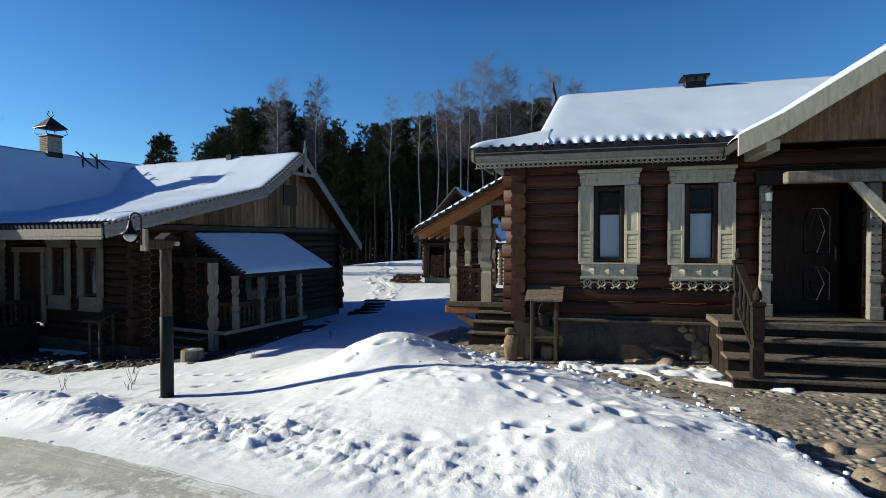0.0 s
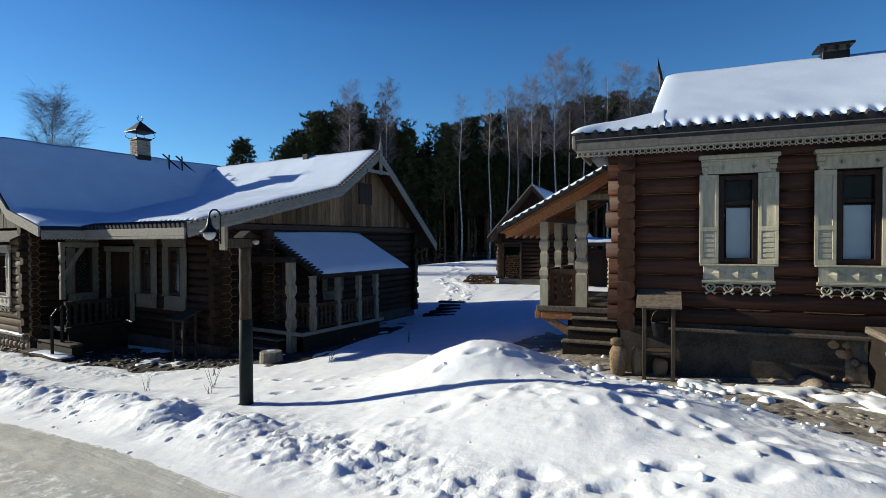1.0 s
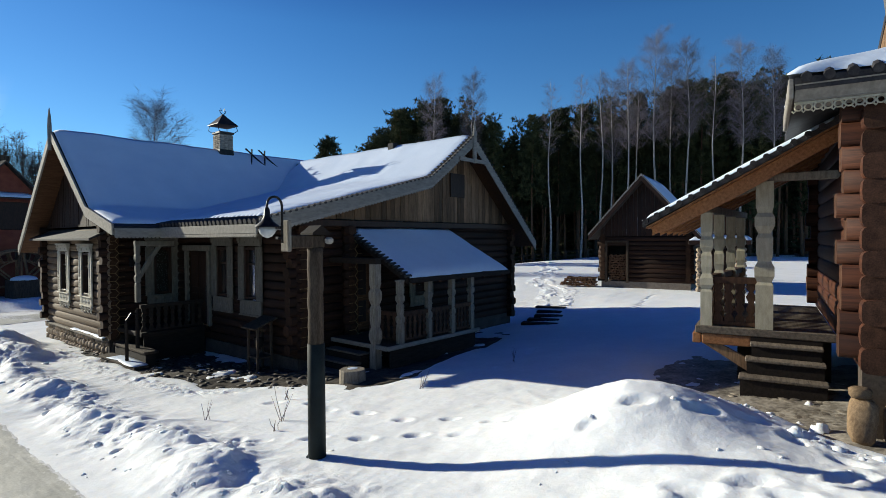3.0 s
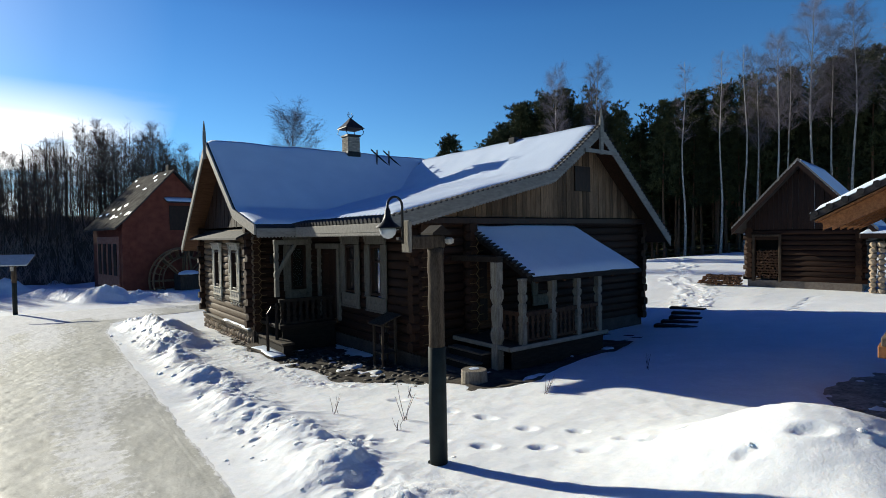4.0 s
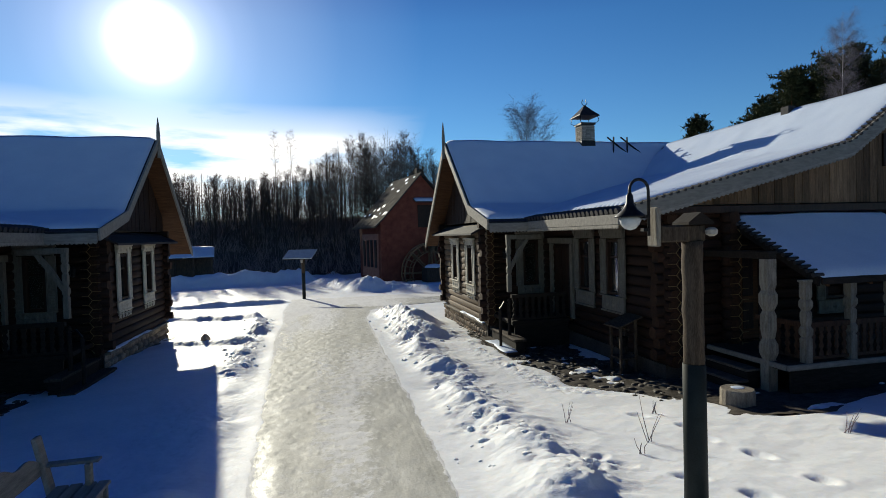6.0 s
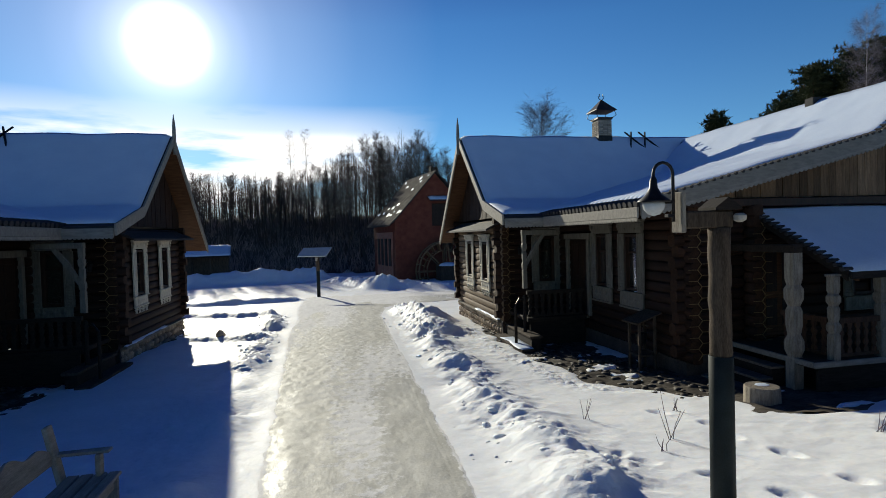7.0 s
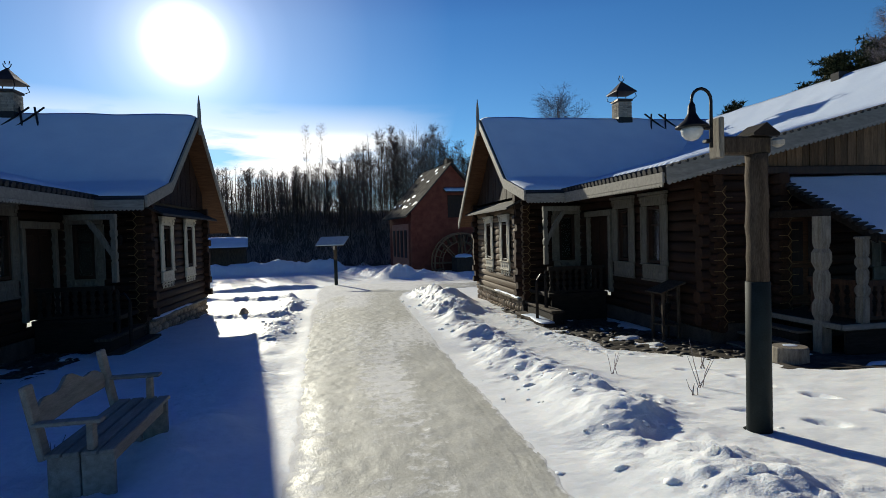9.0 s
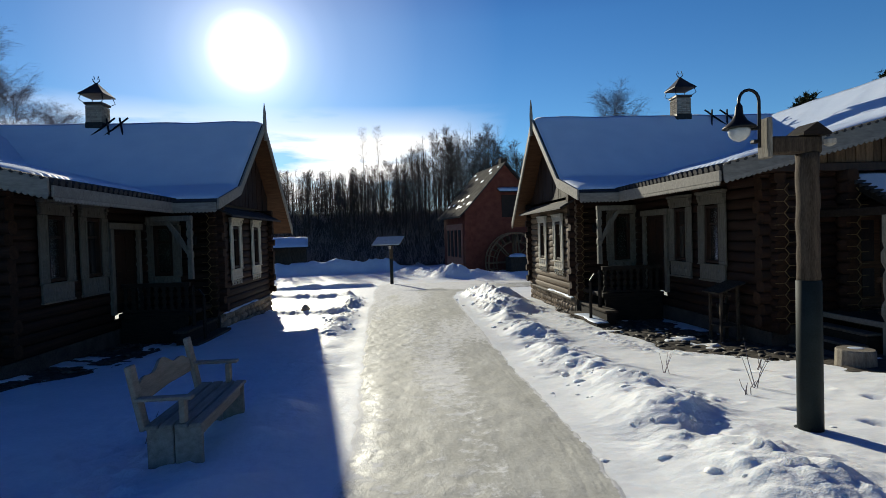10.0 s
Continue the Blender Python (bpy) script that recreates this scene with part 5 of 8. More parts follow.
    # gable boarding
    def wing_gable(x):
        z = np.interp(x, [p[0] for p in wing], [p[1] for p in wing]) - 0.16
        return (3.18, float(z))
    m = out_matrix((0, wing_v - 0.12, 0), (1, 0, 0))
    planks("gable_boarding", H, (4.3, 13.6, wing_gable), m, 0.2, M_BOARD)
    part("attic_window", newbox(9.73, 10.48, wing_v - 0.2, wing_v - 0.14, 4.02, 4.8, 0.01), M_DARKWOOD, H, "dark attic hatch")
    part("tie_beam", newbox(3.2, 13.9, wing_v - 0.32, wing_v - 0.1, 2.98, 3.16, 0.02), M_DARKWOOD, H)
    def main_gable(x):
        v = -x
        z = np.interp(v, [p[0] for p in main], [p[1] for p in main]) - 0.16
        return (3.1, float(z))
    m = out_matrix((gab_u - 0.05, 0, 0), (0, -1, 0))
    planks("gable_boarding", H, (-far_v - 0.15, 0.2 - south_v, main_gable), m, 0.19, M_LOG)
    # small pent roof over the gable windows
    bm = prism(bmesh.new(), [(1.35, 2.72), (2.0, 3.05), (2.0, 2.97), (1.35, 2.66)], south_v - 0.15, far_v + 0.15, "y")
    part("pent_roof", bm, M_SHINGLE, H)
    for c, z in gw:
        window_unit(H, out_matrix((gab_u - 0.13, c, z), (0, -1, 0)), 0.62, 1.34, 0.27, pale=M_CREAM)
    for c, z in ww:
        window_unit(H, out_matrix((wing_u - 0.13, c, z), (0, -1, 0)), 0.58, 1.4, 0.28, apron=0.44, head=0.36, lattice=False, pale=M_SHADECREAM)
    window_unit(H, out_matrix((3.38, south_v - 0.13, 0.98), (1, 0, 0)), 0.5, 1.44, 0.25, lattice=False, pale=M_SHADECREAM)
    # the entrance stands a little nearer in one of the houses
    own = LOCAL[H.name]
    LOCAL[H.name] = own @ Matrix.Translation((0, porch, 0))
    house_porch(H, wing_u, south_v - porch)
    if flip is None:
        snow_sheet("step_snow", [(1.83, -0.618), (1.49, -0.618)], 9.58, 11.4, lambda s, a, z: (s, a, z), "thin snow on the lowest porch step", 0.04, F_B, None, 55, 0.06)
    LOCAL[H.name] = own
    wing_porch(H, wing_v)
    chimney(H, 7.0, 15.3, 5.96)
    # crossed poles that hold the ridge snow
    for u in (8.15, 8.75) if flip is None else (6.15, 6.6):
        c = Vector((u, 15.2, 6.12))
        for d in (-1, 1):
            tube_bm = tube(bmesh.new(), [c + Vector((0.34 * d, -0.62, -0.5)), c + Vector((-0.14 * d, 0.16, 0.32))], 0.034, 6)
            part("ridge_pole", tube_bm, M_IRON, H, "dark crossed pole on the ridge")
    for u, v, z0, z1 in ((wing_u + 0.03, wing_v - 0.362, -0.2, 2.8), (5.41, wing_v - 0.482, -0.2, 2.7), (gab_u + 0.03, south_v - 0.362, -0.2, 2.8)):
        pts, k, z = [], 0, z0
        while z < z1:
            pts.append((u + (0.075 if k % 2 else -0.02), v, z))
            z += 0.118
            k += 1
        bm = tube(bmesh.new(), pts, 0.011, 4)
        for k, (pu, pv, pz) in enumerate(pts[1:-1]):
            tube(bm, [(pu, pv, pz), (pu + (-0.2 if k % 2 else 0.16), pv + 0.01, pz)], 0.009, 4)
        part("caulking", bm, M_CAULK, H, "ochre rope caulking zigzag between log ends")
    return H


MIRROR = Matrix.Translation((-7.4, 0, 0)) @ Matrix.Diagonal((-1, 1, 1, 1))
house_b = gable_house("log_house", None, "dark log house with snowy roof and plank gable")
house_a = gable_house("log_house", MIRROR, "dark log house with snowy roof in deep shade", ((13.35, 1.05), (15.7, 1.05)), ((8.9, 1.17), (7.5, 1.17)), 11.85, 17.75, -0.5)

# ---------------------------------------------------------------- lodge


def lodge():
    H = thing("log_lodge", F_C, (6, -9, 0.4), "sunlit brown log lodge with pale carved windows", "house")
    wu, nv = 2.83, -5.72
    wins = [(-7.35, 2.3), (-8.88, 2.3), (-12.35, 2.3)]
    log_wall(H, "v", wu, -16.0, nv, 1.3, 4.2, [(c - 0.3, c + 0.3, z, z + 1.38) for c, z in wins] + [(-11.3, -9.95, 1.3, 3.6)], ext=(0.3, 0.3), r=0.15, rise=0.262, caulk=-1)
    log_wall(H, "u", nv, wu, 8.6, 1.05, 4.2, ext=(0.3, 0.3), r=0.15, rise=0.262, phase=0.5)
    log_wall(H, "u", -16.0, wu, 8.6, 1.3, 4.2, ext=(0.3, 0.3), r=0.15, rise=0.262, phase=0.5)
    log_wall(H, "v", 8.6, -16.0, nv, 1.3, 4.2, r=0.15, rise=0.262)
    part("plinth", newbox(wu - 0.12, wu + 0.2, -8.75, nv + 0.1, 0.2, 1.31), M_PLASTER, H, "dark rendered plinth")
    part("plinth", newbox(wu + 0.0, wu + 0.2, -16.0, -8.752, 0.2, 1.31), M_MORTAR, H, "plinth with its stones laid bare")
    rng = random.Random(5)
    for k in range(26):
        bm = bmesh.new()
        bmesh.ops.create_icosphere(bm, subdivisions=2, radius=1.0)
        for v in bm.verts:
            v.co *= 1 + 0.12 * noise.noise(v.co * 1.7 + Vector((k, 0, 0)))
        s = rng.uniform(0.06, 0.15)
        bm.transform(Matrix.Translation((wu - 0.02, -8.55 - rng.random() * 0.95, 0.4 + rng.random() * 0.72)) @ Matrix.Rotation(rng.uniform(0, 3), 4, "X") @ Matrix.Diagonal((0.12, s * 1.3, s, 1)))
        part("stone", bm, M_RUBBLE if k % 3 else M_STONE, H, smooth=True)
    part("ledge", newbox(wu - 0.26, wu - 0.125, -9.5, nv + 0.1, 1.2, 1.25, 0.01), M_DECK, H, "weathered ledge board")
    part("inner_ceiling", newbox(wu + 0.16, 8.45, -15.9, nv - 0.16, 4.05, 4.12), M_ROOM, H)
    # main roof, steep above and flared at the eaves
    roof = [(2.2, 4.36), (2.95, 4.72), (5.5, 6.02), (8.9, 4.1)]
    part("roof", roof_slab(roof, -15.0, -6.2, "y"), M_SHINGLE, H, "dark tiled roof under snow")
    # flared skirt turning the corner
    outer = [(2.2, -6.3), (2.2, -4.96), (6.2, -4.96)]
    inner = [(2.95, -6.3), (2.95, -6.2), (6.2, -6.2)]
    bm = bmesh.new()
    for dz in (0.0, -0.13):
        o = [bm.verts.new((*p, 4.36 + dz)) for p in outer]
        n = [bm.verts.new((*p, 4.72 + dz)) for p in inner]
        for k in range(2):
            bm.faces.new((o[k], o[k + 1], n[k + 1], n[k]))
    bm.verts.ensure_lookup_table()
    for k in range(2):
        bm.faces.new((bm.verts[k], bm.verts[k + 1], bm.verts[k + 7], bm.verts[k + 6]))
    bmesh.ops.recalc_face_normals(bm, faces=bm.faces)
    part("roof_skirt", bm, M_SHINGLE, H, "flared skirt of the roof")
    walk_len = [0.0, 1.34, 5.34]
    # the blanket's end leans out over the hipped skirt
    on = lambda s, a, z: (s, a + 0.22 * min(1.0, (5.5 - s) / 2.55) * (a + 14.9) / 8.6, z)
    lab = "white snow blanket on the lodge roof"
    snow_sheet("roof_snow", [(5.5, 6.04), (2.95, 4.74), (2.2, 4.39)], -14.9, -6.3, on, lab, 0.075, F_C, None, 6, 0.1, beads=0.2)

    def corner(s, a, z):
        f = [float(np.interp(a, walk_len, [p[k] for p in inner])) for k in (0, 1)]
        g = [float(np.interp(a, walk_len, [p[k] for p in outer])) for k in (0, 1)]
        return (f[0] + (g[0] - f[0]) * s, f[1] + (g[1] - f[1]) * s, z)

    snow_sheet("roof_snow", [(0.0, 4.74), (1.0, 4.39)], -0.3, 5.6, corner, lab, 0.075, F_C, None, 7, 0.08)
    # gable end above the side porch
    part("gable_end", prism(bmesh.new(), [(2.95, 4.2), (8.4, 4.2), (5.5, 5.9)], -6.28, -6.21, "y"), M_BOARD, H)
    bm = bmesh.new()
    tube(bm, [(5.5, -6.24, 5.9), (5.5, -6.2, 6.15), (5.47, -6.17, 6.3), (5.5, -6.15, 6.5)], [0.05, 0.04, 0.035, 0.008], 6)
    part("finial", bm, M_IRON, H, "dark carved ridge finial")
    # eave: tile noses, boxed soffit, fascia and lace
    for k in range(21):
        v = -5.06 - 0.2 * k
        part("eave_tile", tube(bmesh.new(), [(2.6, v, 4.545), (2.13, v, 4.34)], 0.052, 8), M_SHINGLE, H)
    part("soffit", newbox(2.3, 2.75, -9.2, -4.98, 4.13, 4.16), M_FASCIA, H)
    bm = prism(bmesh.new(), [(2.19, 4.29), (2.24, 4.29), (2.36, 4.125), (2.31, 4.125)], -9.25, -4.96, "y")
    part("fascia", bm, M_FASCIA, H, "sloping weathered fascia board")
    bm = bmesh.new()
    for k in range(48):
        c = -5.0 - 0.0885 * k
        tube(bm, [(2.335, c + 0.036 * math.cos(a), 4.068 + 0.036 * math.sin(a)) for a in np.linspace(0, math.tau, 11)], 0.011, 4, cap=False)
        tube(bm, [(2.335, c + 0.026, 4.035), (2.335, c + 0.044, 4.012), (2.335, c + 0.062, 4.035)], 0.01, 4)
    box(bm, 2.318, 2.352, -9.25, -4.96, 4.1, 4.122)
    part("lace_trim", bm, M_PALE, H, "sawn lace below the eaves")
    part("end_board", newbox(2.2, 4.3, -4.95, -4.9, 4.14, 4.36, 0.01), M_FASCIA, H)
    for c, z in wins:
        window_unit(H, out_matrix((wu - 0.15, c, z), (0, -1, 0)), 0.5, 1.35, 0.27, apron=0.28, head=0.32, name="window", cornice=M_PALE, ajar=10.0)
    # chimney
    ch = part("chimney", newbox(5.3, 5.72, -9.45, -9.02, 5.6, 6.16, 0.01), M_IRON, H, "dark metal-clad chimney")
    part("chimney_cap", newbox(5.24, 5.78, -9.52, -8.95, 6.25, 6.3, 0.01), M_IRON, ch)
    for y in (-9.41, -9.24, -9.06):
        part("cap_leg", newbox(5.26, 5.3, y - 0.03, y + 0.03, 6.165, 6.245), M_IRON, ch)
    entrance(H, wu)
    side_porch(H, nv)
    return H


M_RUBBLE = surface("tan_rubble_in_clay", (0.26, 0.165, 0.09), (0.46, 0.32, 0.19), 6.0, 0.9, 0.6, fine=35, vary=0.25, dist=0.02)
M_TANSTONE = surface("tan_boulder", (0.17, 0.11, 0.065), (0.36, 0.25, 0.15), 6.0, 0.9, 0.6, fine=35, vary=0.25, dist=0.02)


def entrance(H, wu):
    """Stair, porch floor, carved surround, double door and the gable above it."""
    v0, v1 = -13.2, -8.98
    mid, w = (v0 + v1) / 2, v1 - v0
    part("porch_floor", newbox(1.82, wu + 0.9, v0, v1, 1.3, 1.4, 0.01), M_DECK, H, "worn porch boards")
    for k in range(4):
        z = 1.4 - 0.22 * (k + 1) + 0.22
        u1 = 1.9 - 0.32 * k
        if k:
            part("tread", newbox(u1 - 0.02, u1 + 0.36, v0, v1, z - 0.055, z, 0.014), M_DECK, H, "worn grey tread")
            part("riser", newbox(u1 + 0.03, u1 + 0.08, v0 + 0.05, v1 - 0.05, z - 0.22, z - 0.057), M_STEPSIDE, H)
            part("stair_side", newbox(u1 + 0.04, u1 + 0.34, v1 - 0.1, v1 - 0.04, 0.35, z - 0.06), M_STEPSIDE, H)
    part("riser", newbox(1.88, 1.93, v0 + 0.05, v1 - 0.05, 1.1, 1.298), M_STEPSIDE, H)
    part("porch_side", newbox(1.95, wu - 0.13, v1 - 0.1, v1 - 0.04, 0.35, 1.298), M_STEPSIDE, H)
    # newels and sloping rail
    for u, z0, z1, wd in ((0.98, 0.74, 1.9, 0.075), (2.02, 1.4, 2.45, 0.065)):
        h = z1 - z0
        bm = lathe(bmesh.new(), [(wd, 0), (wd, h * 0.34), (wd * 0.75, h * 0.38), (wd * 0.75, h * 0.44), (wd, h * 0.48), (wd, h * 0.86), (wd * 1.2, h * 0.88), (wd * 1.2, h * 0.92)], square=True, centre=(u, -9.32, z0))
        lathe(bm, [(0.01, h * 0.92), (wd * 0.7, h * 0.95), (wd * 0.85, h * 1.0), (wd * 0.6, h * 1.05), (0.012, h * 1.1)], 10, (u, -9.32, z0))
        part("newel", bm, M_STEPSIDE, H, "dark weathered newel post with ball top")
    bm = prism(bmesh.new(), [(0.95, 1.72), (2.05, 2.36), (2.05, 2.28), (0.95, 1.64)], -9.37, -9.27, "y")
    part("handrail", bm, M_STEPSIDE, H)
    bm = prism(bmesh.new(), [(0.95, 1.02), (2.05, 1.66), (2.05, 1.6), (0.95, 0.96)], -9.35, -9.29, "y")
    part("lower_rail", bm, M_STEPSIDE, H)
    for k in range(4):
        u = 1.2 + k * 0.22
        z = 1.0 + (u - 0.95) * 0.58
        part("baluster", lathe(bmesh.new(), [(0.03, 0.05), (0.018, 0.15), (0.036, 0.3), (0.018, 0.45), (0.03, 0.66)], 8, (u, -9.32, z)), M_STEPSIDE, H)
    # carved surround
    for c in (-9.86, -11.42):
        bm = newbox(wu - 0.3, wu - 0.16, c - 0.08, c + 0.08, 1.4, 3.6, 0.012)
        # fascia grey instead of pale paint: the porch shade is put in
        pil = part("pilaster", bm, M_FASCIA, H, "pale pilaster with drilled ornament")
        for k in range(9):
            z = 2.2 + k * 0.14
            for d in (-0.045, 0.045):
                part("bored_hole", newbox(wu - 0.306, wu - 0.3, c + d - 0.014, c + d + 0.014, z - 0.014, z + 0.014), M_DARKWOOD, pil)
        part("pilaster_base", newbox(wu - 0.34, wu - 0.305, c - 0.1, c + 0.1, 1.4, 1.62, 0.012), M_FASCIA, pil)
        part("pilaster_band", newbox(wu - 0.33, wu - 0.305, c - 0.1, c + 0.1, 2.0, 2.12, 0.012), M_FASCIA, pil)
    part("lintel", newbox(wu - 0.32, wu - 0.15, -11.6, -9.7, 3.605, 3.85, 0.015), M_DARKWOOD, H)
    # recess and door
    part("recess_side", newbox(wu - 0.12, wu + 0.8, -9.96, -9.9, 1.4, 3.6), M_DARKWOOD, H)
    part("recess_side", newbox(wu - 0.12, wu + 0.8, -11.36, -11.3, 1.4, 3.6), M_DARKWOOD, H)
    part("recess_top", newbox(wu - 0.12, wu + 0.8, -11.36, -9.9, 3.605, 3.66), M_DARKWOOD, H)
    d = part("door", newbox(wu + 0.72, wu + 0.79, -11.295, -9.965, 1.4, 3.6, 0.005), M_DARKWOOD, H, "dark double door with bright metal tracery")
    for z0, z1 in ((1.6, 2.2), (2.45, 3.25)):
        bm = bmesh.new()
        cv, cz, hw, hh = -10.95, (z0 + z1) / 2, 0.2, (z1 - z0) / 2
        loop = [(cv - hw, cz - hh), (cv - hw, cz + hh * 0.6), (cv - hw * 0.5, cz + hh), (cv + hw * 0.5, cz + hh), (cv + hw, cz + hh * 0.6), (cv + hw, cz - hh), (cv - hw, cz - hh)]
        tube(bm, [(wu + 0.7, a, b) for a, b in loop], 0.008, 4)
        tube(bm, [(wu + 0.7, cv, cz - hh), (wu + 0.7, cv - hw * 0.6, cz), (wu + 0.7, cv, cz + hh), (wu + 0.7, cv + hw * 0.6, cz), (wu + 0.7, cv, cz - hh)], 0.007, 4)
        part("door_tracery", bm, M_STEEL, d, "thin bright metal outline")
    part("door_handle", tube(bmesh.new(), [(wu + 0.7, -11.22, 2.3), (wu + 0.64, -11.22, 2.34), (wu + 0.64, -11.22, 2.52), (wu + 0.7, -11.22, 2.56)], 0.014, 6), M_STEEL, d, "bright metal handle")
    lamp = part("wall_lamp", lathe(bmesh.new(), [(0.02, 0), (0.05, 0.03), (0.055, 0.16), (0.08, 0.18), (0.01, 0.26)], 8, (wu - 0.42, -9.86, 3.3)), M_STEEL, H, "small bright wall lamp")
    part("lamp_arm", tube(bmesh.new(), [(wu - 0.3, -9.86, 3.5), (wu - 0.42, -9.86, 3.6), (wu - 0.42, -9.86, 3.55)], 0.012, 5), M_IRON, lamp)
    # porch gable
    gab = [(-9.15, 4.2), (-9.75, 4.5), (-12.2, 6.05), (-14.65, 4.5), (-15.2, 4.2)]
    part("porch_gable_roof", roof_slab(gab, 1.4, 5.5, "x"), M_SHINGLE, H)
    bm = prism(bmesh.new(), [(p[0], p[1] + 0.05) for p in gab] + [(p[0], p[1] - 0.26) for p in reversed(gab)], 1.34, 1.395, "x")
    part("barge_board", bm, M_PALE, H, "pale carved barge board")
    part("gable_end", prism(bmesh.new(), [(-9.6, 4.2), (-14.8, 4.2), (-12.2, 5.8)], 1.9, 1.95, "x"), M_BOARD, H)
    part("plate_beam", newbox(1.5, 2.7, -9.75, -9.55, 4.02, 4.2, 0.02), M_PALE, H)
    part("plate_beam", newbox(1.7, 1.9, -14.7, -9.9, 3.55, 3.73, 0.02), M_GREYWOOD, H)
    bm = prism(bmesh.new(), [(-11.5, 2.82), (-11.42, 2.72), (-11.0, 3.22), (-10.75, 3.55), (-10.9, 3.55), (-11.15, 3.27)], 1.76, 1.84, "x")
    carved_post(H, 1.8, -11.6, 1.4, 3.55, 0.09, M_PALE)
    part("bracket", bm, M_PALE, H)
    on = lambda s, a, z: (a, s, z)
    snow_sheet("roof_snow", [(-12.18, 6.08), (-9.75, 4.53), (-9.17, 4.23)], 1.42, 5.4, on, "snow on the porch gable", 0.09, F_C, None, 16, 0.12)
    snow_sheet("roof_snow", [(-12.22, 6.08), (-14.65, 4.53), (-15.15, 4.23)], 1.42, 5.4, on, "snow on the porch gable", 0.09, F_C, None, 17, 0.12)


M_STEEL = surface("bright_steel", (0.5, 0.5, 0.5), (0.7, 0.7, 0.68), 8.0, 0.3, 0.05, vary=0.05, metal=1.0)


def side_porch(H, nv):
    """Open veranda on the lodge's shady side."""
    roof = [(-3.0, 2.9), (nv + 0.1, 4.32)]
    part("porch_roof", roof_slab(roof, 4.3, 8.7, "x", 0.08), M_SHINGLE, H, "lean-to porch roof of dark tiles")
    snow_sheet("roof_snow", [(nv + 0.08, 4.33), (-3.02, 2.92)], 4.32, 8.6, lambda s, a, z: (a, s, z), "snow on the porch roof", 0.09, F_C, None, 18, 0.1)
    # tile noses along the sloping edge
    bm = bmesh.new()
    n = 16
    for k in range(n):
        f = k / n
        v, z = roof[0][0] + (roof[1][0] - roof[0][0]) * f, roof[0][1] + (roof[1][1] - roof[0][1]) * f
        tube(bm, [(4.24, v - 0.06, z + 0.02), (4.5, v - 0.06, z + 0.02)], 0.045, 6)
    part("tile_edge", bm, M_SHINGLE, H)
    part("soffit", prism(bmesh.new(), [(-3.05, 2.83), (nv + 0.12, 4.23), (nv + 0.12, 4.2), (-3.05, 2.8)], 4.34, 8.6, "x"), M_SOFFIT, H, "orange pine boarding under the porch roof")
    bm = prism(bmesh.new(), [(-3.0, 2.84), (nv + 0.1, 4.26), (nv + 0.1, 4.02), (-4.2, 3.2), (-3.25, 2.72)], 4.5, 4.56, "x")
    part("edge_board", bm, M_SOFFIT, H)
    for k in range(6):
        u = 4.6 + k * 0.75
        part("rafter", prism(bmesh.new(), [(-3.1, 2.8), (nv + 0.15, 4.17), (nv + 0.15, 4.05), (-3.1, 2.69)], u, u + 0.09, "x"), M_SOFFIT, H)
    part("porch_deck", newbox(4.8, 8.5, nv + 0.14, -3.72, 1.12, 1.24, 0.012), M_DECK, H, "raised porch floor")
    part("deck_beam", newbox(4.84, 8.5, -3.8, -3.68, 0.95, 1.118, 0.012), M_SOFFIT, H)
    part("deck_beam", newbox(4.82, 4.94, -4.5, -3.82, 0.95, 1.118, 0.012), M_SOFFIT, H)
    part("deck_brace", prism(bmesh.new(), [(-3.8, 1.1), (-3.8, 0.97), (-4.47, 0.56), (-4.47, 0.76)], 4.86, 4.93, "x"), M_BOARD, H, "pale slanting brace board")
    part("deck_wall", newbox(5.4, 8.4, nv + 0.15, -4.3, 0.1, 1.11), M_STEPSIDE, H)
    carved_post(H, 4.92, -4.68, 1.24, 3.5, 0.118, M_PALE)
    carved_post(H, 4.92, -3.88, 1.24, 3.05, 0.085, M_PALE)
    edge = lambda u: -3.86 - 0.115 * (u - 4.92)
    for u in (6.0, 7.1, 8.2):
        carved_post(H, u, edge(u), 1.24, 3.05, 0.082, M_PALE)
    bm = newbox(4.8, 8.5, -0.08, 0.08, 3.05, 3.17, 0.012)
    for vt in bm.verts:
        vt.co.y += edge(vt.co.x)
    part("post_beam", bm, M_GREYWOOD, H)
    part("post_beam", prism(bmesh.new(), [(-3.7, 3.06), (-4.85, 3.5), (-4.85, 3.62), (-3.7, 3.18)], 4.86, 4.98, "x"), M_GREYWOOD, H)
    part("post_beam", newbox(4.84, 5.0, nv + 0.1, -4.6, 3.5, 3.62, 0.012), M_GREYWOOD, H)
    baluster_row(H, (4.92, -3.97), (4.92, -4.58), 1.24, 2.0, 4, M_RAIL, 0.43)
    for a, b in ((4.99, 5.94), (6.06, 7.04), (7.16, 8.14)):
        baluster_row(H, (a, edge(a)), (b, edge(b)), 1.24, 2.0, 6, M_RAIL, 0.4)
    part("riser", newbox(4.81, 4.93, -5.42, -4.5, 1.0, 1.117), M_STEPSIDE, H)
    for z, u, v0, v1 in ((1.05, 4.6, -5.42, -4.5), (0.85, 4.43, -5.44, -4.44), (0.62, 4.24, -5.46, -4.36)):
        part("tread", newbox(u, u + 0.26, v0, v1, z - 0.05, z, 0.012), M_DECK, H)
        part("riser", newbox(u + 0.03, 4.8, v0 + 0.02, v1 - 0.02, 0.05, z - 0.052), M_STEPSIDE, H)


lodge_c = lodge()

# ---------------------------------------------------------------- lamp post


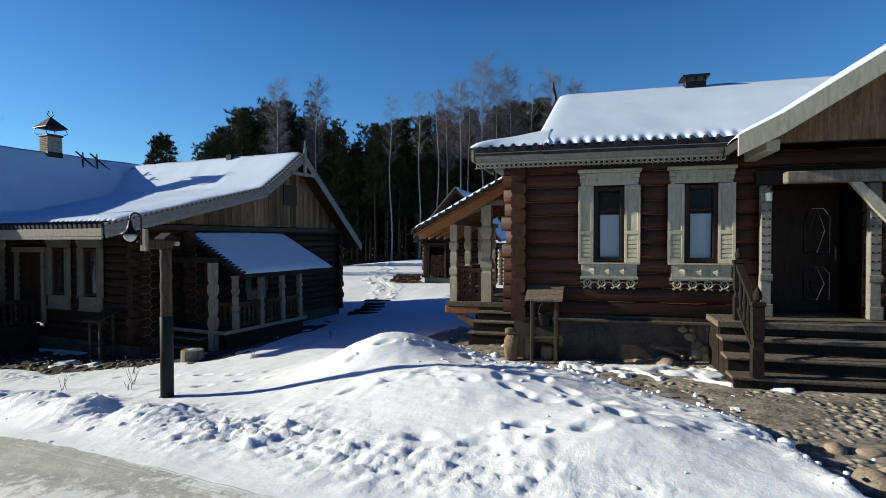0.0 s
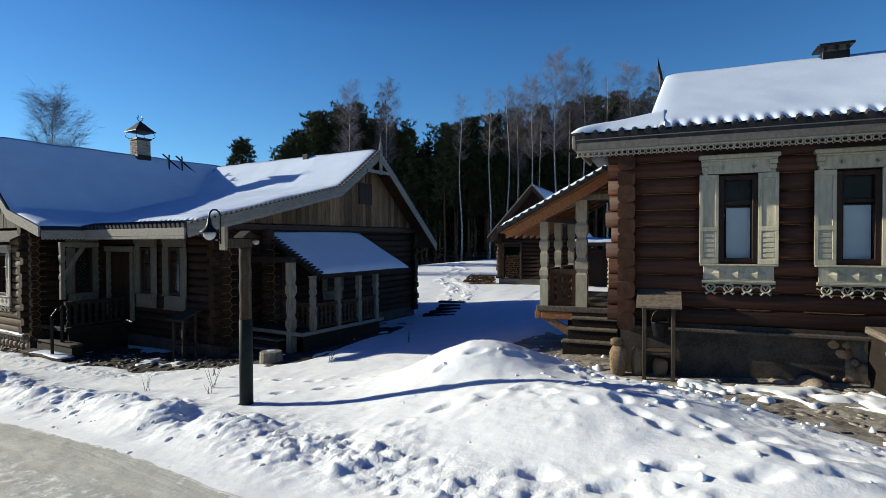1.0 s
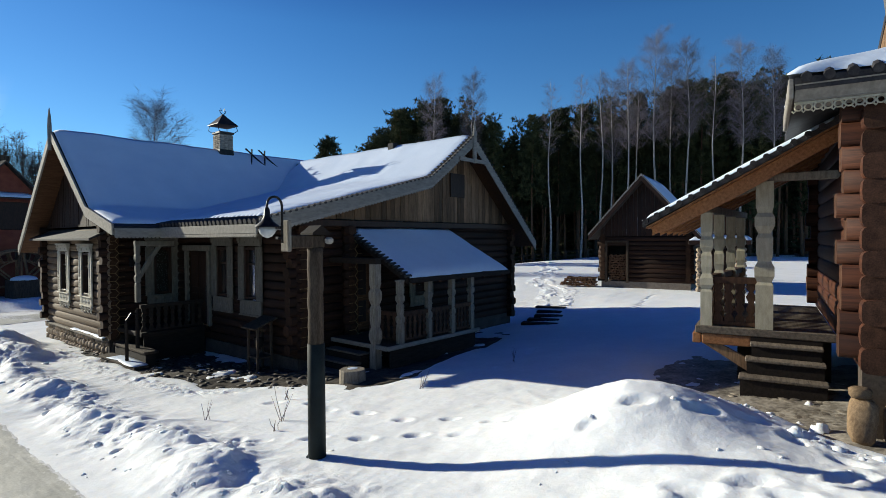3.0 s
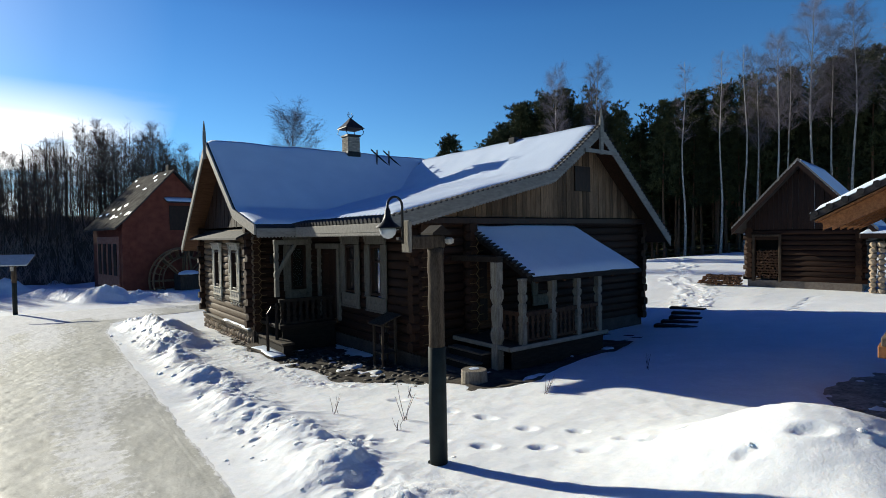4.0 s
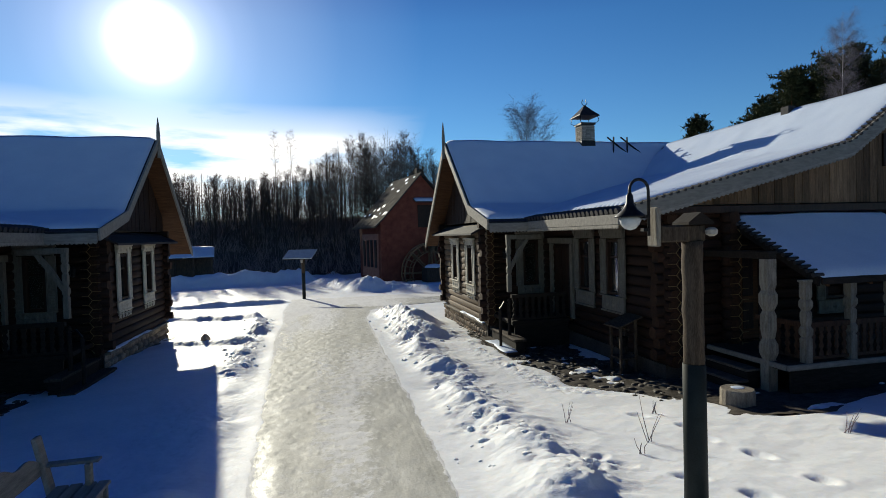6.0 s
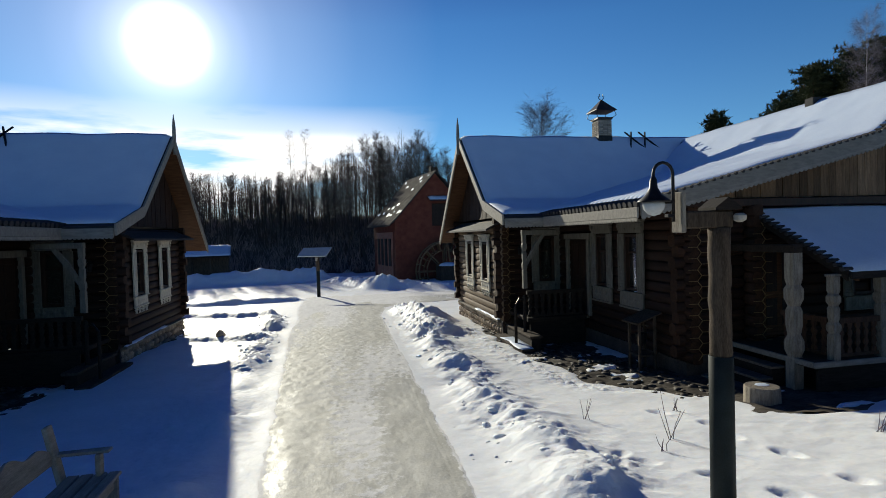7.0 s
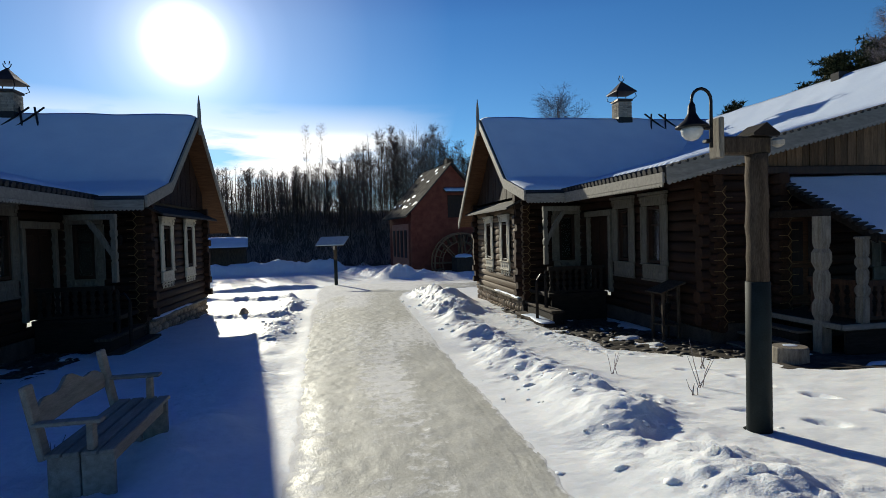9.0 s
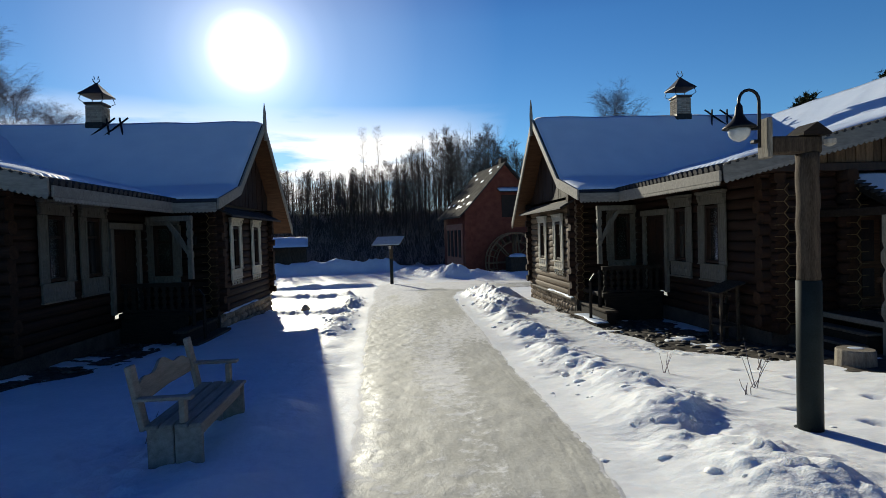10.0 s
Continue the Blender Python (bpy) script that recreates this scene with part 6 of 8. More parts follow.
def street_lamp():
    H = thing("street_lamp", F_B @ pose(0.022, -0.058, 0), (0, 0, -0.02), "log lamp post with green sleeve and curved iron lamp", "lamp post")
    bm = bmesh.new()
    rng = random.Random(8)
    zs = np.linspace(1.35, 2.56, 14)
    tube(bm, [(0.004 * math.sin(k * 1.7), 0.004 * math.cos(k * 1.1), z) for k, z in enumerate(zs)], [0.094 + rng.uniform(-0.003, 0.003) for _ in zs], 14)
    part("post", bm, M_POST, H, "weathered debarked log", smooth=True)
    part("sleeve", tube(bmesh.new(), [(0, 0, -0.2), (0, 0, 1.4), (0, 0, 1.405)], [0.108, 0.104, 0.098], 20), M_GREEN, H, "dark green painted lower part", smooth=True)
    part("sleeve_foot", tube(bmesh.new(), [(0, 0, -0.15), (0, 0, 0.02), (0, 0, 0.03)], [0.15, 0.15, 0.12], 18), M_GREEN, H)
    part("arm", newbox(-0.37, 0.1, -0.07, 0.07, 2.555, 2.71, 0.015), M_POST, H, "short timber arm")
    part("end_plate", newbox(-0.42, -0.375, -0.08, 0.08, 2.52, 2.88, 0.01), M_GREYWOOD, H, "pale grey end plate")
    bm = prism(bmesh.new(), [(-0.12, 2.712), (0.14, 2.712), (0.14, 2.735), (0.01, 2.825), (-0.12, 2.735)], -0.12, 0.12, "y")
    part("cap", bm, M_STEPSIDE, H, "small dark roof cap")
    part("spotlight", lathe(bmesh.new(), [(0.02, 0), (0.05, 0.02), (0.055, 0.06), (0.03, 0.08)], 10, (0.1, -0.14, 2.6)), M_CONCRETE, H, "small white spotlight")
    arc = [(-0.45, 0, 2.62), (-0.45, 0, 3.02)] + [(-0.545 + 0.095 * math.cos(a), 0, 3.04 + 0.1 * math.sin(a)) for a in np.linspace(0, math.pi, 9)] + [(-0.64, 0, 2.98), (-0.64, 0, 2.93)]
    b = part("bracket", tube(bmesh.new(), arc, 0.014, 8), M_IRON, H, "curved black iron bracket", smooth=True)
    for z in (2.66, 2.78):
        part("clamp", newbox(-0.52, -0.465, -0.03, 0.03, z, z + 0.03, 0.004), M_IRON, b)
    part("lamp_shade", lathe(bmesh.new(), [(0.014, 0.2), (0.03, 0.17), (0.036, 0.1), (0.07, 0.04), (0.135, -0.01), (0.14, -0.025), (0.12, -0.025)], 20, (-0.64, 0, 2.82)), M_IRON, H, "black bell-shaped shade", smooth=True)
    g = part("globe", lathe(bmesh.new(), [(0.085, 0.0), (0.095, -0.03), (0.085, -0.07), (0.05, -0.11), (0.005, -0.125)], 18, (-0.64, 0, 2.8)), M_FROST, H, "milky glass globe", smooth=True)
    g.visible_shadow = False


street_lamp()

# ---------------------------------------------------------------- distant mill, stand and shelters


def brick_mill():
    F = pose(-3.55, 45.95, -1.6, 0, 0, 16.8)
    H = thing("brick_mill", F, (4.4, 4, 0), "red brick mill with patchy snow roof and water wheel", "building")
    W, D, ev, ap = 8.1, 8.5, 5.75, 10.4
    bm = prism(bmesh.new(), [(0, -0.3), (W, -0.3), (W, ev), (W / 2, ap - 0.25), (0, ev)], 0, 0.35, "y")
    part("wall", bm, M_BRICK, H, "red brick gable wall")
    bm = newbox(0.002, 0.35, 0.352, D, -0.3, ev)
    part("wall", bm, M_BRICK, H, "red brick side wall")
    part("wall", newbox(W - 0.35, W - 0.002, 0.352, D, -0.3, ev), M_BRICK, H)
    part("wall", prism(bmesh.new(), [(0.36, -0.3), (W - 0.36, -0.3), (W - 0.36, ev), (W / 2, ap - 0.3), (0.36, ev)], D - 0.3, D, "y"), M_BRICK, H)
    prof = [(-0.7, 5.3), (0.15, 6.1), (W / 2, ap), (W + 0.6, 5.4)]
    part("roof", roof_slab(prof, -0.45, D + 0.4, "y", 0.16), M_OLDTILE, H, "dark weathered tiled roof with thin old snow")
    # corner pilaster, arcade panel with four tall windows
    part("pilaster", newbox(-0.08, 0.5, -0.06, 0.4, -0.3, 5.4, 0.02), M_BRICK, H)
    part("arcade_panel", newbox(-0.07, 0.0, 1.0, 7.2, 0.3, 4.6, 0.02), M_PALEBRICK, H, "paler brick panel with four tall windows")
    for k in range(4):
        w = part("window", newbox(-0.12, -0.072, 1.5 + k * 1.45, 2.3 + k * 1.45, 1.3, 4.0, 0.02), M_DARKWOOD, H, "tall narrow dark window")
    part("upper_window", newbox(3.65, 5.55, -0.06, 0.0, 5.1, 7.25, 0.03), M_DARKWOOD, H, "dark upper window under a canopy")
    bm = prism(bmesh.new(), [(-0.8, 7.55), (0.0, 7.9), (0.0, 7.8), (-0.8, 7.45)], 3.25, 5.75, "x")
    part("canopy", bm, M_SHINGLE, H)
    part("chimney", newbox(4.15, 4.85, 1.2, 1.9, 9.2, 10.95, 0.03), M_POST, H, "dark chimney")
    # water wheel beside the gable
    bm = bmesh.new()
    c, R = Vector((4.5, -0.9, 0.8)), 2.75
    for y in (-0.45, 0.45):
        ring = [c + Vector((R * math.cos(a), y, R * math.sin(a))) for a in np.linspace(0, math.tau, 33)]
        tube(bm, ring, 0.09, 6, cap=False)
        inner = [c + Vector((R * 0.72 * math.cos(a), y, R * 0.72 * math.sin(a))) for a in np.linspace(0, math.tau, 33)]
        tube(bm, inner, 0.06, 5, cap=False)
        for k in range(8):
            a = k * math.tau / 8
            tube(bm, [c + Vector((0, y, 0)), c + Vector((R * math.cos(a), y, R * math.sin(a)))], 0.07, 5)
    for k in range(24):
        a = k * math.tau / 24
        m = Matrix.Translation(c) @ Matrix.Rotation(-a, 4, "Y")
        box(bm, R * 0.72, R, -0.42, 0.42, -0.02, 0.02, 0, m)
    tube(bm, [c + Vector((0, -0.8, 0)), c + Vector((0, 0.9, 0))], 0.14, 10)
    part("water_wheel", bm, M_BOARD, H, "weathered wooden water wheel")
    for k in (0.0, 1.0):
        part("trestle", tube(bmesh.new(), [(3.9 + k * 1.2, -1.5, -0.3), (4.4 + k * 0.2, -1.45, 3.4)], 0.1, 6), M_BOARD, H)
    # ragged leftovers of snow, thickest along the eave and under the ridge
    rng = random.Random(17)
    bm = bmesh.new()
    for k in range(20):
        f = rng.choice((rng.uniform(0.0, 0.25), rng.uniform(0.0, 0.3), rng.uniform(0.6, 0.95), rng.random()))
        x, y = 0.15 + 3.8 * f, rng.uniform(-0.2, D)
        a, b = rng.uniform(0.07, 0.2), rng.uniform(0.12, 0.5)
        ring = []
        for q in range(10):
            w = rng.uniform(0.6, 1.15)
            dx = a * w * math.cos(q * math.tau / 10)
            ring.append(bm.verts.new((x + dx, y + b * w * math.sin(q * math.tau / 10), 6.115 + (x + dx - 0.15) * 4.3 / 3.9)))
        top = bm.verts.new((x, y, 6.16 + (x - 0.15) * 4.3 / 3.9))
        for q in range(10):
            bm.faces.new((ring[q], ring[(q + 1) % 10], top))
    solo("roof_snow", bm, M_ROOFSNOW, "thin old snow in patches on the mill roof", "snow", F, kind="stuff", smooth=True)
    snow_sheet("roof_snow", [(-0.02, 7.9), (-0.78, 7.57)], 3.25, 5.75, lambda s, a, z: (a, s, z), "snow on the canopy", 0.1, F, None, 23, 0.2)
    wx, wy = (F @ Vector((4.15, -2.6, 0)))[:2]
    wz = float(ground_height(wx, wy)) - F.translation.z
    b = solo("well_box", newbox(-0.95, 0.95, -0.7, 0.7, -0.1, 1.3, 0.04), M_POST, "weathered wooden well box beside the mill wheel", "well", F @ pose(4.15, -2.6, wz))
    bm = bmesh.new()
    bmesh.ops.create_icosphere(bm, subdivisions=3, radius=1)
    bm.transform(Matrix.Diagonal((0.85, 0.7, 0.3, 1)))
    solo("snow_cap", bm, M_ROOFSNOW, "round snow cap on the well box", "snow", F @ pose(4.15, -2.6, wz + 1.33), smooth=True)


M_PALEBRICK = surface("faded_brick", (0.3, 0.13, 0.085), (0.44, 0.22, 0.155), 3.0, 0.85, 0.3, fine=30, vary=0.05)
brick_mill()


def notice_stand():
    F = pose(-8.83, 33.3, -1.4, 0, 0, -18)
    H = thing("notice_stand", F, (0, 0, 0), "dark post carrying a slanted pale grey panel", "stand")
    part("post", tube(bmesh.new(), [(0, 0, -0.2), (0, 0, 1.7), (0, 0, 2.85)], [0.12, 0.12, 0.1], 12), M_GREEN, H, smooth=True)
    part("post_top", tube(bmesh.new(), [(0, 0, 1.75), (0, 0, 3.0)], 0.125, 12), M_POST, H, smooth=True)
    bm = prism(bmesh.new(), [(-0.46, 2.8), (0.46, 3.36), (0.46, 3.3), (-0.46, 2.74)], -1.3, 0.88, "x")
    # milky grey stands in for snow lying in shade on the panel
    part("panel", bm, M_FROST, H, "slanted pale panel, its shaded snow put into the colour")
    tl = part("lantern", tube(bmesh.new(), [(0, -0.2, 2.45), (0, -0.2, 2.68)], [0.08, 0.1], 10), M_CONCRETE, H, "small pale lantern")


notice_stand()


def shelter(x, y, z, turn, w, d):
    F = pose(x, y, z, 0, 0, turn)
    H = thing("shelter", F, (0, 0, 0), "low open timber shelter with snowy roof", "shelter")
    for px in np.linspace(-w / 2 + 0.1, w / 2 - 0.1, 4):
        part("post", newbox(px - 0.08, px + 0.08, -d / 2, -d / 2 + 0.16, -0.1, 2.7, 0.01), M_BARK, H)
        part("post", newbox(px - 0.08, px + 0.08, d / 2 - 0.16, d / 2, -0.1, 3.5, 0.01), M_BARK, H)
    part("back_wall", newbox(-w / 2, w / 2, d / 2 + 0.002, d / 2 + 0.05, 0, 3.4), M_BARK, H)
    part("roof", prism(bmesh.new(), [(-d / 2 - 0.4, 2.7), (d / 2 + 0.3, 3.7), (d / 2 + 0.3, 3.6), (-d / 2 - 0.4, 2.6)], -w / 2 - 0.2, w / 2 + 0.2, "x"), M_SHINGLE, H)
    part("table", newbox(-w / 2 + 0.5, w / 2 - 0.5, -0.3, 0.4, 0.7, 0.78, 0.01), M_DECK, H)
    snow_sheet("roof_snow", [(d / 2 + 0.3, 3.72), (-d / 2 - 0.4, 2.72)], -w / 2 - 0.2, w / 2 + 0.2, lambda s, a, z: (a, s, z), "smooth snow on the shelter roof", 0.14, F, None, 33, 0.25)


shelter(-24.1, 53.5, -1.6, 16, 5.4, 1.7)


def woodshed():
    H = thing("woodshed", F_C, (26.5, 0.7, 0), "log woodshed with snowy roof and stacked firewood", "shed")
    log_wall(H, "v", 24.3, -1.4, 2.75, 0.35, 2.75, [(1.55, 2.55, 0.35, 2.3)], r=0.13, ext=(0.25, 0.25))
    log_wall(H, "u", -1.4, 24.3, 29.5, 0.35, 2.75, phase=0.5, r=0.13, ext=(0.25, 0.25))
    log_wall(H, "u", 2.75, 24.3, 29.5, 0.35, 2.75, phase=0.5, r=0.13, ext=(0.25, 0.25))
    part("plinth", newbox(24.2, 29.6, -1.5, 2.85, -0.3, 0.36), M_MORTAR, H, "stone plinth")
    part("back_board", newbox(25.1, 25.15, -1.3, 2.65, 0.36, 2.75), M_ROOM, H)
    roof = [(-2.1, 2.55), (0.69, 5.7), (3.35, 2.7)]
    part("roof", roof_slab(roof, 23.5, 30.0, "x"), M_SHINGLE, H)
    pts = roof
    bm = prism(bmesh.new(), [(p[0], p[1] + 0.04) for p in pts] + [(p[0], p[1] - 0.2) for p in reversed(pts)], 23.42, 23.49, "x")
    part("barge_board", bm, M_DARKWOOD, H)
    bm = bmesh.new()
    for p, q in zip(pts, pts[1:]):
        fringe(bm, (23.45, p[0], p[1] + 0.16), (23.45, q[0], q[1] + 0.16), 0.12, 0.16, out=(-1, 0, 0))
    part("tile_edge", bm, M_FASCIA, H, "scalloped edge of the roof tiles")
    def gab(x):
        z = np.interp(-x, [p[0] for p in roof], [p[1] for p in roof]) - 0.15
        return (2.72, float(z))
    planks("gable_boarding", H, (-2.9, 1.55, gab), out_matrix((24.22, 0, 0), (0, -1, 0)), 0.2, M_DARKWOOD)
    bm = bmesh.new()
    for a in ((1.45, 1.56), (2.54, 2.65)):
        box(bm, 24.1, 24.2, a[0], a[1], 0.3, 2.4, 0.01)
    box(bm, 24.1, 24.2, 1.45, 2.65, 2.4, 2.5, 0.01)
    part("opening_frame", bm, M_POST, H)
    on = lambda s, a, z: (a, s, z)
    snow_sheet("roof_snow", [(0.65, 5.72), (-2.05, 2.6)], 23.55, 29.9, on, "snow on the woodshed roof", 0.1, F_C, None, 41, 0.2)
    snow_sheet("roof_snow", [(0.73, 5.72), (3.3, 2.75)], 23.55, 29.9, on, "snow on the woodshed roof", 0.1, F_C, None, 42, 0.2)
    # firewood stack, ends outwards
    rng = random.Random(3)
    bm = bmesh.new()
    for i in range(11):
        for j in range(22):
            r = rng.uniform(0.035, 0.06)
            y, z = 1.62 + j * 0.041 * 1.02 + rng.uniform(-0.02, 0.02), 0.45 + i * 0.125 + rng.uniform(-0.03, 0.03)
            tube(bm, [(24.35 + rng.uniform(0, 0.12), y, z), (24.85, y, z)], r, 6)
    ob = solo("firewood", bm, M_FIREWOOD, "stack of split firewood in the shed opening", "firewood", F_C, kind="stuff")
    bm = bmesh.new()
    for i in range(5):
        for j in range(18 - i):
            y, z = 3.15 + (j + 0.5 * (i % 2)) * 0.11 + rng.uniform(-0.02, 0.02), 0.1 + i * 0.1 + rng.uniform(-0.02, 0.02)
            tube(bm, [(23.9 + rng.uniform(-0.05, 0.1), y, z), (24.4, y, z)], rng.uniform(0.04, 0.06), 6)
    solo("firewood", bm, M_FIREWOOD, "low stack of split firewood beside the shed", "firewood", F_C, kind="stuff")
    # stone porch with a snow-topped lintel
    A = thing("stone_porch", F_C, (24.0, -2.6, 0), "small field-stone porch with snow on its lintel", "porch")
    for v0, v1 in ((-2.3, -1.75), (-3.9, -3.4)):
        bm = bmesh.new()
        for i in range(9):
            for j in range(2):
                m = Matrix.Translation((23.9, v0 + (j + 0.5) * (v1 - v0) / 2, 0.12 + i * 0.24)) @ Matrix.Rotation(rng.uniform(0, 3), 4, "X")
                bmesh.ops.create_icosphere(bm, subdivisions=1, radius=0.17, matrix=m @ Matrix.Diagonal((1.2, rng.uniform(0.8, 1.1), rng.uniform(0.75, 1), 1)))
        part("stone_pier", bm, M_STONE, A)
    part("lintel", newbox(23.3, 25.0, -4.1, -1.5, 2.3, 2.5, 0.02), M_DARKWOOD, A)
    part("door", newbox(24.3, 24.36, -3.4, -2.3, 0, 2.1, 0.01), M_DARKWOOD, A)
    snow_sheet("roof_snow", [(25.0, 2.55), (23.3, 2.5)], -4.1, -1.5, lambda s, a, z: (s, a, z), "snow on the porch lintel", 0.2, F_C, None, 43, 0.15)


M_FIREWOOD = surface("split_firewood", (0.08, 0.038, 0.021), (0.25, 0.135, 0.075), 9.0, 0.9, 0.3, fine=25, vary=0.1)
woodshed()

# ---------------------------------------------------------------- woods


def blade(bm, a, b, w, up):
    """A thin flat twig or needle bunch."""
    a, b = Vector(a), Vector(b)
    s = (b - a).cross(up)
    if s.length < 1e-5:
        s = Vector((1, 0, 0))
    s = s.normalized() * w
    bm.faces.new((bm.verts.new(a - s), bm.verts.new(a + s), bm.verts.new(b)))


def pine(seed, h, bare, broad=0.15, limbs=92, tufts=10, needles=11):
    """A pine: ringed limbs that sweep up at their ends, each carrying tufts of needles."""
    rng = random.Random(seed)
    H = thing("pine_tree", Matrix.Identity(4), (0, 0, 0), "tall dark pine with rusty trunk at the wood's edge", "tree", "pines of the wood")
    lean = rng.uniform(-0.3, 0.3)
    path = [(lean * (k / 6) ** 2, 0.1 * math.sin(k + seed), h * k / 6 - (0.4 if k == 0 else 0)) for k in range(7)]
    part("trunk", tube(bmesh.new(), path, [0.17 - 0.024 * k for k in range(7)], 7), M_PINEBARK, H, smooth=True)
    bm = bmesh.new()
    for i in range(limbs):
        g = (i / limbs) ** 0.92
        f = bare + (1.0 - bare) * g
        # rounded crown, fullest a third of the way up, with gaps on some sides
        full = min(1.0, 0.55 + g * 1.6) * (1.04 - g) ** 0.62
        a = i * 2.4 + rng.uniform(-0.5, 0.5)
        reach = h * broad * full * rng.uniform(0.5, 1.1) * (1 + 0.25 * math.sin(a + seed)) + 0.15
        base = Vector((lean * f * f, 0, h * f * 0.985))
        out = Vector((math.cos(a), math.sin(a), 0))
        tip = base + out * reach + Vector((0, 0, reach * rng.uniform(-0.05, 0.5)))
        blade(bm, base, tip, 0.04, Vector((0, 0, 1)))
        for k in range(tufts):
            t = rng.uniform(0.3, 1.0)
            q = base.lerp(tip, t) + Vector((rng.gauss(0, 0.22), rng.gauss(0, 0.22), 0.25 * t * t + rng.gauss(0, 0.14)))
            for j in range(needles):
                d = (Vector((rng.gauss(0, 1), rng.gauss(0, 1), rng.gauss(0.5, 0.8))) + out * 0.5).normalized()
                blade(bm, q - d * 0.06, q + d * rng.uniform(0.22, 0.5), rng.uniform(0.045, 0.085), Vector((rng.uniform(-1, 1), rng.uniform(-1, 1), 1)))
    part("crown", bm, M_NEEDLE, H)
    return H


def bare_tree(name, seed, h, spread, limbs, bark, label, low, droop, group, twig, twigs=18, up=1.0, thin=1.0, fans=6):
    rng = random.Random(seed)
    H = thing(name, Matrix.Identity(4), (0, 0, 0), label, "tree", group)
    r0 = h * 0.0068
    path = [(0.15 * math.sin(k * 1.3 + seed), 0.15 * math.cos(k * 1.1 + seed) - 0.15 * math.cos(seed), h * k / 7 - (0.4 if k == 0 else 0)) for k in range(8)]
    part("trunk", tube(bmesh.new(), path, [max(0.012, r0 * (1 - k / 7.3)) for k in range(8)], 7), bark, H, smooth=True)
    bm = bmesh.new()
    for i in range(limbs):
        f = low + (0.97 - low) * (i / limbs)
        seg = f * 7
        k = min(6, int(seg))
        base = Vector(path[k]).lerp(Vector(path[k + 1]), seg - k)
        a = i * 2.399 + rng.uniform(-0.5, 0.5)
        reach = spread * (1.1 - f) ** 0.55 * math.sin(min(1, (f - low) / (1 - low) + 0.35) * 2.4 / 1.5) * rng.uniform(0.5, 1.15)
        rise = reach * rng.uniform(0.7, 1.5) * up
        mid = base + Vector((math.cos(a) * reach * 0.55, math.sin(a) * reach * 0.55, rise * 0.55))
        tip = base + Vector((math.cos(a) * reach * 0.95, math.sin(a) * reach * 0.95, rise))
        tube(bm, [base, mid, tip], [r0 * 0.3 * (1.15 - f), r0 * 0.18 * (1.15 - f), 0.006], 3, cap=False)
        for j in range(twigs):
            t = rng.uniform(0.12, 1.0)
            p = base.lerp(mid, t * 2) if t < 0.5 else mid.lerp(tip, t * 2 - 1)
            d = Vector((math.cos(a) * 0.7 + rng.gauss(0, 0.6), math.sin(a) * 0.7 + rng.gauss(0, 0.6), rng.uniform(0.4, 1.6) * up)).normalized()
            L1 = reach * rng.uniform(0.25, 0.55) + 0.4
            e = p + d * L1
            blade(bm, p, e, 0.009 * thin, Vector((rng.uniform(-1, 1), rng.uniform(-1, 1), 0.3)))
            for q in range(fans):
                s = p.lerp(e, rng.uniform(0.15, 1.0))
                d2 = Vector((d.x + rng.gauss(0, 0.7), d.y + rng.gauss(0, 0.7), d.z * 0.9 - droop * rng.uniform(0, 2.0))).normalized()
                blade(bm, s, s + d2 * rng.uniform(0.35, 1.0), 0.0055 * thin, Vector((rng.uniform(-1, 1), rng.uniform(-1, 1), 0.3)))
    part("crown", bm, twig, H)
    return H


def place(ob, x, y, s, turn):
    """Copies a tree onto the ground."""
    z = float(ground_height(x, y))
    return copy_thing(ob, Matrix.Translation((x, y, z)) @ Matrix.Rotation(turn, 4, "Z") @ Matrix.Scale(s, 4))


def polar(deg, r):
    return -3 + r * math.sin(radians(deg)), -5 + r * math.cos(radians(deg))


# height of the pines' tops and of the alders, by bearing
PINE_AZ, PINE_H = [33.0, 35.0, 36.5, 38.5, 41, 45, 48, 49.8, 51.3, 55, 58, 65, 82], [13.4, 16.0, 18.2, 20.6, 21.8, 22.2, 20.4, 18.0, 19.5, 19.2, 19.9, 20.5, 20.8]
ALDER_AZ, ALDER_H = [-66, -40, -30, -13, -11, -8, -5, -1, 2.5, 5, 8.5, 28], [11.5, 9.5, 7.6, 7.2, 8.2, 9.4, 12.4, 13.9, 13.7, 10.9, 8.2, 7.4]


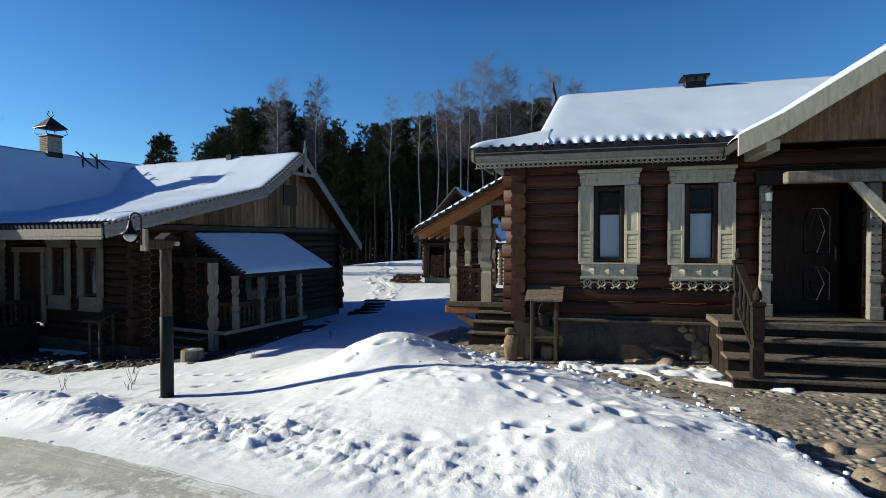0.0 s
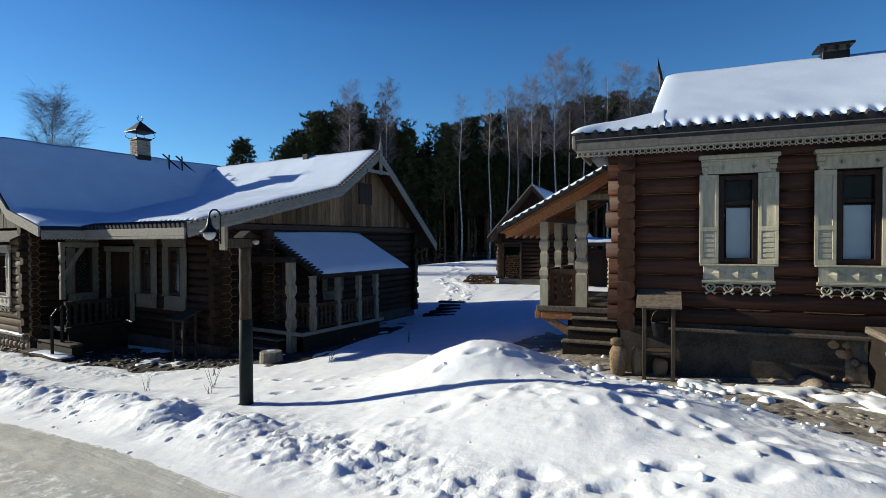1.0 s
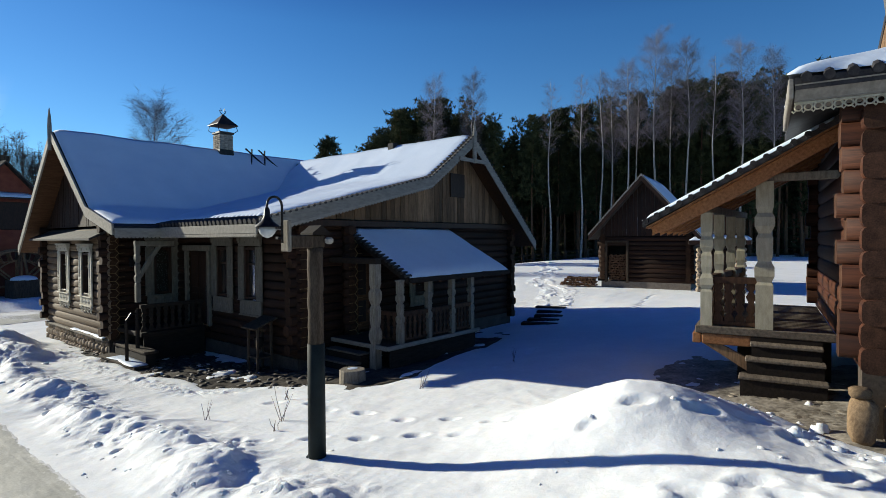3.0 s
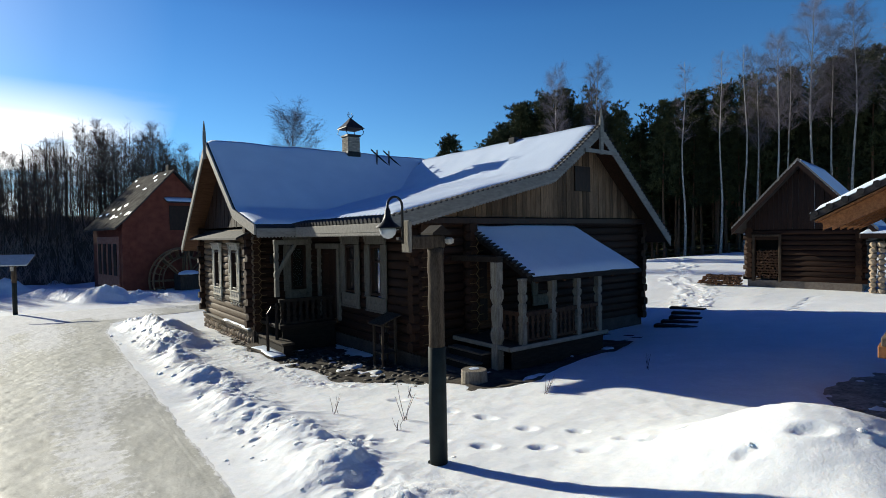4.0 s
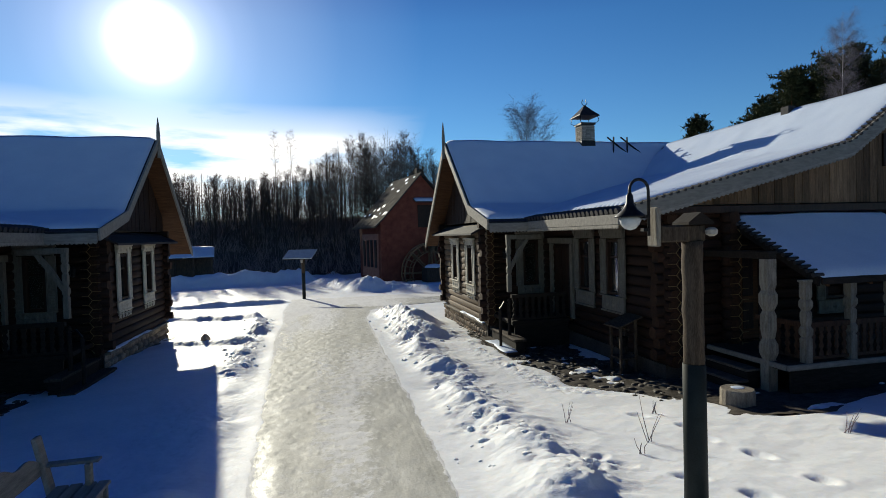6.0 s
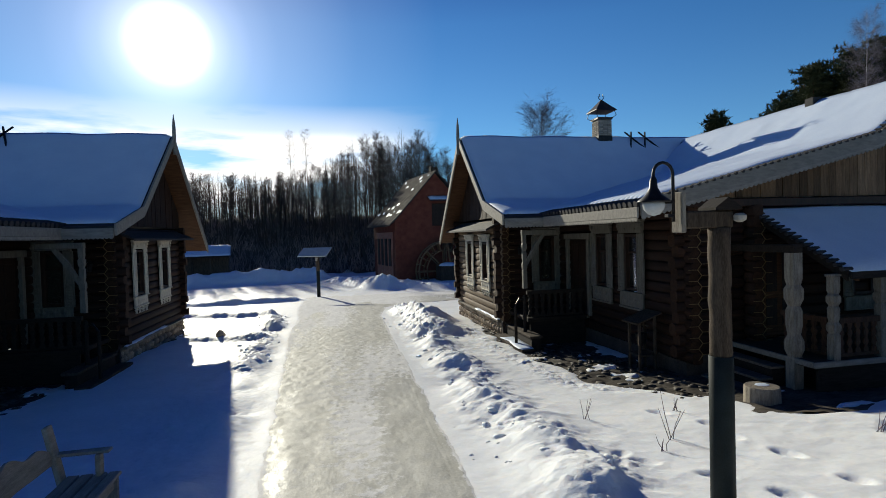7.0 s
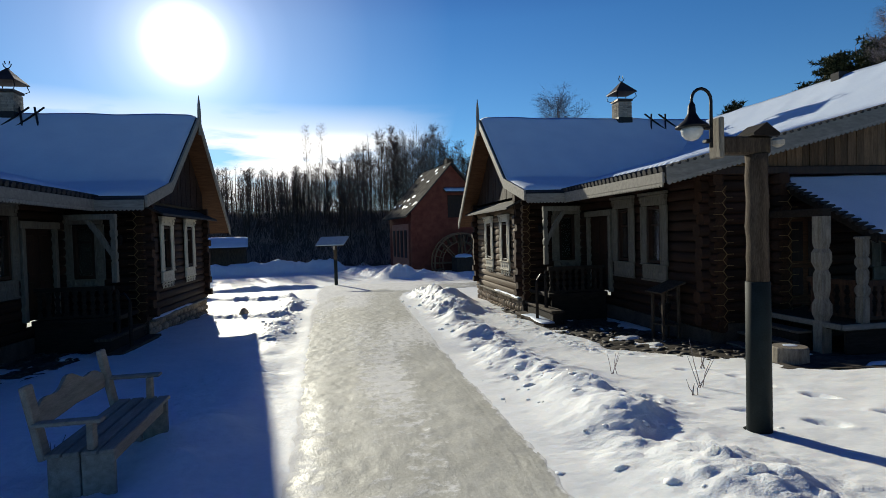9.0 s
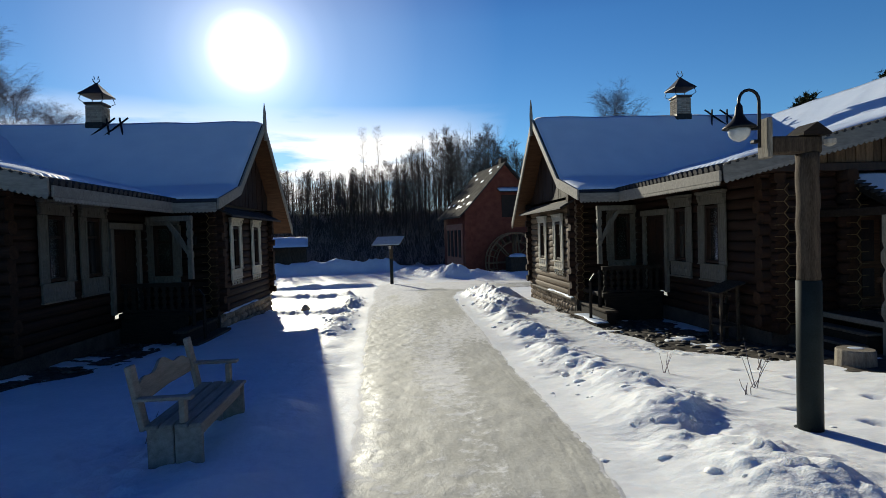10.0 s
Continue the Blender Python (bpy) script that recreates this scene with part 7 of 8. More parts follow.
def plant_woods():
    rng = random.Random(11)
    kinds = [pine(1, 17.0, 0.34), pine(2, 18.5, 0.42), pine(3, 15.5, 0.22, 0.17), pine(4, 17.5, 0.46), pine(9, 13.0, 0.3, 0.21, 90, 10, 12)]
    high = [17.0, 18.5, 15.5, 17.5, 13.0]
    deep = [pine(21, 17.0, 0.3, 0.16, 50, 6, 8), pine(22, 17.0, 0.4, 0.16, 50, 6, 8)]
    birches = [bare_tree("birch_tree", s, h, sp, n, M_BIRCH, "bare white-trunked birch at the wood's edge", lo, dr, "birches of the wood", M_TWIG, tw, thin=0.52, fans=9) for s, h, sp, n, lo, dr, tw in ((5, 23.0, 3.0, 46, 0.5, 0.9, 30), (6, 21.0, 2.2, 24, 0.58, 0.2, 12), (8, 24.0, 3.0, 48, 0.54, 0.6, 30))]
    alders = [bare_tree("alder_tree", s, h, 1.9, 30, M_BARK, "thin bare alder standing on the wooded bank", 0.3, 0.0, "bare alders of the bank", M_ALDERTWIG, 13, 1.3, 1.5, 7) for s, h in ((15, 13.0), (16, 13.0), (17, 13.0), (18, 13.0))]
    wide = bare_tree("broad_tree", 25, 14.0, 3.0, 56, M_BARK, "broad bare tree with a fine round crown", 0.22, 0.35, "", M_TWIG, 26, 1.25, 0.9, 9)
    # pine wood to the east
    for row, (r, n) in enumerate(((73, 36), (76.5, 38), (82, 38), (90, 36))):
        for i in range(n):
            deg = 33.6 + (i + rng.uniform(-0.4, 0.4)) * 47.0 / n + row * 0.4
            x, y = polar(deg, r + rng.uniform(-2, 2))
            top = float(np.interp(deg, PINE_AZ, PINE_H)) * rng.choice((0.8, 0.88, 0.94, 1.0, 1.03)) * r / 73
            k = 2 if deg < 38 and row < 2 else rng.randrange(4)
            ob, h = (kinds[k], high[k]) if row < 2 else (deep[i % 2], 17.0)
            place(ob, x, y, top / h, rng.uniform(0, 6.28))
    x, y = polar(31.2, 60)
    place(kinds[4], x, y, 1.17, 1.0)
    x, y = polar(32.4, 63)
    place(kinds[2], x, y, 0.78, 2.0)
    # birches before the pines: bearing, distance, height, kind
    for deg, r, top, k in ((42.4, 68, 24.4, 0), (46.5, 68, 24.6, 2), (54.7, 66, 21.6, 1), (57.8, 67, 22.2, 1), (59.8, 67, 22.6, 1), (60.8, 69, 22.0, 0), (62.4, 67, 23.0, 2), (63.4, 70, 22.0, 1), (65.0, 67, 26.0, 0), (66.4, 70, 23.5, 2), (67.9, 67, 24.6, 2), (70.2, 69, 23.0, 1), (72.5, 68, 24.0, 0), (75.0, 68, 22.5, 2)):
        x, y = polar(deg, r)
        place(birches[k], x, y, top / (23.0, 21.0, 24.0)[k], rng.uniform(0, 6.28))
    # alders on the bank, and two paler trees among them
    for row, (r, n) in enumerate(((72, 66), (78, 72))):
        for i in range(n):
            deg = -64 + (i + rng.uniform(-0.45, 0.45)) * 90.0 / n
            x, y = polar(deg, r + (8 if -34 < deg < -12 else 0) + rng.uniform(-2.5, 2.5))
            place(alders[rng.randrange(4)], x, y, float(np.interp(deg, ALDER_AZ, ALDER_H)) / 13.0 * rng.uniform(0.8, 1.04), rng.uniform(0, 6.28))
    for deg, top in ((-11.2, 13.6), (-9.7, 13.8)):
        x, y = polar(deg, 80)
        place(birches[1], x, y, top / 21.0, rng.uniform(0, 6.28))
    # single broad trees nearer the houses
    for deg, r, s in ((14.9, 60, 1.25), (-44, 50, 1.3), (-41.2, 53, 1.12), (-38.4, 54, 1.0), (-35.8, 56, 0.92), (-47.5, 50, 1.35)):
        x, y = polar(deg, r)
        place(wide, x, y, s, rng.uniform(0, 6.28))
    for ob in (*kinds, *deep, *birches, *alders, wide):
        for o in (*ob.children_recursive, ob):
            bpy.data.objects.remove(o)


plant_woods()


def far_wood(name, span, radii, count, height, crown, blades, width, materials, label, seed):
    """The depth of a wood behind its first trees: trunks and crowns in one mesh each."""
    rng = random.Random(seed)
    trunks, tops = bmesh.new(), bmesh.new()
    for i in range(count):
        deg, r = rng.uniform(*span), rng.uniform(*radii)
        x, y = polar(deg, r)
        z = float(base_height(x, y)) - 0.2
        h = height(deg) * rng.uniform(0.82, 1.1)
        tube(trunks, [(x, y, z), (x + rng.uniform(-0.2, 0.2), y, z + h * 0.5), (x + rng.uniform(-0.3, 0.3), y, z + h)], [0.075, 0.055, 0.015], 4, cap=False)
        for k in range(blades):
            f = crown + (1 - crown) * rng.random() ** 0.8
            a, reach = rng.uniform(0, 6.28), h * width * (1.25 - f) * rng.uniform(0.3, 1.0)
            p = Vector((x + 0.25 * reach * math.cos(a), y + 0.25 * reach * math.sin(a), z + h * f))
            d = Vector((math.cos(a) + rng.gauss(0, 0.4), math.sin(a) + rng.gauss(0, 0.4), rng.uniform(0.2, 1.7)))
            blade(tops, p, p + d * reach, materials[2] * rng.uniform(0.6, 1.4), Vector((rng.uniform(-1, 1), rng.uniform(-1, 1), 0.3)))
    H = thing(name, Matrix.Identity(4), (0, 0, 0), label, "woods", kind="stuff")
    part("trunks", trunks, materials[0], H)
    part("crowns", tops, materials[1], H)


far_wood("far_alders", (-66, 27), (73, 104), 1500, lambda d: float(np.interp(d, ALDER_AZ, ALDER_H)) * 0.92, 0.04, 230, 0.19, (M_BARK, M_ALDERTWIG, 0.0085), "crowded thin bare alders deep on the bank", 61)
far_wood("far_pines", (34.5, 84), (93, 132), 420, lambda d: float(np.interp(d, PINE_AZ, PINE_H)) * 0.95, 0.05, 130, 0.14, (M_PINEBARK, M_NEEDLE, 0.34), "dark depth of the pine wood", 62)


def wooded_bank():
    a = np.radians(np.linspace(-74, 33, 260))
    r = np.linspace(66, 130, 60)
    R, A = np.meshgrid(r, a, indexing="ij")
    R = R + 1.5 * vnoise(A * 60, R * 0, 7) * step01(80, 66, R)
    X, Y = -3 + R * np.sin(A), -5 + R * np.cos(A)
    Z = base_height(X, Y) + 0.05 + 0.35 * (0.8 + 0.5 * fractal(X * 0.5, Y * 0.5, 3, 71)) * step01(66, 69, R)
    ob = new("wooded_bank", grid_mesh("wooded_bank", np.stack([X, Y, Z], -1), M_DIRT, flip=True))
    tagged(ob, "steep bank of brown leaf litter below the alders", "bank", kind="structure")
    # brush at its foot
    rng = random.Random(9)
    bm = bmesh.new()
    for i in range(2600):
        x, y = polar(rng.uniform(-66, 28), rng.uniform(66, 84))
        z = float(ground_height(x, y))
        for k in range(9):
            b = Vector((x + rng.uniform(-0.5, 0.5), y + rng.uniform(-0.5, 0.5), z))
            d = Vector((rng.gauss(0, 0.35), rng.gauss(0, 0.35), 1)).normalized()
            blade(bm, b, b + d * rng.uniform(0.8, 2.6), rng.uniform(0.02, 0.06), Vector((rng.uniform(-1, 1), rng.uniform(-1, 1), 0)))
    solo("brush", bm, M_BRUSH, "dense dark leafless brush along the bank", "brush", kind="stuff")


wooded_bank()


def forest_floor():
    """Litter and young growth under the pines."""
    a = np.radians(np.linspace(27, 86, 150))
    r = np.linspace(72, 150, 50)
    R, A = np.meshgrid(r, a, indexing="ij")
    R = R + 2.0 * vnoise(A * 40, R * 0, 17) * step01(90, 72, R)
    X, Y = -3 + R * np.sin(A), -5 + R * np.cos(A)
    Z = base_height(X, Y) + 0.04 + 0.15 * fractal(X * 0.4, Y * 0.4, 3, 72) * step01(72, 76, R)
    ob = new("forest_floor", grid_mesh("forest_floor", np.stack([X, Y, Z], -1), M_DIRT, flip=True))
    tagged(ob, "dark litter under the pine wood", "forest floor", kind="structure")
    rng = random.Random(19)
    bm = bmesh.new()
    for i in range(1500):
        x, y = polar(rng.uniform(28, 84), 78 + 40 * rng.random() ** 1.5)
        z = float(base_height(x, y))
        h = rng.uniform(2.5, 9.0)
        for k in range(14):
            f = rng.random()
            b = Vector((x, y, z + h * f))
            d = Vector((rng.gauss(0, 1), rng.gauss(0, 1), rng.uniform(-0.2, 0.4))).normalized()
            blade(bm, b, b + d * rng.uniform(0.6, 1.6) * (1.2 - f), rng.uniform(0.12, 0.3), Vector((rng.uniform(-1, 1), rng.uniform(-1, 1), 1)))
    solo("undergrowth", bm, M_NEEDLE, "dense dark young spruce under the pines", "undergrowth", kind="stuff")


forest_floor()

# ---------------------------------------------------------------- yard things


M_BENCH = surface("pale_bench_board", (0.19, 0.168, 0.138), (0.35, 0.317, 0.262), 4.0, 0.75, 0.4, (5, 0.8, 5), 30.0, 0.12)


def bench():
    F = pose(-5.77, -0.02, -0.08, 0, 0, 8.5)
    H = thing("garden_bench", F, (0, 0, 0), "weathered board bench with wavy back in the shade", "bench")
    for k in range(4):
        x = -0.2 + k * 0.122
        part("seat_board", newbox(x, x + 0.108, -0.71, 0.71, 0.41, 0.445, 0.008), M_BENCH, H)
    for y in (-0.65, 0.65):
        part("side_panel", newbox(-0.2, 0.02, y - 0.02, y + 0.02, -0.15, 0.408, 0.006), M_BENCH, H)
        part("side_panel", newbox(0.03, 0.26, y - 0.02, y + 0.02, -0.15, 0.408, 0.006), M_BENCH, H)
        m = Matrix.Translation((-0.18, y, 0.2)) @ Matrix.Rotation(radians(-11), 4, "Y")
        part("back_post", newbox(-0.025, 0.025, -0.055, 0.055, 0.2, 0.77, 0.008), M_BENCH, H, m=m)
        s = 1 if y > 0 else -1
        part("arm_rest", newbox(-0.27, 0.2, y - 0.05 + 0.03 * s, y + 0.05 + 0.03 * s, 0.655, 0.685, 0.008), M_BENCH, H)
        part("arm_post", newbox(0.08, 0.13, y - 0.04, y + 0.04, 0.446, 0.654, 0.006), M_BENCH, H)
    m = Matrix.Translation((-0.3, 0, 0.63)) @ Matrix.Rotation(radians(-11), 4, "Y")
    top = []
    for k in range(25):
        y = -0.67 + 1.34 * k / 24
        top.append((y, 0.17 + 0.055 * math.cos(y / 0.67 * math.pi) + 0.03 * math.cos(y / 0.67 * math.pi * 3)))
    bm = prism(bmesh.new(), [(-0.67, -0.03), *[(y, z) for y, z in top], (0.67, -0.03), (0.25, -0.02), (0, -0.01), (-0.25, -0.02)], 0.0, 0.03, "x")
    part("back_board", bm, M_BENCH, H, "wavy sawn back board", m=m)
    part("front_rail", newbox(0.2, 0.23, -0.62, 0.62, 0.3, 0.405, 0.006), M_BENCH, H)


bench()


def roofed_stand(F, label, boards):
    """A small open stand with a plank roof and a hanging pail."""
    H = thing("pail_stand", F, (0, 0, 0), label, "stand", "pail stands")
    for x in (-0.21, 0.21):
        for y, h in ((-0.18, 1.12), (0.2, 1.26)):
            part("leg", newbox(x - 0.03, x + 0.03, y - 0.03, y + 0.03, -0.05, h, 0.006), M_POST, H)
    for k in range(3):
        y0, y1 = -0.3 + k * 0.21, -0.3 + k * 0.21 + 0.2
        z0 = 1.1 + (y0 + 0.3) * 0.36
        bm = prism(bmesh.new(), [(y0, z0), (y1, z0 + 0.072), (y1, z0 + 0.105), (y0, z0 + 0.033)], -0.33, 0.33, "x")
        part("roof_board", bm, boards, H)
    part("shelf", newbox(-0.24, 0.24, -0.2, 0.22, 0.36, 0.4, 0.006), M_POST, H)
    part("cross_rail", tube(bmesh.new(), [(-0.26, 0.0, 1.06), (0.26, 0.0, 1.06)], 0.025, 6), M_POST, H)
    bm = lathe(bmesh.new(), [(0.09, 0.0), (0.1, 0.02), (0.135, 0.22), (0.14, 0.235), (0.125, 0.235), (0.09, 0.03)], 16, (0.02, -0.02, 0.62))
    p = part("pail", bm, M_IRON, H, "black iron pail", smooth=True)
    arc = [(0.02 + 0.13 * math.cos(a), -0.02, 0.85 + 0.2 * math.sin(a)) for a in np.linspace(0, math.pi, 9)]
    part("pail_handle", tube(bmesh.new(), arc, 0.006, 5), M_IRON, p)
    return H


roofed_stand(F_C @ pose(2.42, -6.22, 0.5, 0, 0, -90), "weathered stand with plank roof and iron pail", surface("brown_stand_board", (0.1, 0.076, 0.055), (0.25, 0.192, 0.14), 4.0, 0.8, 0.4, (5, 5, 0.8), 30.0, 0.18))
roofed_stand(F_B @ pose(3.42, 6.85, -0.66, 0, 0, -90), "dark stand with plank roof beside the house", M_POST)

ROCKS = []


def rock_shapes():
    for k in range(8):
        bm = bmesh.new()
        bmesh.ops.create_icosphere(bm, subdivisions=3, radius=1.0)
        for v in bm.verts:
            if k >= 6:  # squared blocks
                v.co = Vector([math.copysign(abs(c) ** 0.6, c) for c in v.co])
            v.co *= 1 + (0.22 if k < 6 else 0.12) * noise.noise(v.co * 1.1 + Vector((k * 5.1, 0, 0))) + 0.06 * noise.noise(v.co * 3.3 + Vector((0, k * 3.7, 0)))
        me = bpy.data.meshes.new("boulder")
        bm.to_mesh(me); bm.free()
        for p in me.polygons:
            p.use_smooth = True
        me.materials.append(M_STONE if k < 6 else M_TANSTONE)
        ROCKS.append(me)


rock_shapes()


def rock(name, F, size, k, label):
    ob = new(name, ROCKS[k % 6])
    ob.matrix_world = F @ Matrix.Diagonal((*size, 1))
    return tagged(ob, label, "stone", "boulders in the yard")


for u, v, z, s, k in ((2.5, -5.6, 0.68, (0.125, 0.135, 0.25), 0), (2.5, -5.58, 0.98, (0.085, 0.1, 0.065), 1), (2.6, -5.9, 0.66, (0.1, 0.09, 0.25), 3), (2.66, -6.24, 0.58, (0.1, 0.11, 0.14), 2)):
    rock("boulder", F_C @ pose(u, v, z, 0, 0, 9 * k), s, k, "squared tan boulder standing beside the lodge steps").data = ROCKS[6 + k % 2]
for u, v, z, s, k in ((2.5, -8.3, 0.52, (0.2, 0.24, 0.13), 4), (2.55, -7.9, 0.5, (0.14, 0.14, 0.1), 1), (-1.35, -9.11, 0.58, (0.09, 0.14, 0.06), 2), (-1.34, -9.41, 0.59, (0.09, 0.13, 0.06), 3), (-1.4, -9.7, 0.59, (0.09, 0.13, 0.065), 0), (-2.4, -8.76, 0.6, (0.1, 0.11, 0.09), 5), (-2.28, -9.02, 0.61, (0.11, 0.13, 0.1), 1), (-2.3, -9.33, 0.62, (0.17, 0.17, 0.14), 4), (-2.0, -9.62, 0.6, (0.13, 0.14, 0.1), 2), (-2.6, -9.6, 0.62, (0.15, 0.15, 0.12), 3)):
    rock("boulder", F_C @ pose(u, v, z, 0, 0, 25 * k), s, k, "low grey-brown stone along the snow edge")
rock("boulder", F_B @ pose(-7.4, 15.4, -0.72, 0, 0, 0), (0.15, 0.14, 0.24), 2, "dark stone standing in the snow by the road")


def stump():
    H = thing("tree_stump", F_B, (3.6, 3.5, -0.7), "sawn pale log stump with snow on top", "stump")
    bm = bmesh.new()
    z = float(ground_height(*(F_B @ Vector((3.6, 3.5, 0)))[:2]))
    tube(bm, [(3.6, 3.5, z - 0.3), (3.6, 3.5, z + 0.22), (3.6, 3.5, z + 0.24)], [0.29, 0.275, 0.26], 20)
    part("stump_body", bm, M_GREYWOOD, H, "sawn pale log", smooth=False)
    bm = bmesh.new()
    bmesh.ops.create_icosphere(bm, subdivisions=3, radius=1.0)
    bm.transform(Matrix.Translation((3.64, 3.54, z + 0.24)) @ Matrix.Diagonal((0.12, 0.1, 0.01, 1)))
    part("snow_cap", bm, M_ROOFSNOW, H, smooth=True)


stump()


def dry_weed(u, v, h, seed):
    rng = random.Random(seed)
    x, y = u * COS7 - v * SIN7, u * SIN7 + v * COS7
    z = float(ground_height(x, y))
    bm = bmesh.new()
    for k in range(4):
        d = Vector((rng.gauss(0, 0.25), rng.gauss(0, 0.25), 1))
        L = h * rng.uniform(0.5, 1.0)
        tube(bm, [(rng.uniform(-0.06, 0.06), rng.uniform(-0.06, 0.06), -0.05), d * L * 0.5, d * L + Vector((0.03, 0.02, 0))], [0.006, 0.005, 0.002], 4)
    solo("dry_weed", bm, M_TWIG, "thin dry weed stalks rising from the snow", "weed", pose(x, y, z), group="dry weeds in the snow")


for k, (u, v, h) in enumerate(((0.89, 2.02, 0.6), (0.31, 3.29, 0.35), (3.5, 1.4, 0.4), (6.43, 1.23, 0.3), (0.5, 1.6, 0.2), (1.9, 3.4, 0.25), (-6.3, 0.9, 0.3))):
    dry_weed(u, v, h, k)


def stone_stairs():
    """Dark slabs climbing the path behind the log house."""
    for k in range(5):
        f = k / 4
        u, v = 13.1 + 4.1 * f, 4.35 + 1.9 * f
        x, y = u * COS7 - v * SIN7, u * SIN7 + v * COS7
        z = float(ground_height(x, y)) + 0.03
        bm = newbox(-0.2, 0.2, -0.62 + 0.16 * math.sin(3 * k), 0.55 + 0.14 * math.cos(5 * k), -0.25, 0.03 + 0.02 * math.sin(7 * k), 0.02)
        solo("stone_step", bm, M_STEPSIDE, "dark flat step in the snowy path", "step", pose(x, y, z, 0, 0, 25 + 4 * math.sin(k)), group="steps of the snowy path")
    # churned snow where feet have gone on to the wood
    t, q = np.arange(0, 32, 0.07), np.linspace(-1.2, 1.2, 38)
    T, Q = np.meshgrid(t, q, indexing="ij")
    wob = 0.5 * vnoise(T * 0.25, T * 0, 8)
    X, Y = 16.6 + T * 0.8 - (Q + wob) * 0.6, 8.4 + T * 0.6 + (Q + wob) * 0.8
    edge = step01(1.2, 0.6, np.abs(Q))
    U, V = to_uv(X, Y)
    Z = ground_height(X, Y) - 0.02 + edge * (0.03 + 0.07 * clods(U * 0.9, V * 0.9, 9) + 0.035 * fractal(U * 2.2, V * 2.2, 3, 47)) - 0.06 * np.exp(-((Q / 0.2) ** 2))
    tagged(new("trodden_path", grid_mesh("trodden_path", np.stack([X, Y, Z], -1), M_SNOW)), "churned foot path through the snowy meadow", "path", kind="stuff")


stone_stairs()


def fence():
    """Low paling far off along the wood."""
    H = thing("paling_fence", Matrix.Identity(4), (45, 35, 0.2), "low paling fence along the pine wood", "fence")
    k = 0
    prev = None
    for deg in np.arange(31, 76, 1.1):
        x, y = polar(deg, 68)
        z = float(base_height(x, y))
        part("post", newbox(x - 0.06, x + 0.06, y - 0.06, y + 0.06, z - 0.2, z + 1.15), M_BARK, H)
        if prev:
            for h in (0.45, 0.95):
                part("rail", tube(bmesh.new(), [(prev[0], prev[1], prev[2] + h), (x, y, z + h)], 0.05, 4), M_BARK, H)
        prev = (x, y, z)


fence()

# ---------------------------------------------------------------- paving, last


def cobble_shapes(rng):
    """Five worn stones of about unit radius, cut off below."""
    shapes = []
    for k in range(5):
        bm = bmesh.new()
        bmesh.ops.create_icosphere(bm, subdivisions=1, radius=1.0)
        for v in bm.verts:
            v.co *= rng.uniform(0.85, 1.12)
        bmesh.ops.delete(bm, geom=[v for v in bm.verts if v.co.z < -0.6], context="VERTS")
        me = bpy.data.meshes.new("cobble")
        bm.to_mesh(me); bm.free()
        for p in me.polygons:
            p.use_smooth = True
        me.materials.append(M_COBBLE)
        shapes.append(me)
    return shapes


def paving():
    """Cobbles between the snow heap and the lodge."""
    us, vs = np.linspace(-3.0, 8.5, 225), np.linspace(-16, -1.6, 290)
    Ug, Vg = np.meshgrid(us, vs, indexing="ij")
    X, Y = Ug * COS7 - Vg * SIN7, Ug * SIN7 + Vg * COS7
    Z = base_height(X, Y) - 0.021 + 0.016 * fractal(Ug * 2.2, Vg * 2.2, 4, 81)
    Z = Z - 0.4 * step01(-0.15, -0.5, Ug - np.interp(Vg, YARD_C_V, YARD_C_U))
    pave = new("pavement", grid_mesh("pavement", np.stack([X, Y, Z], -1), M_EARTH))
    tagged(pave, "wet cobbled yard before the lodge", "pavement", kind="structure")
    rng = random.Random(31)
    shapes = cobble_shapes(rng)
    spots = []
    v = -12.0
    while v < -2.6:
        edge = float(np.interp(v, YARD_C_V, YARD_C_U))
        u = edge - 0.1
        while u < edge + 5.0:
            uu, vv = u + rng.uniform(-0.04, 0.04), v + rng.uniform(-0.04, 0.04)
            x, y = uu * COS7 - vv * SIN7, uu * SIN7 + vv * COS7
            cu, cv = x * math.cos(radians(16)) + y * math.sin(radians(16)), -x * math.sin(radians(16)) + y * math.cos(radians(16))
            if not (cu > 2.75 and cv < -5.6) and not (cu > 0.9 and cv < -8.9) and not (cu > 4.9):
                spots.append((uu, vv, x, y))
            u += rng.uniform(0.13, 0.2)
        v += 0.145
    spots.sort(key=lambda s: (s[0] - 2.8) ** 2 + (s[1] + 5.2) ** 2)
    rest = bmesh.new()
    for i, (uu, vv, x, y) in enumerate(spots):
        z = float(base_height(x, y)) - 0.03 + rng.uniform(-0.008, 0.006)
        m = Matrix.Translation((x, y, z)) @ Matrix.Rotation(rng.uniform(0, 6.28), 4, "Z") @ Matrix.Diagonal((rng.uniform(0.06, 0.105), rng.uniform(0.05, 0.08), rng.uniform(0.007, 0.014), 1))
        if i < 300:
            ob = new("cobble", shapes[i % 5])
            ob.parent = pave
            ob.matrix_local = m
        else:
            bmesh_from(rest, shapes[i % 5], m)
    r = part("cobbles", rest, M_COBBLE, pave, smooth=True)
    r["kind"] = "stuff"


def bmesh_from(bm, me, m):
    n = len(bm.verts)
    vs = [bm.verts.new(m @ v.co) for v in me.vertices]
    for p in me.polygons:
        bm.faces.new([vs[i] for i in p.vertices])


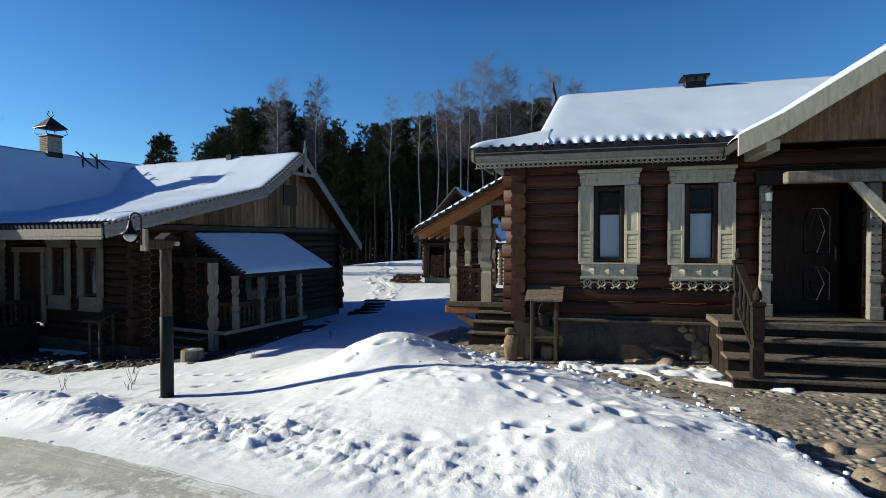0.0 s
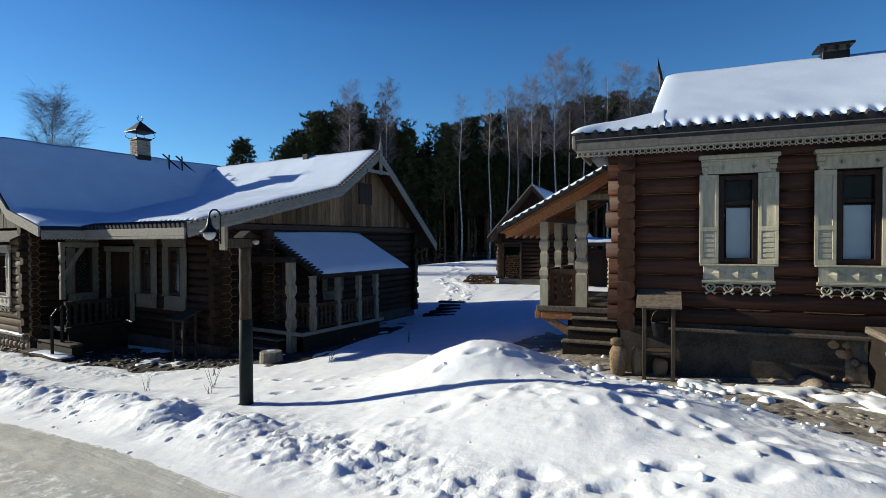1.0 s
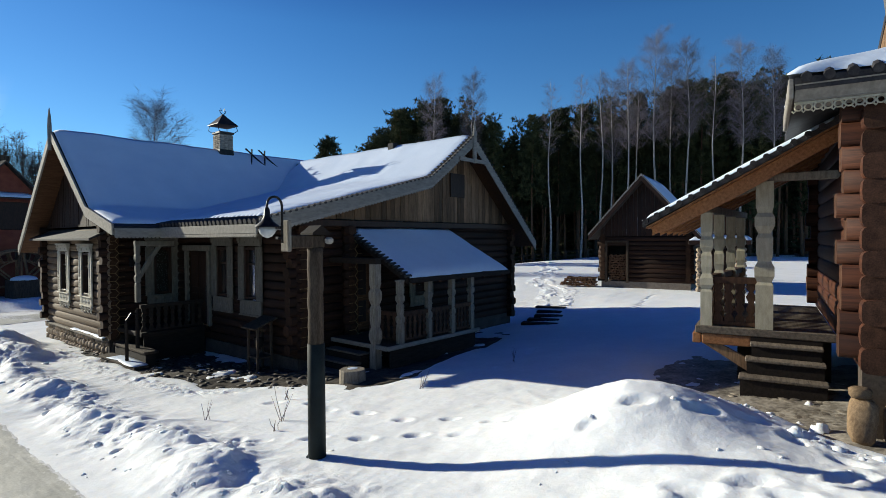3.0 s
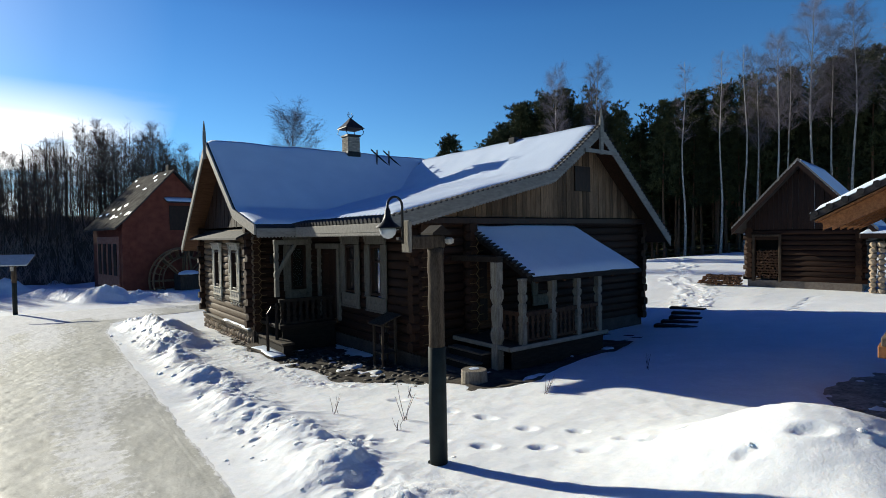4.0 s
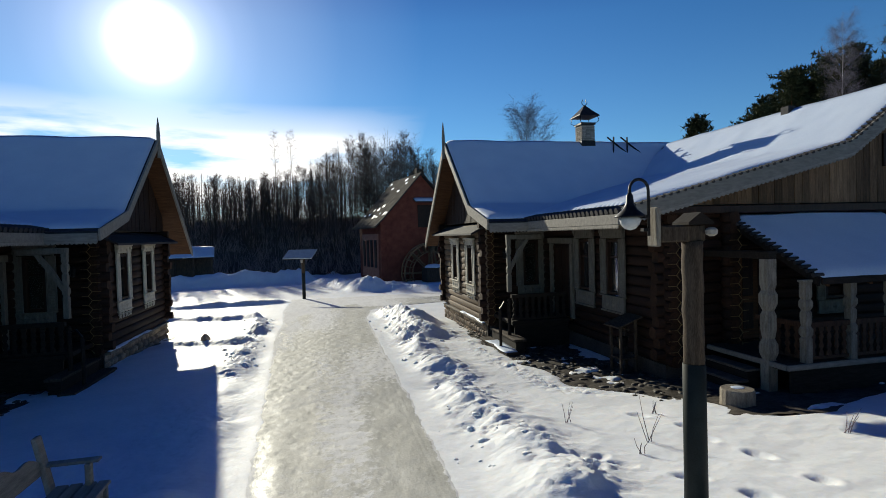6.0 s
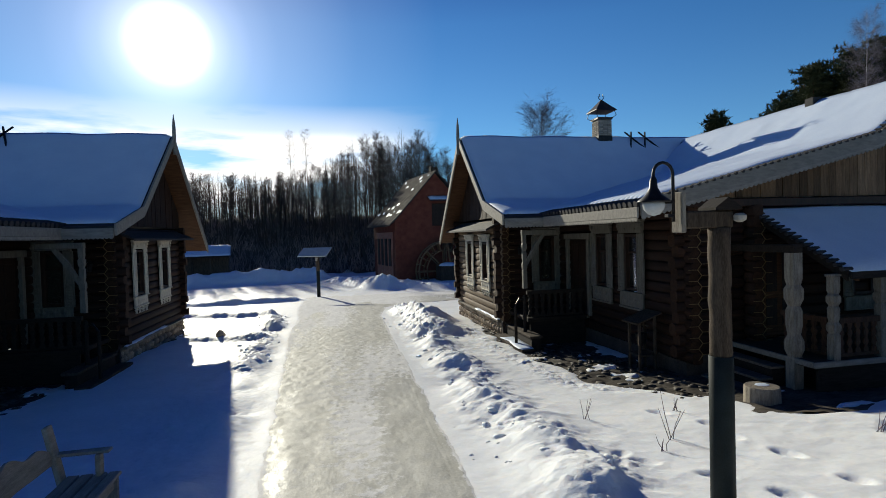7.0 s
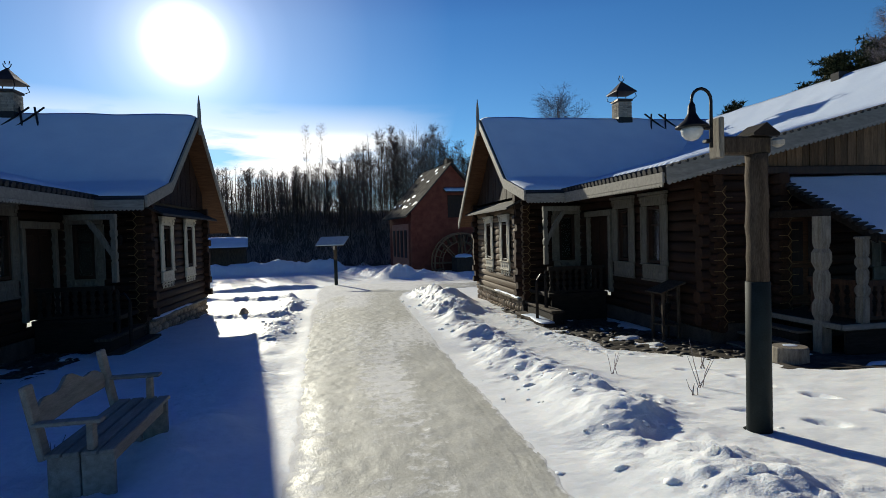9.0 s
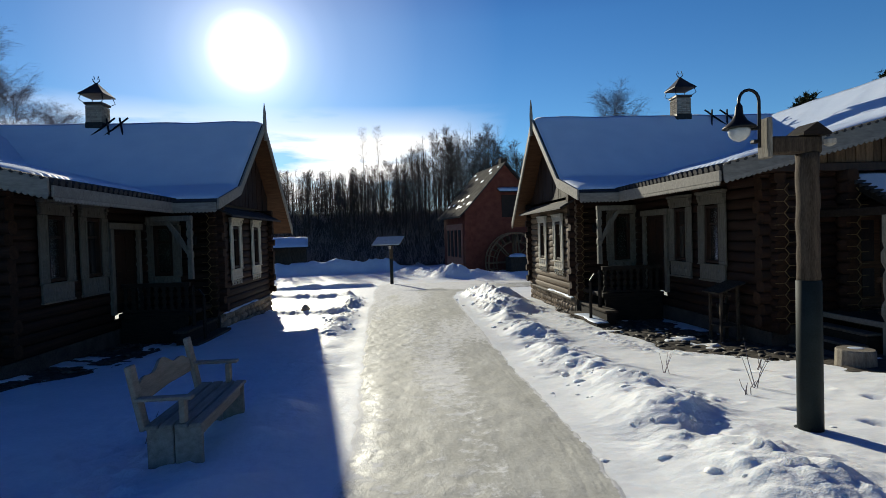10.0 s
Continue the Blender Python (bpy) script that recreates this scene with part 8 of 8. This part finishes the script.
M_EARTH = surface("wet_earth", (0.1, 0.084, 0.066), (0.43, 0.385, 0.32), 3.5, 0.6, 0.8, fine=18, vary=0.0, coords="World", dist=0.03)
M_COBBLE = surface("grey_cobble", (0.11, 0.092, 0.072), (0.32, 0.275, 0.22), 6.0, 0.55, 0.4, fine=40, vary=0.35, dist=0.015)
paving()


def bare_strip(name, line_u, line_v, width, side):
    """Trodden earth showing along a house front."""
    v = np.arange(line_v[0], line_v[-1], 0.1)
    t = np.linspace(0, 1, 30)
    e = np.interp(v, line_v, line_u)
    Ug = e[:, None] + side * width * t[None, :]
    Vg = np.repeat(v[:, None], len(t), 1)
    X, Y = Ug * COS7 - Vg * SIN7, Ug * SIN7 + Vg * COS7
    Z = base_height(X, Y) - 0.03 + 0.03 * fractal(Ug * 3.5, Vg * 3.5, 3, 83)
    ob = new(name, grid_mesh(name, np.stack([X, Y, Z], -1), M_TROD, flip=side > 0))
    tagged(ob, "strip of bare brown earth along the house", "path", kind="structure")
    # flat stones set in it
    rng = random.Random(int(width * 10))
    shapes, stones = cobble_shapes(rng), bmesh.new()
    for i in range(460):
        vv = rng.uniform(line_v[0] + 0.3, line_v[-1] - 0.3)
        uu = float(np.interp(vv, line_v, line_u)) + side * rng.uniform(0.05, width * 0.75)
        x, y = uu * COS7 - vv * SIN7, uu * SIN7 + vv * COS7
        m = Matrix.Translation((x, y, float(base_height(x, y)) - 0.02)) @ Matrix.Rotation(rng.uniform(0, 6.28), 4, "Z") @ Matrix.Diagonal((rng.uniform(0.07, 0.14), rng.uniform(0.05, 0.1), rng.uniform(0.012, 0.03), 1))
        bmesh_from(stones, shapes[i % 5], m)
    # stones take the strip's colour, shade included
    part("cobbles", stones, M_TROD, ob, "flat stones, darkened by the shade of the house", smooth=True)["kind"] = "stuff"


bare_strip("bare_path", YARD_B_U, YARD_B_V, 2.9, 1)


def veranda_strip():
    """Bare ground before and below the veranda."""
    u, t = np.arange(2.9, 11.0, 0.1), np.linspace(0, 1, 34)
    Ug = np.repeat(u[:, None], len(t), 1)
    Vg = np.interp(u, YARD_V_U, YARD_V_V)[:, None] - 0.1 + (6.2 - np.interp(u, YARD_V_U, YARD_V_V))[:, None] * t[None, :]
    X, Y = Ug * COS7 - Vg * SIN7, Ug * SIN7 + Vg * COS7
    Z = base_height(X, Y) - 0.03 + 0.03 * fractal(Ug * 3.5, Vg * 3.5, 3, 85)
    # bare earth and the veranda's shade are one dark colour here
    tagged(new("bare_ground", grid_mesh("bare_ground", np.stack([X, Y, Z], -1), M_TROD)), "bare ground before the veranda, darkened by its shade", "path", kind="structure")


veranda_strip()
bare_strip("bare_path", YARD_A_U, YARD_A_V, 2.6, -1)


def snow_clods():
    """Broken lumps thrown up by the plough and the shovel."""
    rng = np.random.RandomState(77)
    base = bmesh.new()
    bmesh.ops.create_icosphere(base, subdivisions=1, radius=1.0)
    V0 = np.array([v.co[:] for v in base.verts])
    F0 = np.array([[v.index for v in f.verts] for f in base.faces])
    base.free()
    P, F, n = [], [], 0
    spots = []
    for _ in range(130):
        v = rng.uniform(-3, 19)
        right = float(road_edges(v)[1])
        spots.append((right + 1.0 + rng.normal(0, 0.5), v))
    for _ in range(60):
        v = rng.uniform(10, 22)
        left = float(road_edges(v)[0])
        spots.append((left - 0.8 + rng.normal(0, 0.4), v))
    for _ in range(50):
        v = rng.uniform(-10, -2)
        spots.append((0.4 + 0.45 * (v + 5.5) + rng.normal(0, 1.1), v))
    for _ in range(70):
        v = rng.uniform(-9.5, -3)
        spots.append((float(np.interp(v, YARD_C_V, YARD_C_U)) - 0.2 + rng.normal(0, 0.2), v))
    for u, v in spots:
        x, y = u * COS7 - v * SIN7, u * SIN7 + v * COS7
        z = float(ground_height(x, y) + rough_snow(x, y))
        s = 0.02 + 0.075 * rng.rand() ** 3
        q = V0 * rng.uniform(0.7, 1.15, (len(V0), 1)) * np.array([s * rng.uniform(0.8, 1.5), s * rng.uniform(0.8, 1.3), s * rng.uniform(0.6, 0.9)])
        P.append(q + (x, y, z - s * 0.15))
        F.append(F0 + n)
        n += len(V0)
    me = bpy.data.meshes.new("snow_clods")
    me.from_pydata(np.concatenate(P).tolist(), [], np.concatenate(F).tolist())
    for p in me.polygons:
        p.use_smooth = True
    me.materials.append(M_SNOW)
    tagged(new("snow_clods", me), "broken lumps of snow on the ploughed banks", "snow", kind="stuff")


snow_clods()
